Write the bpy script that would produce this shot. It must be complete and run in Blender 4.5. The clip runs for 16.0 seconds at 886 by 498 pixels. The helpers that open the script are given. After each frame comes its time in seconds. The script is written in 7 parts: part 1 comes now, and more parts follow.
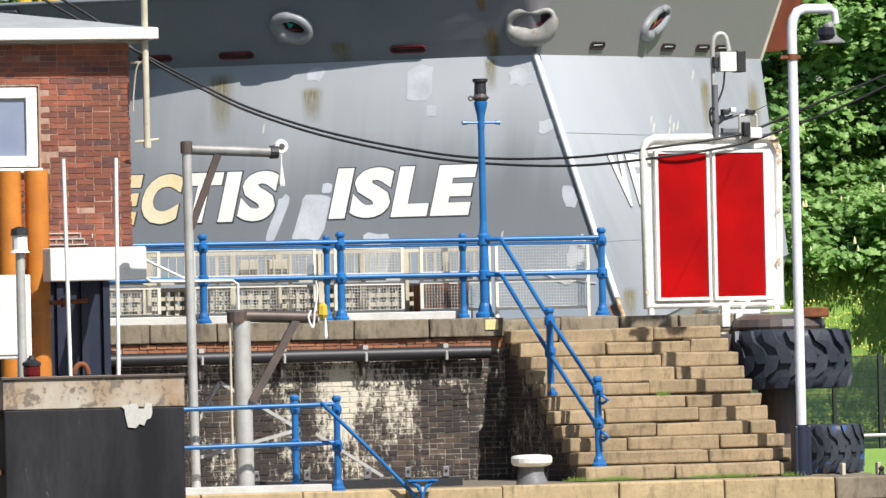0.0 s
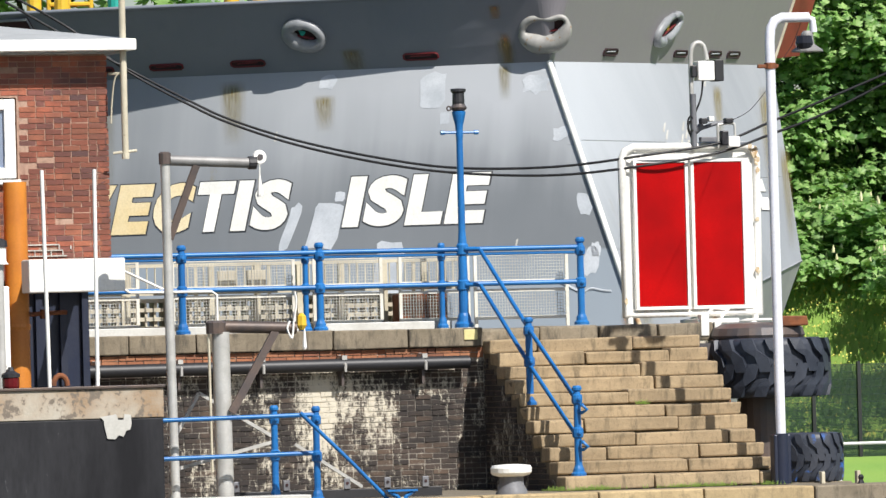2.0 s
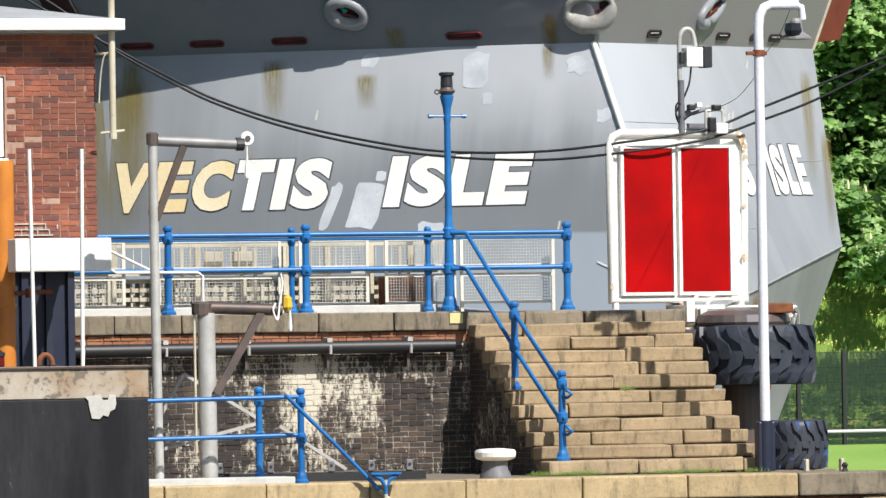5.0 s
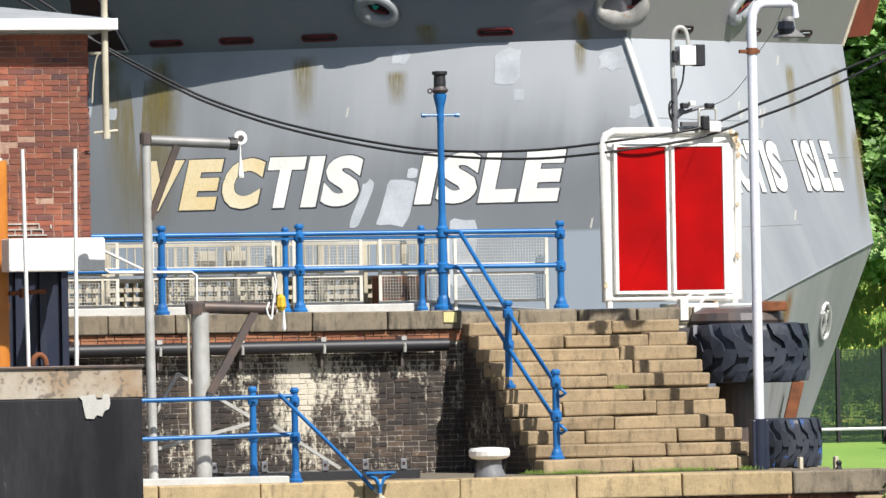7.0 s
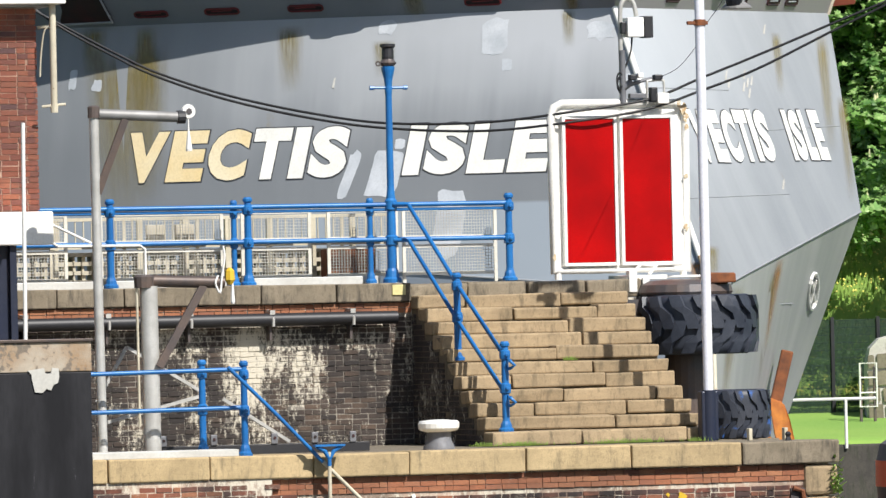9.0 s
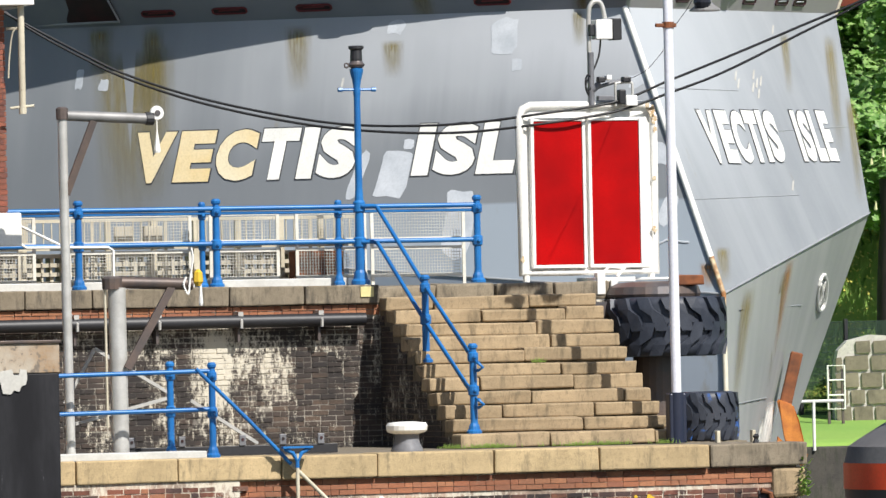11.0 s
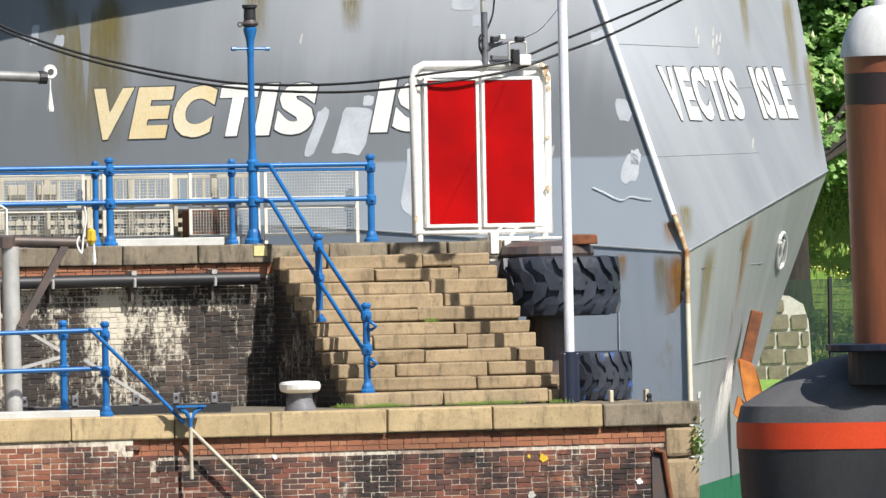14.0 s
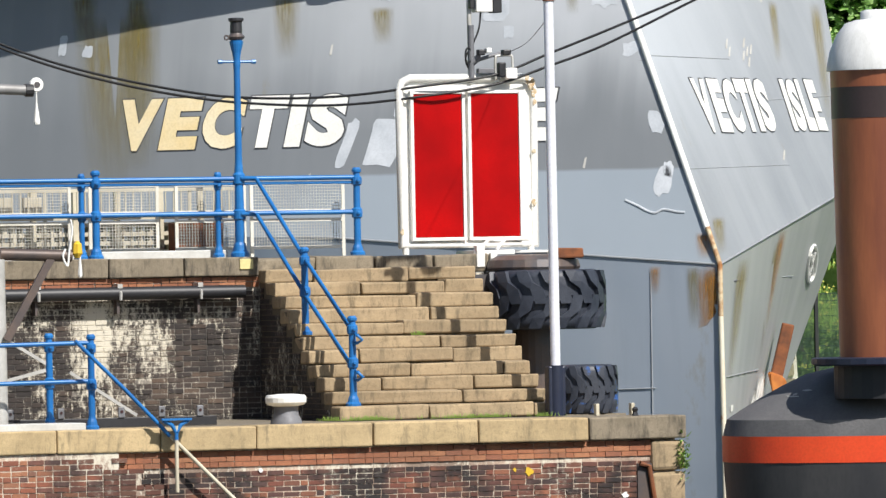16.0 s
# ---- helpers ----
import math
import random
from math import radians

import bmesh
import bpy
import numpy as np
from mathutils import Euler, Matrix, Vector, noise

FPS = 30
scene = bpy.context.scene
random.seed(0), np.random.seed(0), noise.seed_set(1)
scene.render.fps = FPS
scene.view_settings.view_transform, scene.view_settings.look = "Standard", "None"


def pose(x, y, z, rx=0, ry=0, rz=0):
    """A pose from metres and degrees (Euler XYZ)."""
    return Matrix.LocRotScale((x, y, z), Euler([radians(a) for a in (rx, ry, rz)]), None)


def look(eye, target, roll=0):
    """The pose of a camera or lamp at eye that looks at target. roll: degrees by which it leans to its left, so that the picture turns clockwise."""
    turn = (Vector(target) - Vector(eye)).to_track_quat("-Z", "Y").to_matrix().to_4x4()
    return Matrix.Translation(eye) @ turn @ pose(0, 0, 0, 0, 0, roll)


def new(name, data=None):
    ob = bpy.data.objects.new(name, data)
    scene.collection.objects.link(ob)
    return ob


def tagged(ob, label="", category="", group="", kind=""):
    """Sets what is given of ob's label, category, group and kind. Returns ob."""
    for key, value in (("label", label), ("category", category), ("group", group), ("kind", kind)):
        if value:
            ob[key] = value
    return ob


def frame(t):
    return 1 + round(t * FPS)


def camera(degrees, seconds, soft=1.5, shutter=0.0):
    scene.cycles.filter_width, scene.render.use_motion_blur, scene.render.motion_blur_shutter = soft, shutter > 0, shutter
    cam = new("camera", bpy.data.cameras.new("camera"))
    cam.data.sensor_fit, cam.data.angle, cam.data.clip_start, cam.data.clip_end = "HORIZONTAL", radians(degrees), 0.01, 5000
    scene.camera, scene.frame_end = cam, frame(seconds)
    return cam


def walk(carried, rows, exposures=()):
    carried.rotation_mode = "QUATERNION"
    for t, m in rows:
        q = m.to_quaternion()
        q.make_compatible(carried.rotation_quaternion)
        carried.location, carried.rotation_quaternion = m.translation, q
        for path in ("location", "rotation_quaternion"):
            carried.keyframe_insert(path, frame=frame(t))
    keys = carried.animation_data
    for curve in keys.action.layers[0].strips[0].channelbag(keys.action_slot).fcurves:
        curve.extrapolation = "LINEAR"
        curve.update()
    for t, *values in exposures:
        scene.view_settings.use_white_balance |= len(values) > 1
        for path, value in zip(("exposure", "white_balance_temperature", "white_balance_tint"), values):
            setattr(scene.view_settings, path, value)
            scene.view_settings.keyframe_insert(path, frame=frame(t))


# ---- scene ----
# ---- camera and its path ----
cam = camera(6.972, 16.0, soft=1.45)
EYE = (-30.593, -94.155, 1.8)


def aim(yaw, pitch, roll):
    return pose(*EYE, 90 + pitch, 0, -yaw) @ pose(0, 0, 0, 0, 0, roll)


walk(cam, [
    (0, aim(17.6758, 0.7781, -1.2889)),
    (0.5, aim(17.7368, 0.7626, -1.2858)),
    (1, aim(17.8047, 0.7700, -1.4757)),
    (1.5, aim(17.8319, 0.8171, -1.5149)),
    (2, aim(17.8453, 0.8530, -1.5112)),
    (2.5, aim(17.8548, 0.8473, -1.3349)),
    (3, aim(17.8640, 0.8338, -1.0921)),
    (3.5, aim(17.8720, 0.7901, -1.0022)),
    (4, aim(17.8899, 0.7378, -0.9486)),
    (6.5, aim(17.9902, 0.7202, -0.8453)),
    (7, aim(18.0000, 0.7123, -1.0300)),
    (7.5, aim(18.0894, 0.6436, -1.1249)),
    (8, aim(18.1761, 0.5337, -0.9390)),
    (8.5, aim(18.2427, 0.4886, -0.9870)),
    (9, aim(18.4004, 0.4878, -1.2466)),
    (11.5, aim(18.8061, 0.4895, -1.0983)),
    (12, aim(19.0097, 0.4501, -1.0295)),
    (12.5, aim(19.1527, 0.3527, -0.9905)),
    (13, aim(19.3135, 0.2264, -0.9321)),
    (13.5, aim(19.3874, 0.1604, -1.1096)),
    (14, aim(19.4838, 0.1603, -1.1218)),
    (14.5, aim(19.5638, 0.1607, -1.0975)),
    (15, aim(19.5728, 0.1750, -0.9407)),
    (15.5, aim(19.5906, 0.2083, -1.0286)),
    (16, aim(19.5955, 0.2634, -1.0517)),
])

# ---- light ----
SUN_AZ, SUN_EL = 19.0, 47.0          # degrees right of the quay's normal, above the horizon
world = bpy.data.worlds.new("sky")
scene.world = world
world.use_nodes = True
wt = world.node_tree
sky = wt.nodes.new("ShaderNodeTexSky")
sky.sky_type = "NISHITA"
sky.sun_disc = False
sky.sun_elevation = radians(SUN_EL)
sky.sun_rotation = radians(180 - SUN_AZ)
wt.links.new(sky.outputs["Color"], wt.nodes["Background"].inputs["Color"])
wt.nodes["Background"].inputs["Strength"].default_value = 0.073
sun = new("sun", bpy.data.lights.new("sun", "SUN"))
sun.data.energy = 5.0
sun.data.angle = radians(0.5)
sun.data.color = (1.0, 0.965, 0.915)
sdir = Vector((math.sin(radians(SUN_AZ)) * math.cos(radians(SUN_EL)), -math.cos(radians(SUN_AZ)) * math.cos(radians(SUN_EL)), math.sin(radians(SUN_EL))))
sun.matrix_world = look(sdir * 60, (0, 0, 0))
scene.view_settings.exposure = 0.38

# ---- materials ----


def nd(nt, kind, **sockets):
    n = nt.nodes.new(kind)
    for k, v in sockets.items():
        n.inputs[k.replace("_", " ")].default_value = v
    return n


def rgb(c):
    return (c[0], c[1], c[2], 1.0)


def base(name):
    m = bpy.data.materials.new(name)
    m.use_nodes = True
    nt = m.node_tree
    return m, nt, nt.nodes["Principled BSDF"]


def mixc(nt, fac, a, b, blend="MIX"):
    n = nt.nodes.new("ShaderNodeMix")
    n.data_type = "RGBA"
    n.blend_type = blend
    for sock, v in ((n.inputs[0], fac), (n.inputs[6], a), (n.inputs[7], b)):
        if hasattr(v, "node"):
            nt.links.new(v, sock)
        elif isinstance(v, (int, float)):
            sock.default_value = v
        else:
            sock.default_value = rgb(v)
    return n.outputs[2]


def calc(nt, op, a, b=0.0, clamp=False):
    n = nt.nodes.new("ShaderNodeMath")
    n.operation = op
    n.use_clamp = clamp
    for sock, v in ((n.inputs[0], a), (n.inputs[1], b)):
        if hasattr(v, "node"):
            nt.links.new(v, sock)
        else:
            sock.default_value = v
    return n.outputs[0]


def ramp(nt, fac, lo, hi):
    n = nt.nodes.new("ShaderNodeMapRange")
    n.inputs[1].default_value, n.inputs[2].default_value = lo, hi
    nt.links.new(fac, n.inputs[0])
    return n.outputs[0]


def coords(nt, stretch=(1, 1, 1), rnd=0.0):
    tc = nt.nodes.new("ShaderNodeTexCoord")
    mp = nt.nodes.new("ShaderNodeMapping")
    mp.inputs["Scale"].default_value = stretch
    nt.links.new(tc.outputs["Object"], mp.inputs["Vector"])
    if rnd:
        oi = nt.nodes.new("ShaderNodeObjectInfo")
        add = nt.nodes.new("ShaderNodeVectorMath")
        add.operation = "ADD"
        nt.links.new(mp.outputs[0], add.inputs[0])
        nt.links.new(calc(nt, "MULTIPLY", oi.outputs["Random"], rnd), add.inputs[1])
        return add.outputs[0]
    return mp.outputs[0]


def tex(nt, vec, scale, detail=4.0, rough=0.55):
    n = nd(nt, "ShaderNodeTexNoise", Scale=scale, Detail=detail, Roughness=rough)
    nt.links.new(vec, n.inputs["Vector"])
    return n.outputs["Fac"]


def relief(nt, bsdf, height, strength, dist=0.01):
    b = nd(nt, "ShaderNodeBump", Strength=strength, Distance=dist)
    nt.links.new(height, b.inputs["Height"])
    nt.links.new(b.outputs["Normal"], bsdf.inputs["Normal"])


def paint(name, c, c2=None, rough=0.4, metal=0.0, scale=2.0, fine=30.0, amount=0.5, bump=0.15, wear=None, wear_at=0.68, stretch=(1, 1, 1), rnd=7.0, spec=0.5):
    """Two tones at a large scale, fine grain, and worn spots of a third colour."""
    m, nt, b = base(name)
    v = coords(nt, stretch, rnd)
    big, small = tex(nt, v, scale), tex(nt, v, fine, 3.0)
    c2 = c2 or tuple(0.75 * x for x in c)
    col = mixc(nt, calc(nt, "MULTIPLY", ramp(nt, big, 0.35, 0.68), amount * 2, True), c, c2)
    col = mixc(nt, calc(nt, "MULTIPLY", ramp(nt, small, 0.4, 0.7), 0.3), col, tuple(0.6 * x for x in c))
    if wear:
        w = tex(nt, v, scale * 4, 6.0, 0.7)
        col = mixc(nt, ramp(nt, w, wear_at, wear_at + 0.05), col, wear)
    nt.links.new(col, b.inputs["Base Color"])
    b.inputs["Roughness"].default_value = rough
    b.inputs["Metallic"].default_value = metal
    b.inputs["Specular IOR Level"].default_value = spec
    if bump:
        relief(nt, b, small, bump)
    return m


M_BLUE = paint("blue_paint", (0.016, 0.165, 0.45), (0.012, 0.115, 0.34), 0.38, wear=(0.03, 0.05, 0.09), wear_at=0.7)
M_WHITE = paint("white_paint", (0.82, 0.81, 0.77), (0.66, 0.64, 0.58), 0.45, wear=(0.34, 0.2, 0.1), wear_at=0.73, amount=0.35)
M_CLEANWHITE = paint("white_board", (0.85, 0.84, 0.8), (0.78, 0.76, 0.7), 0.5, amount=0.3, bump=0.05)
M_CREAM = paint("cream_paint", (0.62, 0.57, 0.44), (0.42, 0.37, 0.27), 0.55, wear=(0.22, 0.13, 0.07), wear_at=0.68)
M_REDPANEL = paint("red_panel", (0.46, 0.0015, 0.002), (0.23, 0.0008, 0.002), 0.4, scale=0.9, amount=0.4, bump=0.04, wear=(0.75, 0.12, 0.05), wear_at=0.74, spec=0.12)
M_STEEL = paint("galvanised_steel", (0.56, 0.55, 0.52), (0.42, 0.41, 0.38), 0.45, 0.25, 4.0, 60.0)
M_SILL = paint("grey_white_paint_worn", (0.6, 0.6, 0.57), (0.48, 0.47, 0.44), 0.55, wear=(0.3, 0.22, 0.15), wear_at=0.7)
M_DARKSTEEL = paint("dark_steel", (0.09, 0.085, 0.09), (0.14, 0.1, 0.08), 0.5, 0.3, 3.0, 50.0, wear=(0.2, 0.09, 0.04))
M_BROWNSTEEL = paint("brown_steel", (0.075, 0.06, 0.056), (0.13, 0.09, 0.07), 0.5, 0.3, 3.0, 50.0)
M_NAVY = paint("navy_steel", (0.014, 0.02, 0.045), (0.025, 0.03, 0.05), 0.45, 0.1)
M_BLACKPAINT = paint("black_paint", (0.014, 0.014, 0.017), (0.024, 0.024, 0.027), 0.5, 0.0, 1.2, 20.0, wear=(0.1, 0.1, 0.11), wear_at=0.74)
M_RUST = paint("rust", (0.24, 0.08, 0.028), (0.12, 0.045, 0.022), 0.85, 0.0, 6.0, 50.0, bump=0.5)
M_STEMRUST = paint("rust_streaked_cream", (0.74, 0.69, 0.56), (0.62, 0.5, 0.3), 0.7, scale=2.2, amount=0.3, wear=(0.42, 0.17, 0.04), wear_at=0.6, stretch=(1, 1, 0.4), rnd=0.0)
M_KNEE = paint("flaking_rusty_cream", (0.66, 0.55, 0.36), (0.3, 0.12, 0.035), 0.8, scale=5.0, amount=0.7, wear=(0.2, 0.085, 0.03), wear_at=0.6, bump=0.5, rnd=0.0)
M_ANCHOR = paint("rusty_orange_iron", (0.6, 0.22, 0.04), (0.36, 0.11, 0.03), 0.8, 0.0, 4.0, 40.0, bump=0.5)
M_ORANGE = paint("orange_pipe", (0.62, 0.23, 0.03), (0.48, 0.16, 0.025), 0.42)
M_TYRE = paint("rubber", (0.022, 0.027, 0.04), (0.045, 0.052, 0.07), 0.5, 0.0, 3.0, 40.0, bump=0.35)
M_CABLE = paint("black_cable", (0.012, 0.012, 0.013), None, 0.5)
M_LAMPGREY = paint("grey_white_paint", (0.8, 0.8, 0.86), (0.7, 0.71, 0.78), 0.4)
M_GALVWIRE = paint("galvanised_wire", (0.52, 0.51, 0.47), (0.38, 0.36, 0.32), 0.5, 0.3)
M_FRAME = paint("off_white_frame_paint", (0.74, 0.72, 0.65), (0.6, 0.57, 0.48), 0.5, wear=(0.3, 0.2, 0.12), wear_at=0.7)
M_PALLET = paint("cream_slats", (0.56, 0.52, 0.42), (0.42, 0.37, 0.28), 0.7)
M_YELLOW = paint("yellow_paint", (0.75, 0.5, 0.04), (0.6, 0.38, 0.03), 0.45)
M_TEAL = paint("teal_paint", (0.02, 0.4, 0.33), None, 0.5)
M_ROOF = paint("grey_roof_sheet", (0.42, 0.43, 0.43), (0.32, 0.33, 0.33), 0.6)
M_BAND = paint("flaking_band", (0.5, 0.47, 0.4), (0.3, 0.19, 0.1), 0.8, 0.0, 1.3, 34.0, amount=0.55, wear=(0.17, 0.14, 0.11), wear_at=0.525, stretch=(1, 1, 0.9), bump=0.4, rnd=0.0)
M_BLOCK = paint("black_coated_steel", (0.011, 0.011, 0.013), (0.034, 0.034, 0.038), 0.6, 0.0, 0.9, 14.0, wear=(0.12, 0.12, 0.13), wear_at=0.66, stretch=(1.6, 1.6, 0.4), spec=0.2)
M_FLAKE = paint("bare_grey_patch", (0.55, 0.54, 0.5), (0.42, 0.4, 0.36), 0.8)
M_REDLAMP = paint("red_lens", (0.12, 0.004, 0.008), None, 0.2)
M_DARK = paint("dark_opening", (0.012, 0.008, 0.009), (0.05, 0.008, 0.01), 0.7)
M_MAROON = paint("maroon_primer", (0.16, 0.012, 0.015), (0.09, 0.008, 0.01), 0.55)
M_REDOXIDE = paint("red_oxide", (0.28, 0.05, 0.03), (0.18, 0.035, 0.02), 0.65)
M_FENCE = paint("dark_green_wire", (0.02, 0.05, 0.03), None, 0.6)
M_GRASSBLADE = paint("grass_blade", (0.26, 0.42, 0.08), (0.34, 0.48, 0.11), 0.7)
M_FLOWER = paint("yellow_flower", (0.6, 0.56, 0.1), None, 0.7)
M_BARK = paint("bark", (0.04, 0.033, 0.026), (0.02, 0.016, 0.012), 0.95, 0.0, 3.0, 18.0, stretch=(3, 3, 0.6), bump=0.8)
M_BLOSSOM = paint("cream_blossom", (0.72, 0.7, 0.42), (0.6, 0.6, 0.3), 0.8)
M_FUNNEL = paint("brown_funnel", (0.4, 0.135, 0.06), (0.2, 0.065, 0.037), 0.34, 0.1, 1.2, 20.0, stretch=(2, 2, 0.35), amount=0.6)
M_FUNNELTOP = paint("white_funnel_cap", (0.8, 0.8, 0.79), (0.6, 0.6, 0.58), 0.35, stretch=(2, 2, 0.6))
M_FUNNELBAND = paint("dark_funnel_band", (0.045, 0.03, 0.03), None, 0.4)
M_STRIPE = paint("orange_red_stripe", (0.85, 0.085, 0.022), (0.75, 0.065, 0.018), 0.45)
M_CANVAS = paint("black_fender_canvas", (0.1, 0.098, 0.1), (0.15, 0.145, 0.145), 0.7, 0.0, 1.5, 30.0, wear=(0.3, 0.3, 0.3), wear_at=0.76, bump=0.4)
M_BOATHULL = paint("worn_black_hull", (0.03, 0.03, 0.033), (0.055, 0.053, 0.053), 0.55, 0.0, 1.0, 20.0, wear=(0.2, 0.2, 0.2), wear_at=0.72, stretch=(1, 1, 0.4))
M_GREENBOOT = paint("green_antifouling", (0.02, 0.2, 0.09), (0.015, 0.14, 0.07), 0.6)
M_LETTER = paint("white_lettering", (0.84, 0.83, 0.78), (0.72, 0.7, 0.62), 0.5, amount=0.25, bump=0.05)
M_LETTEREDGE = paint("dark_letter_edge", (0.06, 0.062, 0.066), None, 0.5)
M_LETTERYELLOW = paint("yellowed_lettering", (0.78, 0.6, 0.3), (0.82, 0.72, 0.5), 0.5, scale=0.7, amount=0.6, bump=0.05)
M_DAVIT = paint("dull_grey_steel", (0.3, 0.295, 0.29), (0.2, 0.195, 0.19), 0.55, 0.3, 4.0, 60.0)
M_IRON = paint("worn_grey_iron", (0.2, 0.205, 0.22), (0.13, 0.13, 0.14), 0.6, 0.2, 5.0, 40.0)
M_CHOCK = paint("rust_spotted_lip", (0.4, 0.39, 0.36), (0.27, 0.26, 0.25), 0.5, scale=2.5, amount=0.5, wear=(0.3, 0.17, 0.06), wear_at=0.6, rnd=0.0)
M_CHOCKGREY = paint("grey_chock_lip", (0.3, 0.31, 0.325), (0.2, 0.21, 0.22), 0.45, scale=3.0, wear=(0.25, 0.16, 0.08), wear_at=0.68)
M_BLUESMEAR = paint("rubber_with_blue_smears", (0.03, 0.035, 0.048), (0.05, 0.055, 0.07), 0.5, 0.0, 0.7, 40.0, wear=(0.03, 0.11, 0.36), wear_at=0.58, bump=0.35)
M_RUSTFLAKE = paint("rust_breaking_through_white", (0.6, 0.5, 0.34), (0.45, 0.26, 0.1), 0.8, scale=9.0, wear=(0.8, 0.78, 0.72), wear_at=0.56, bump=0.4)
M_TAG = paint("pale_yellow_tag", (0.75, 0.66, 0.3), None, 0.5)
M_LENS = paint("dark_lens", (0.02, 0.02, 0.025), None, 0.15)


def glass_material():
    m, nt, b = base("window_glass")
    v = coords(nt)
    # mottled blue base colour paints the sky's reflection into the pane
    nt.links.new(mixc(nt, tex(nt, v, 1.5), (0.12, 0.17, 0.3), (0.3, 0.34, 0.42)), b.inputs["Base Color"])
    b.inputs["Roughness"].default_value = 0.06
    b.inputs["Coat Weight"].default_value = 0.6
    return m


M_GLASS = glass_material()


def hull_material(name, c, c2, tint, lean=(0.0, 0.0), lit_tone=None, fresh=None, cx=(-9.5, -2.5), cz=(2.5, 4.1)):
    """Weathered grey ship's paint: broad tonal patches, vertical streaks, faint plate buckling, spots of rust,
    painted-in sheen.
    """
    m, nt, b = base(name)
    v = coords(nt)
    # streaks run down the plate's own slope
    sep = nt.nodes.new("ShaderNodeSeparateXYZ")
    nt.links.new(v, sep.inputs[0])
    com = nt.nodes.new("ShaderNodeCombineXYZ")
    for k, ax in enumerate(lean):
        nt.links.new(calc(nt, "MULTIPLY", calc(nt, "SUBTRACT", sep.outputs[k], calc(nt, "MULTIPLY", sep.outputs[2], ax)), 1.2), com.inputs[k])
    nt.links.new(calc(nt, "MULTIPLY", sep.outputs[2], 0.1), com.inputs[2])
    vs = com.outputs[0]
    big = tex(nt, v, 0.35, 3.0)
    streak = tex(nt, vs, 1.5, 4.0, 0.5)
    fine = tex(nt, v, 22.0, 4.0)
    col = mixc(nt, ramp(nt, big, 0.35, 0.65), c, c2)
    col = mixc(nt, calc(nt, "MULTIPLY", ramp(nt, streak, 0.44, 0.78), 0.3), col, tint)
    col = mixc(nt, calc(nt, "MULTIPLY", ramp(nt, tex(nt, vs, 3.6, 4.0), 0.55, 0.8), 0.14), col, tuple(0.55 * x for x in c))
    if lit_tone:
        # sheen put into the colour: paler high up towards the stem, darker round the name
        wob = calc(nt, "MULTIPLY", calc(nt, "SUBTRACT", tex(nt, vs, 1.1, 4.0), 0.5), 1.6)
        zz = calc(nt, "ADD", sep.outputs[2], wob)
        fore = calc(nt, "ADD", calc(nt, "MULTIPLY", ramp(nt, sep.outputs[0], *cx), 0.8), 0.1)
        col = mixc(nt, calc(nt, "MULTIPLY", ramp(nt, zz, *cz), fore), col, lit_tone)
    # darker tone painted low down, where the sheen fades out
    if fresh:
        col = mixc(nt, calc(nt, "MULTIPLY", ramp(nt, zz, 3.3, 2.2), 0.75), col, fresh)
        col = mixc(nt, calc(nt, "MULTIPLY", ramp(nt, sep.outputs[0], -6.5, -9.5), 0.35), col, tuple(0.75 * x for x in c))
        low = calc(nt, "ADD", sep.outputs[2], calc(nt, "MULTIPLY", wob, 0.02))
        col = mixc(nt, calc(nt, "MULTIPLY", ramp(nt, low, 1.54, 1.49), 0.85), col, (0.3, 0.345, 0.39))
    spot = tex(nt, coords(nt, (1, 1, 0.45)), 1.1, 6.0, 0.7)
    col = mixc(nt, calc(nt, "MULTIPLY", ramp(nt, spot, 0.66, 0.75), 0.4), col, (0.24, 0.19, 0.08))
    nt.links.new(col, b.inputs["Base Color"])
    nt.links.new(calc(nt, "ADD", calc(nt, "MULTIPLY", fine, 0.15), 0.42), b.inputs["Roughness"])
    buck = tex(nt, coords(nt, (1.0, 1.0, 0.6)), 1.1, 2.0)
    relief(nt, b, calc(nt, "ADD", buck, calc(nt, "MULTIPLY", fine, 0.03)), 0.25, 0.05)
    return m


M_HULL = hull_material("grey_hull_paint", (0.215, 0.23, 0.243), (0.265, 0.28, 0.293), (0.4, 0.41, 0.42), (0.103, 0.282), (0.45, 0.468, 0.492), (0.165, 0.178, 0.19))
# hull grey made darker and bluer to paint the shade under the flare
M_BULWARK = hull_material("hull_paint_with_shade", (0.165, 0.19, 0.225), (0.2, 0.22, 0.25), (0.25, 0.265, 0.285), (0.0, 0.0), (0.26, 0.235, 0.25), None, (-3.2, -0.9), (-2.0, 1.0))
# same grey for the port bow, its stronger sunlight mixed into the colour
M_HULLPORT = hull_material("hull_paint_with_sunlight", (0.235, 0.25, 0.265), (0.285, 0.3, 0.315), (0.42, 0.43, 0.44), (-0.403, 0.147), (0.46, 0.485, 0.51), None, (1.5, -0.9), (1.2, 3.4))
M_HULLLOW = hull_material("blue_grey_hull_paint", (0.275, 0.325, 0.39), (0.32, 0.365, 0.425), (0.42, 0.45, 0.49))
M_HULLLOWPORT = hull_material("pale_lower_hull_paint", (0.3, 0.31, 0.315), (0.36, 0.365, 0.365), (0.55, 0.55, 0.54), (0.3, -0.2))
M_PATCH = paint("fresh_pale_grey_paint", (0.58, 0.605, 0.635), (0.42, 0.45, 0.48), 0.45, amount=0.5, bump=0.05)
M_SEAM = paint("weld_bead", (0.34, 0.355, 0.37), (0.27, 0.28, 0.295), 0.5)


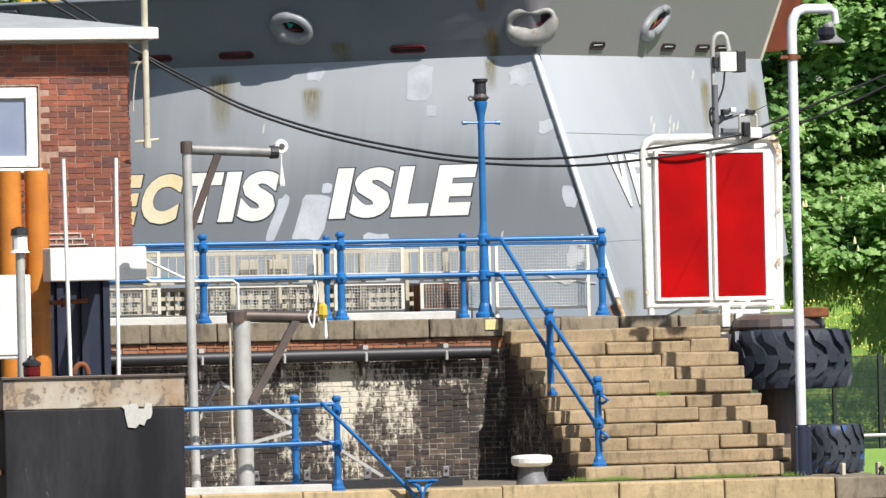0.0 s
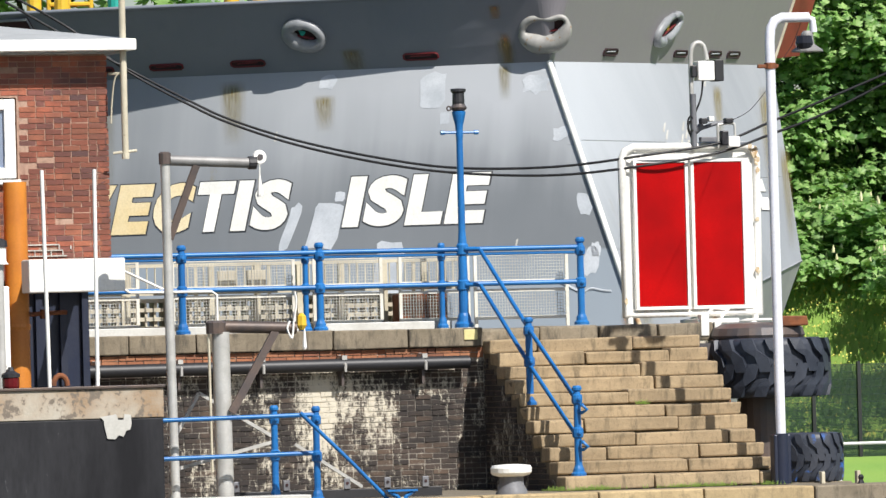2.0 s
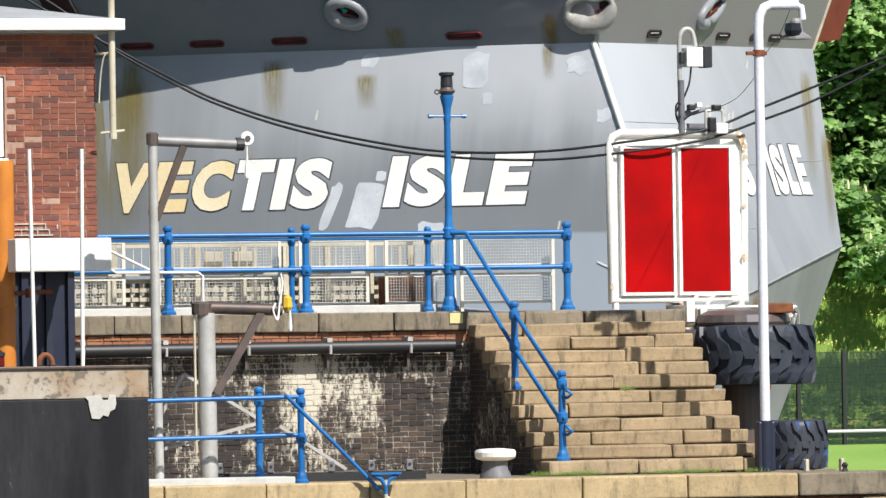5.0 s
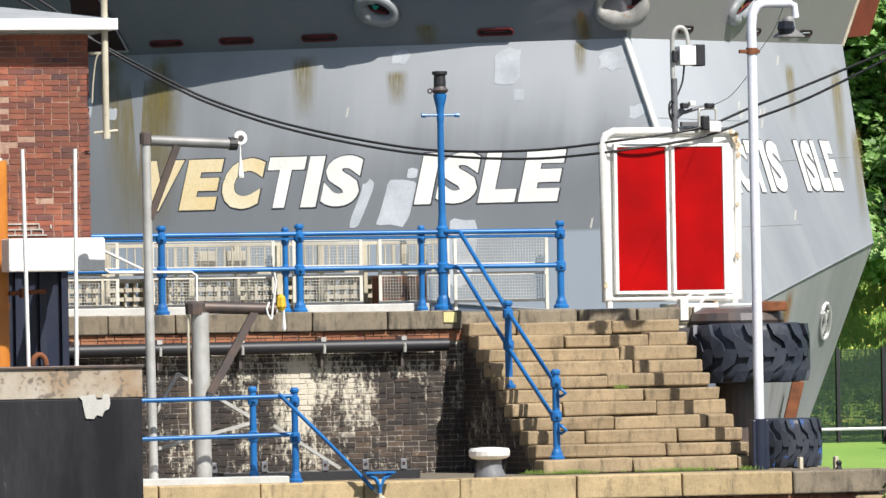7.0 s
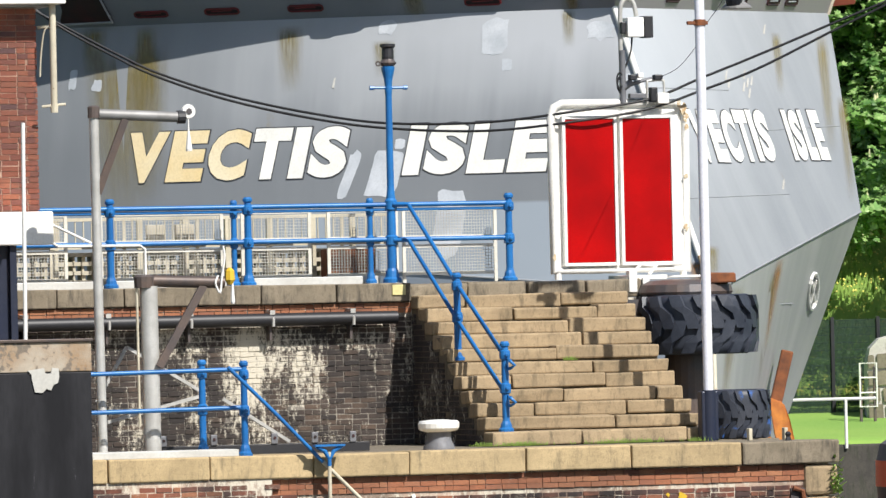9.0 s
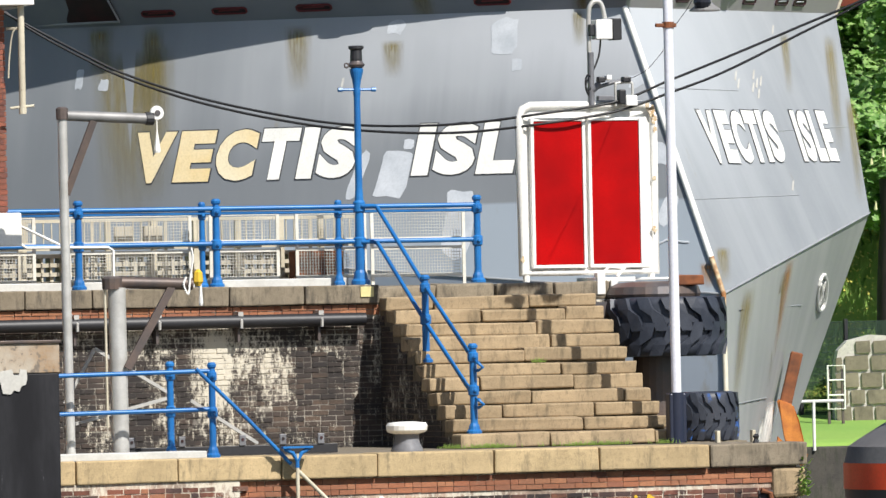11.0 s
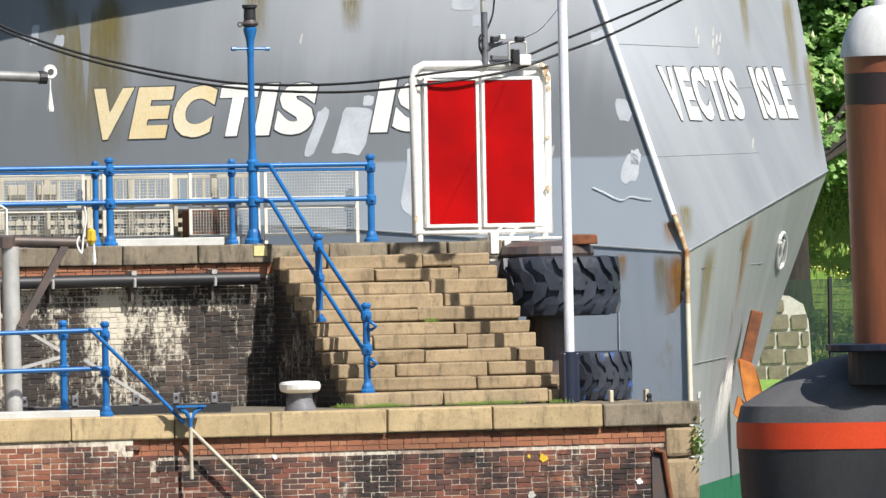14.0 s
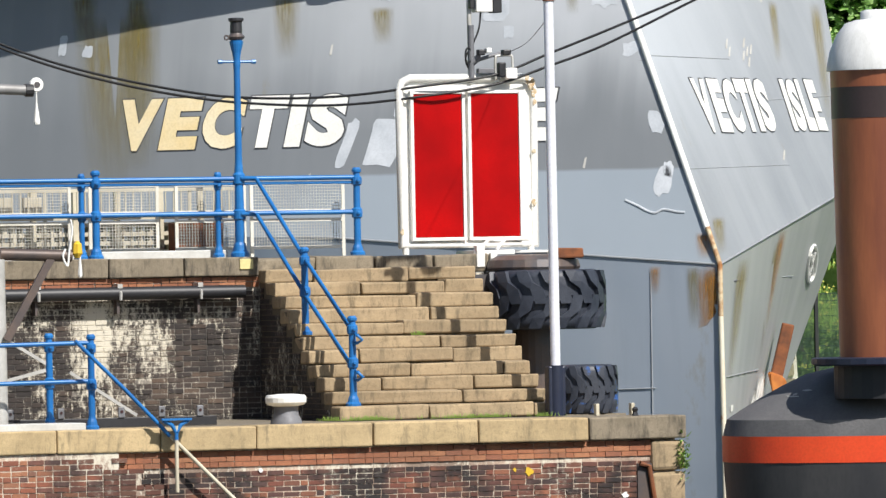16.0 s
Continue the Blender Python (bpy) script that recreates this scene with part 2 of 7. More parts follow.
def streak_material(name, c, keep):
    """A run of rust: opaque in ragged vertical threads, fading out towards its edges."""
    m, nt, b = base(name)
    b.inputs["Base Color"].default_value = rgb(c)
    b.inputs["Roughness"].default_value = 0.85
    tc = nt.nodes.new("ShaderNodeTexCoord")
    mp = nt.nodes.new("ShaderNodeMapping")
    mp.inputs["Scale"].default_value = (2.2, 0.5, 1.0)
    nt.links.new(tc.outputs["UV"], mp.inputs["Vector"])
    th = tex(nt, mp.outputs[0], 4.0, 6.0, 0.7)
    sp = nt.nodes.new("ShaderNodeSeparateXYZ")
    nt.links.new(tc.outputs["UV"], sp.inputs[0])
    side = calc(nt, "MULTIPLY", calc(nt, "MULTIPLY", sp.outputs[0], calc(nt, "SUBTRACT", 1.0, sp.outputs[0])), 4.0)
    side = calc(nt, "POWER", side, 1.3)
    a = calc(nt, "MULTIPLY", calc(nt, "MULTIPLY", ramp(nt, th, 0.2, 0.8), side), calc(nt, "MULTIPLY", calc(nt, "POWER", sp.outputs[1], 0.8), keep))
    a = calc(nt, "MULTIPLY", a, calc(nt, "MULTIPLY", calc(nt, "SUBTRACT", 1.0, sp.outputs[1]), 6.0, True), True)
    nt.links.new(a, b.inputs["Alpha"])
    return m


M_STREAK = streak_material("rust_run", (0.36, 0.17, 0.035), 1.45)
M_STREAKDIM = streak_material("ochre_run", (0.24, 0.19, 0.055), 1.25)
M_SCRAPE = streak_material("pale_scrape", (0.82, 0.8, 0.74), 2.6)


def stone_material(name, c, c2, dirt, dirt_at=0.52, rnd=9.0):
    m, nt, b = base(name)
    v = coords(nt, (1, 1, 1), rnd)
    vs = coords(nt, (3, 3, 0.7), rnd)
    oi = nt.nodes.new("ShaderNodeObjectInfo")
    col = mixc(nt, ramp(nt, tex(nt, v, 2.2), 0.35, 0.65), c, c2)
    col = mixc(nt, calc(nt, "MULTIPLY", oi.outputs["Random"], 0.4), col, tuple(0.55 * x for x in c))
    col = mixc(nt, calc(nt, "MULTIPLY", ramp(nt, tex(nt, vs, 2.6, 7.0, 0.7), dirt_at, dirt_at + 0.16), 0.8), col, dirt)
    grain = tex(nt, v, 55.0, 5.0, 0.7)
    pit = tex(nt, v, 17.0, 6.0, 0.75)
    col = mixc(nt, calc(nt, "MULTIPLY", ramp(nt, pit, 0.53, 0.66), 0.45), col, tuple(0.45 * x for x in c2))
    col = mixc(nt, calc(nt, "MULTIPLY", ramp(nt, pit, 0.42, 0.3), 0.35), col, tuple(min(1.0, 1.35 * x) for x in c))
    col = mixc(nt, calc(nt, "MULTIPLY", ramp(nt, grain, 0.45, 0.75), 0.4), col, tuple(0.5 * x for x in c2))
    nt.links.new(col, b.inputs["Base Color"])
    b.inputs["Roughness"].default_value = 0.9
    relief(nt, b, calc(nt, "ADD", grain, calc(nt, "MULTIPLY", tex(nt, v, 9.0), 1.5)), 0.5, 0.012)
    return m


M_STEP = stone_material("sandstone_step", (0.43, 0.32, 0.19), (0.3, 0.225, 0.135), (0.12, 0.095, 0.06), 0.51)
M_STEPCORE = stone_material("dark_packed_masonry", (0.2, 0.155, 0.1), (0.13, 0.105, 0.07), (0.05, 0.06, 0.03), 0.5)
M_COPING = stone_material("sandstone_coping", (0.58, 0.435, 0.24), (0.44, 0.33, 0.18), (0.16, 0.13, 0.08), 0.53)
M_GREYSTONE = stone_material("grey_coping_stone", (0.29, 0.24, 0.17), (0.2, 0.165, 0.115), (0.055, 0.048, 0.038), 0.47)
M_FIELDSTONE = stone_material("field_stone", (0.27, 0.235, 0.165), (0.16, 0.14, 0.1), (0.09, 0.08, 0.06), 0.56)
M_PAVE = stone_material("worn_paving", (0.25, 0.21, 0.16), (0.2, 0.17, 0.12), (0.1, 0.09, 0.06), 0.5)
# near-black tones carry the shadow on the far bank's wall
M_FARWALL = stone_material("wall_with_shade", (0.075, 0.068, 0.055), (0.05, 0.046, 0.04), (0.03, 0.036, 0.02), 0.48)
M_LIME = stone_material("pale_mortar", (0.62, 0.6, 0.54), (0.5, 0.47, 0.42), (0.3, 0.28, 0.24), 0.6)


def brick_material(name, tones, lime=0.0, soot=0.0, lime_lo=0.56, splash=None):
    """Bricks that differ one by one, with lime run down over some and soot over others."""
    m, nt, b = base(name)
    oi = nt.nodes.new("ShaderNodeObjectInfo")
    ge = nt.nodes.new("ShaderNodeNewGeometry")
    r = calc(nt, "FRACT", calc(nt, "ADD", oi.outputs["Random"], ge.outputs["Random Per Island"]))
    cr = nt.nodes.new("ShaderNodeValToRGB")
    el = cr.color_ramp.elements
    el[0].color, el[1].color = rgb(tones[0]), rgb(tones[-1])
    for i, c in enumerate(tones[1:-1], 1):
        el.new(i / (len(tones) - 1)).color = rgb(c)
    nt.links.new(r, cr.inputs[0])
    pos = ge.outputs["Position"]
    mp = nt.nodes.new("ShaderNodeMapping")
    mp.inputs["Scale"].default_value = (1, 1, 0.45)
    nt.links.new(pos, mp.inputs["Vector"])
    grain = tex(nt, pos, 60.0, 4.0, 0.7)
    col = mixc(nt, calc(nt, "MULTIPLY", ramp(nt, grain, 0.4, 0.75), 0.5), cr.outputs[0], (0.05, 0.03, 0.025))
    if soot:
        col = mixc(nt, calc(nt, "MULTIPLY", ramp(nt, tex(nt, pos, 0.9, 6.0, 0.65), 0.42, 0.54), soot), col, (0.02, 0.018, 0.018))
    if lime:
        n = calc(nt, "ADD", calc(nt, "MULTIPLY", tex(nt, mp.outputs[0], 1.3, 3.0), 0.36), calc(nt, "MULTIPLY", tex(nt, mp.outputs[0], 13.0, 8.0, 0.85), 0.64))
        if splash:
            # lime splashed over one stretch of the wall
            sx = nt.nodes.new("ShaderNodeSeparateXYZ")
            nt.links.new(pos, sx.inputs[0])
            for x, z, rx, rz, k in splash:
                dx = calc(nt, "POWER", calc(nt, "ABSOLUTE", calc(nt, "DIVIDE", calc(nt, "SUBTRACT", sx.outputs[0], x), rx)), 2.0)
                dz = calc(nt, "POWER", calc(nt, "ABSOLUTE", calc(nt, "DIVIDE", calc(nt, "SUBTRACT", sx.outputs[2], z), rz)), 2.0)
                near = calc(nt, "SUBTRACT", 1.0, calc(nt, "ADD", dx, dz), True)
                n = calc(nt, "ADD", n, calc(nt, "MULTIPLY", near, k))
        col = mixc(nt, calc(nt, "MULTIPLY", ramp(nt, n, lime_lo, lime_lo + 0.06), lime), col, (0.64, 0.59, 0.48))
    nt.links.new(col, b.inputs["Base Color"])
    b.inputs["Roughness"].default_value = 0.92
    relief(nt, b, grain, 0.5, 0.008)
    return m


LIME = ((-1.9, 1.35, 0.75, 0.5, 0.058), (-1.2, 1.0, 0.3, 0.55, 0.085), (-0.7, 1.42, 0.5, 0.16, 0.07), (-3.2, 1.5, 0.9, 0.3, 0.06), (-2.2, 0.85, 0.4, 0.5, 0.05))
M_BRICKDARK = brick_material("sooty_brick", [(0.042, 0.036, 0.033), (0.075, 0.056, 0.046), (0.03, 0.027, 0.026), (0.115, 0.08, 0.058), (0.045, 0.038, 0.035)], 0.92, 0.65, 0.53, LIME)
M_BRICKCHEEK = brick_material("black_cheek_brick", [(0.04, 0.035, 0.034), (0.06, 0.045, 0.04), (0.03, 0.027, 0.027), (0.075, 0.055, 0.045)], 0.8, 0.5, 0.548)
M_BRICKRED = brick_material("red_brick", [(0.44, 0.135, 0.075), (0.35, 0.11, 0.068), (0.47, 0.165, 0.09), (0.22, 0.085, 0.068), (0.4, 0.12, 0.07), (0.45, 0.15, 0.085), (0.16, 0.08, 0.078), (0.38, 0.12, 0.072)], 0.0, 0.45)
M_BRICKQUAY = brick_material("quay_brick", [(0.32, 0.11, 0.06), (0.22, 0.08, 0.05), (0.37, 0.16, 0.085), (0.12, 0.07, 0.06), (0.3, 0.1, 0.055)], 0.7, 0.6, 0.585)
M_BRICKLOW = brick_material("sooty_quay_brick", [(0.27, 0.085, 0.05), (0.1, 0.05, 0.042), (0.31, 0.12, 0.065), (0.07, 0.045, 0.042), (0.2, 0.075, 0.05)], 0.7, 0.92, 0.585)
M_BRICKORANGE = brick_material("soldier_brick", [(0.42, 0.17, 0.085), (0.35, 0.13, 0.065), (0.45, 0.2, 0.1), (0.3, 0.12, 0.07)], 0.35, 0.3, 0.62)
M_MORTARDARK = brick_material("sooty_mortar", [(0.24, 0.215, 0.18), (0.3, 0.27, 0.23)], 0.95, 0.82, 0.505, LIME)
M_MORTARQUAY = brick_material("lime_mortar", [(0.5, 0.36, 0.27), (0.58, 0.44, 0.34)], 0.9, 0.5, 0.505)
M_MORTARRED = stone_material("red_wall_mortar", (0.54, 0.37, 0.28), (0.4, 0.25, 0.18), (0.22, 0.11, 0.08), 0.5, 0.0)


def leaf_material(name, c, c2, c3):
    m, nt, b = base(name)
    ge = nt.nodes.new("ShaderNodeNewGeometry")
    col = mixc(nt, ge.outputs["Random Per Island"], c, c2)
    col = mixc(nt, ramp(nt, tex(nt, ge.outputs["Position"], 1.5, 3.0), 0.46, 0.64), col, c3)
    nt.links.new(col, b.inputs["Base Color"])
    b.inputs["Roughness"].default_value = 0.5
    tr = nt.nodes.new("ShaderNodeBsdfTranslucent")
    nt.links.new(mixc(nt, 0.5, col, (0.2, 0.35, 0.03)), tr.inputs["Color"])
    mx = nt.nodes.new("ShaderNodeMixShader")
    mx.inputs[0].default_value = 0.38
    nt.links.new(b.outputs[0], mx.inputs[1])
    nt.links.new(tr.outputs[0], mx.inputs[2])
    nt.links.new(mx.outputs[0], nt.nodes["Material Output"].inputs["Surface"])
    return m


M_LEAF = leaf_material("chestnut_leaf", (0.17, 0.36, 0.075), (0.42, 0.6, 0.22), (0.085, 0.2, 0.05))
# darker leaf copy: shade of undergrowth, wood and hedge is in its greens
M_LEAFDARK = leaf_material("leaf_with_shade", (0.04, 0.1, 0.015), (0.08, 0.17, 0.025), (0.025, 0.07, 0.012))


def ground_material():
    m, nt, b = base("meadow")
    ge = nt.nodes.new("ShaderNodeNewGeometry")
    p = ge.outputs["Position"]
    col = mixc(nt, ramp(nt, tex(nt, p, 0.25), 0.35, 0.65), (0.22, 0.39, 0.07), (0.3, 0.46, 0.09))
    col = mixc(nt, calc(nt, "MULTIPLY", tex(nt, p, 8.0, 5.0, 0.7), 0.5), col, (0.06, 0.14, 0.02))
    nt.links.new(col, b.inputs["Base Color"])
    b.inputs["Roughness"].default_value = 0.95
    relief(nt, b, tex(nt, p, 14.0, 5.0), 0.8, 0.05)
    return m


M_GROUND = ground_material()


def water_material():
    m, nt, b = base("harbour_water")
    v = coords(nt)
    nt.links.new(mixc(nt, tex(nt, v, 0.4), (0.02, 0.035, 0.03), (0.035, 0.05, 0.04)), b.inputs["Base Color"])
    b.inputs["Roughness"].default_value = 0.08
    relief(nt, b, tex(nt, v, 2.2, 4.0), 0.4, 0.05)
    return m


M_WATER = water_material()

# ---- mesh helpers ----


def mesh_of(name, bm, material, smooth=False):
    bmesh.ops.recalc_face_normals(bm, faces=bm.faces)
    if smooth:
        # flat ends keep a sharp rim
        for f in bm.faces:
            if len(f.verts) > 4:
                for e in f.edges:
                    e.smooth = False
    me = bpy.data.meshes.new(name)
    bm.to_mesh(me)
    bm.free()
    if material:
        me.materials.append(material)
    if smooth:
        me.polygons.foreach_set("use_smooth", [True] * len(me.polygons))
    return me


def part(name, bm, material, parent=None, label="", smooth=False):
    ob = new(name, mesh_of(name, bm, material, smooth))
    ob.parent = parent
    if label:
        ob["label"] = label
    return ob


def thing(name, label, category, group="", kind=""):
    return tagged(new(name), label, category, group, kind)


def box(bm, x0, y0, z0, x1, y1, z1, bevel=0.0, jit=0.0):
    vs = [bm.verts.new((x + random.uniform(-jit, jit), y + random.uniform(-jit, jit), z + random.uniform(-jit, jit)))
          for x in (x0, x1) for y in (y0, y1) for z in (z0, z1)]
    fs = [bm.faces.new([vs[i] for i in f]) for f in ((0, 1, 3, 2), (4, 6, 7, 5), (0, 4, 5, 1), (2, 3, 7, 6), (0, 2, 6, 4), (1, 5, 7, 3))]
    if bevel:
        es = {e for f in fs for e in f.edges}
        bmesh.ops.bevel(bm, geom=list(es), offset=bevel, segments=2, profile=0.5, affect="EDGES")
    return bm


def lathe(bm, prof, at=(0, 0, 0), n=14, axis="z"):
    """A turned shape: prof is rows of (radius, height)."""
    rings = []
    for r, h in prof:
        ring = []
        for i in range(n):
            a = 2 * math.pi * i / n
            p = (r * math.cos(a), r * math.sin(a), h)
            p = p if axis == "z" else (p[0], h, p[1]) if axis == "y" else (h, p[0], p[1])
            ring.append(bm.verts.new((at[0] + p[0], at[1] + p[1], at[2] + p[2])))
        rings.append(ring)
    for a, b in zip(rings, rings[1:]):
        for i in range(n):
            bm.faces.new((a[i], a[(i + 1) % n], b[(i + 1) % n], b[i]))
    bm.faces.new(rings[0][::-1])
    bm.faces.new(rings[-1])
    return bm


def tube(bm, pts, r, n=10, closed=False):
    """A round bar along a line of points."""
    pts = [Vector(p) for p in pts]
    rings = []
    k = len(pts)
    for i, p in enumerate(pts):
        a, b = (pts[(i - 1) % k], pts[(i + 1) % k]) if closed else (pts[max(i - 1, 0)], pts[min(i + 1, k - 1)])
        d = (b - a).normalized()
        u = d.cross(Vector((0, 1, 0)) if abs(d.y) < 0.9 else Vector((0, 0, 1))).normalized()
        w = d.cross(u)
        rings.append([bm.verts.new(p + u * r * math.cos(2 * math.pi * j / n) + w * r * math.sin(2 * math.pi * j / n)) for j in range(n)])
    m = k if closed else k - 1
    for i in range(m):
        a, b = rings[i], rings[(i + 1) % k]
        for j in range(n):
            bm.faces.new((a[j], a[(j + 1) % n], b[(j + 1) % n], b[j]))
    if not closed:
        bm.faces.new(rings[0][::-1])
        bm.faces.new(rings[-1])
    return bm


def horn(bm, pts, radii, n=12):
    """A closed ring of round bar whose thickness changes along it."""
    k = len(pts)
    rings = []
    for i, p in enumerate(pts):
        d = (pts[(i + 1) % k] - pts[i - 1]).normalized()
        u = d.cross(Vector((0, 1, 0)) if abs(d.y) < 0.9 else Vector((0, 0, 1))).normalized()
        w = d.cross(u)
        rings.append([bm.verts.new(p + (u * math.cos(2 * math.pi * j / n) + w * math.sin(2 * math.pi * j / n)) * radii[i]) for j in range(n)])
    for i in range(k):
        a, b = rings[i], rings[(i + 1) % k]
        for j in range(n):
            bm.faces.new((a[j], a[(j + 1) % n], b[(j + 1) % n], b[j]))
    return bm


def bar(bm, a, b, w, h):
    """A flat bar from a to b, w wide in the vertical plane and h thick along y."""
    a, b = Vector(a), Vector(b)
    d = (b - a).normalized()
    s = d.cross(Vector((0, 1, 0))).normalized() * w / 2
    t = Vector((0, 1, 0)) * h / 2
    v = [bm.verts.new(p + q) for p in (a, b) for q in (-s - t, s - t, s + t, -s + t)]
    for f in ((0, 1, 2, 3), (7, 6, 5, 4), (0, 4, 5, 1), (1, 5, 6, 2), (2, 6, 7, 3), (3, 7, 4, 0)):
        bm.faces.new([v[i] for i in f])
    return bm


def slab(bm, outline, lift, back):
    """A thin plate with the given outline of points, from lift to back."""
    up, dn = Vector(lift), Vector(back)
    a = [bm.verts.new(Vector(p) + up) for p in outline]
    b = [bm.verts.new(Vector(p) + dn) for p in outline]
    bm.faces.new(a)
    bm.faces.new(b[::-1])
    k = len(a)
    for i in range(k):
        bm.faces.new((a[i], b[i], b[(i + 1) % k], a[(i + 1) % k]))
    return bm


def B():
    return bmesh.new()


def spline(pts, steps=8):
    out = []
    pts = [Vector(p) for p in pts]
    for i in range(len(pts) - 1):
        p0, p1, p2, p3 = pts[max(i - 1, 0)], pts[i], pts[i + 1], pts[min(i + 2, len(pts) - 1)]
        for s in range(steps):
            t = s / steps
            out.append(0.5 * ((2 * p1) + (p2 - p0) * t + (2 * p0 - 5 * p1 + 4 * p2 - p3) * t * t + (3 * p1 - p0 - 3 * p2 + p3) * t ** 3))
    return out + [pts[-1]]


def joined(name, verts, faces, material, parent, label="", kind=""):
    me = bpy.data.meshes.new(name)
    me.from_pydata(verts, [], faces)
    me.materials.append(material)
    ob = new(name, me)
    ob.parent = parent
    return tagged(ob, label, kind=kind)


BOXF = ((0, 1, 3, 2), (4, 6, 7, 5), (0, 4, 5, 1), (2, 3, 7, 6), (0, 2, 6, 4), (1, 5, 7, 3))


def brickwork(parent, u0, u1, z0, z1, place, material, single, inside=lambda u, z: True, bl=0.235, bh=0.062, joint=0.012, depth=0.11, rough=0.004):
    """Running-bond bricks on a plane; place(u, d, z) gives a point d metres proud of it. single(u, z): such a brick is an object of its own."""
    verts, faces = [], []
    shared = []
    row = 0
    z = z0
    while z + bh <= z1 + 0.001:
        u = u0 - (bl / 2 if row % 2 else 0) - random.uniform(0, 0.01)
        while u < u1:
            head = random.random() < 0.28
            ln = (bl - joint) / 2 - joint / 2 if head else bl - joint
            a, b = max(u, u0), min(u + ln, u1)
            if b - a > 0.03 and inside((a + b) / 2, z + bh / 2):
                d = random.uniform(-rough, rough) + (-0.009 if random.random() < 0.03 else 0)
                if single((a + b) / 2, z + bh / 2) and b - a > ln - 0.001 and len(shared) < 300:
                    shared.append((a, z, d, head))
                else:
                    k = len(verts)
                    j = [random.uniform(-0.003, 0.003) for _ in range(8)]
                    verts += [tuple(place(uu + j[i], dd, zz + j[7 - i])) for i, (uu, dd, zz) in enumerate((uu, dd, zz) for uu in (a, b) for dd in (-depth, d) for zz in (z, z + bh))]
                    faces += [tuple(k + i for i in f) for f in BOXF]
            u += ln + joint
        z += bh + joint
        row += 1
    if faces:
        joined("brickwork", verts, faces, material, parent, kind="stuff")
    protos = {}
    for head in (False, True):
        ln = (bl - joint) / 2 - joint / 2 if head else bl - joint
        for k in range(3):
            o = place(0, 0, 0)
            me = bpy.data.meshes.new("brick")
            j = [random.uniform(-0.004, 0.004) for _ in range(8)]
            me.from_pydata([tuple(Vector(place(uu + j[i], dd, zz + j[7 - i])) - Vector(o)) for i, (uu, dd, zz) in enumerate((uu, dd, zz) for uu in (0, ln) for dd in (-depth, 0) for zz in (0, bh))], [], BOXF)
            me.materials.append(material)
            protos[head, k] = me
    for a, z, d, head in shared:
        ob = new("brick", protos[head, random.randrange(3)])
        ob.parent = parent
        ob.location = place(a, d, z)


# ---- ground, water, banks ----
H = 2.2                    # level of the upper quay over the lower one


def ground():
    """One sheet: the far bank, a meadow slope behind it, and on to the horizon."""
    bm = B()
    prof = [(34.0, -6.0), (34.0, -0.92), (38.0, -0.8), (45.5, -0.35), (49.3, -0.05), (56.0, 2.6), (62.5, 5.2), (74.0, 8.0), (160.0, 9.0), (1500.0, 10.0)]
    xs = [-900, -200, -60, -20] + [i * 1.5 for i in range(-4, 34)] + [70, 120, 300, 1200]
    grid = []
    for x in xs:
        col = []
        for y, z in prof:
            # the slope runs square to the line of sight, so it bends away with x
            sk = -0.325 * (min(max(x, -60), 70) - 24) if y > 40 else 0
            n = noise.noise(Vector((x * 0.3, y * 0.3, 0))) * (0.25 if 46 < y < 80 else 0.03)
            col.append(bm.verts.new((x, y + sk, z + n)))
        grid.append(col)
    for a, b in zip(grid, grid[1:]):
        for i in range(len(prof) - 1):
            bm.faces.new((a[i], b[i], b[i + 1], a[i + 1]))
    tagged(part("ground", bm, M_GROUND, smooth=True), "bright green mown lawn rising to a flowery meadow slope", "ground", kind="structure")
    bm = B()
    box(bm, -250, 33.55, -6.1, 350, 33.96, -0.885, 0.03)
    tagged(part("wall_far_bank", bm, M_FARWALL), "masonry wall along the far bank, painted dark for its shadow", "wall", kind="structure")
    bm = B()
    box(bm, -900, -84, -6.2, 900, 34, -3.9)
    tagged(part("water", bm, M_WATER), "dark greenish harbour water in the lock basins", "water", kind="structure")
    bm = B()
    box(bm, -900, -900, -6, 900, -84, 0.05)
    tagged(part("pavement", bm, M_PAVE), "grey paved quay on the near side of the basin", "quay", kind="structure")


ground()


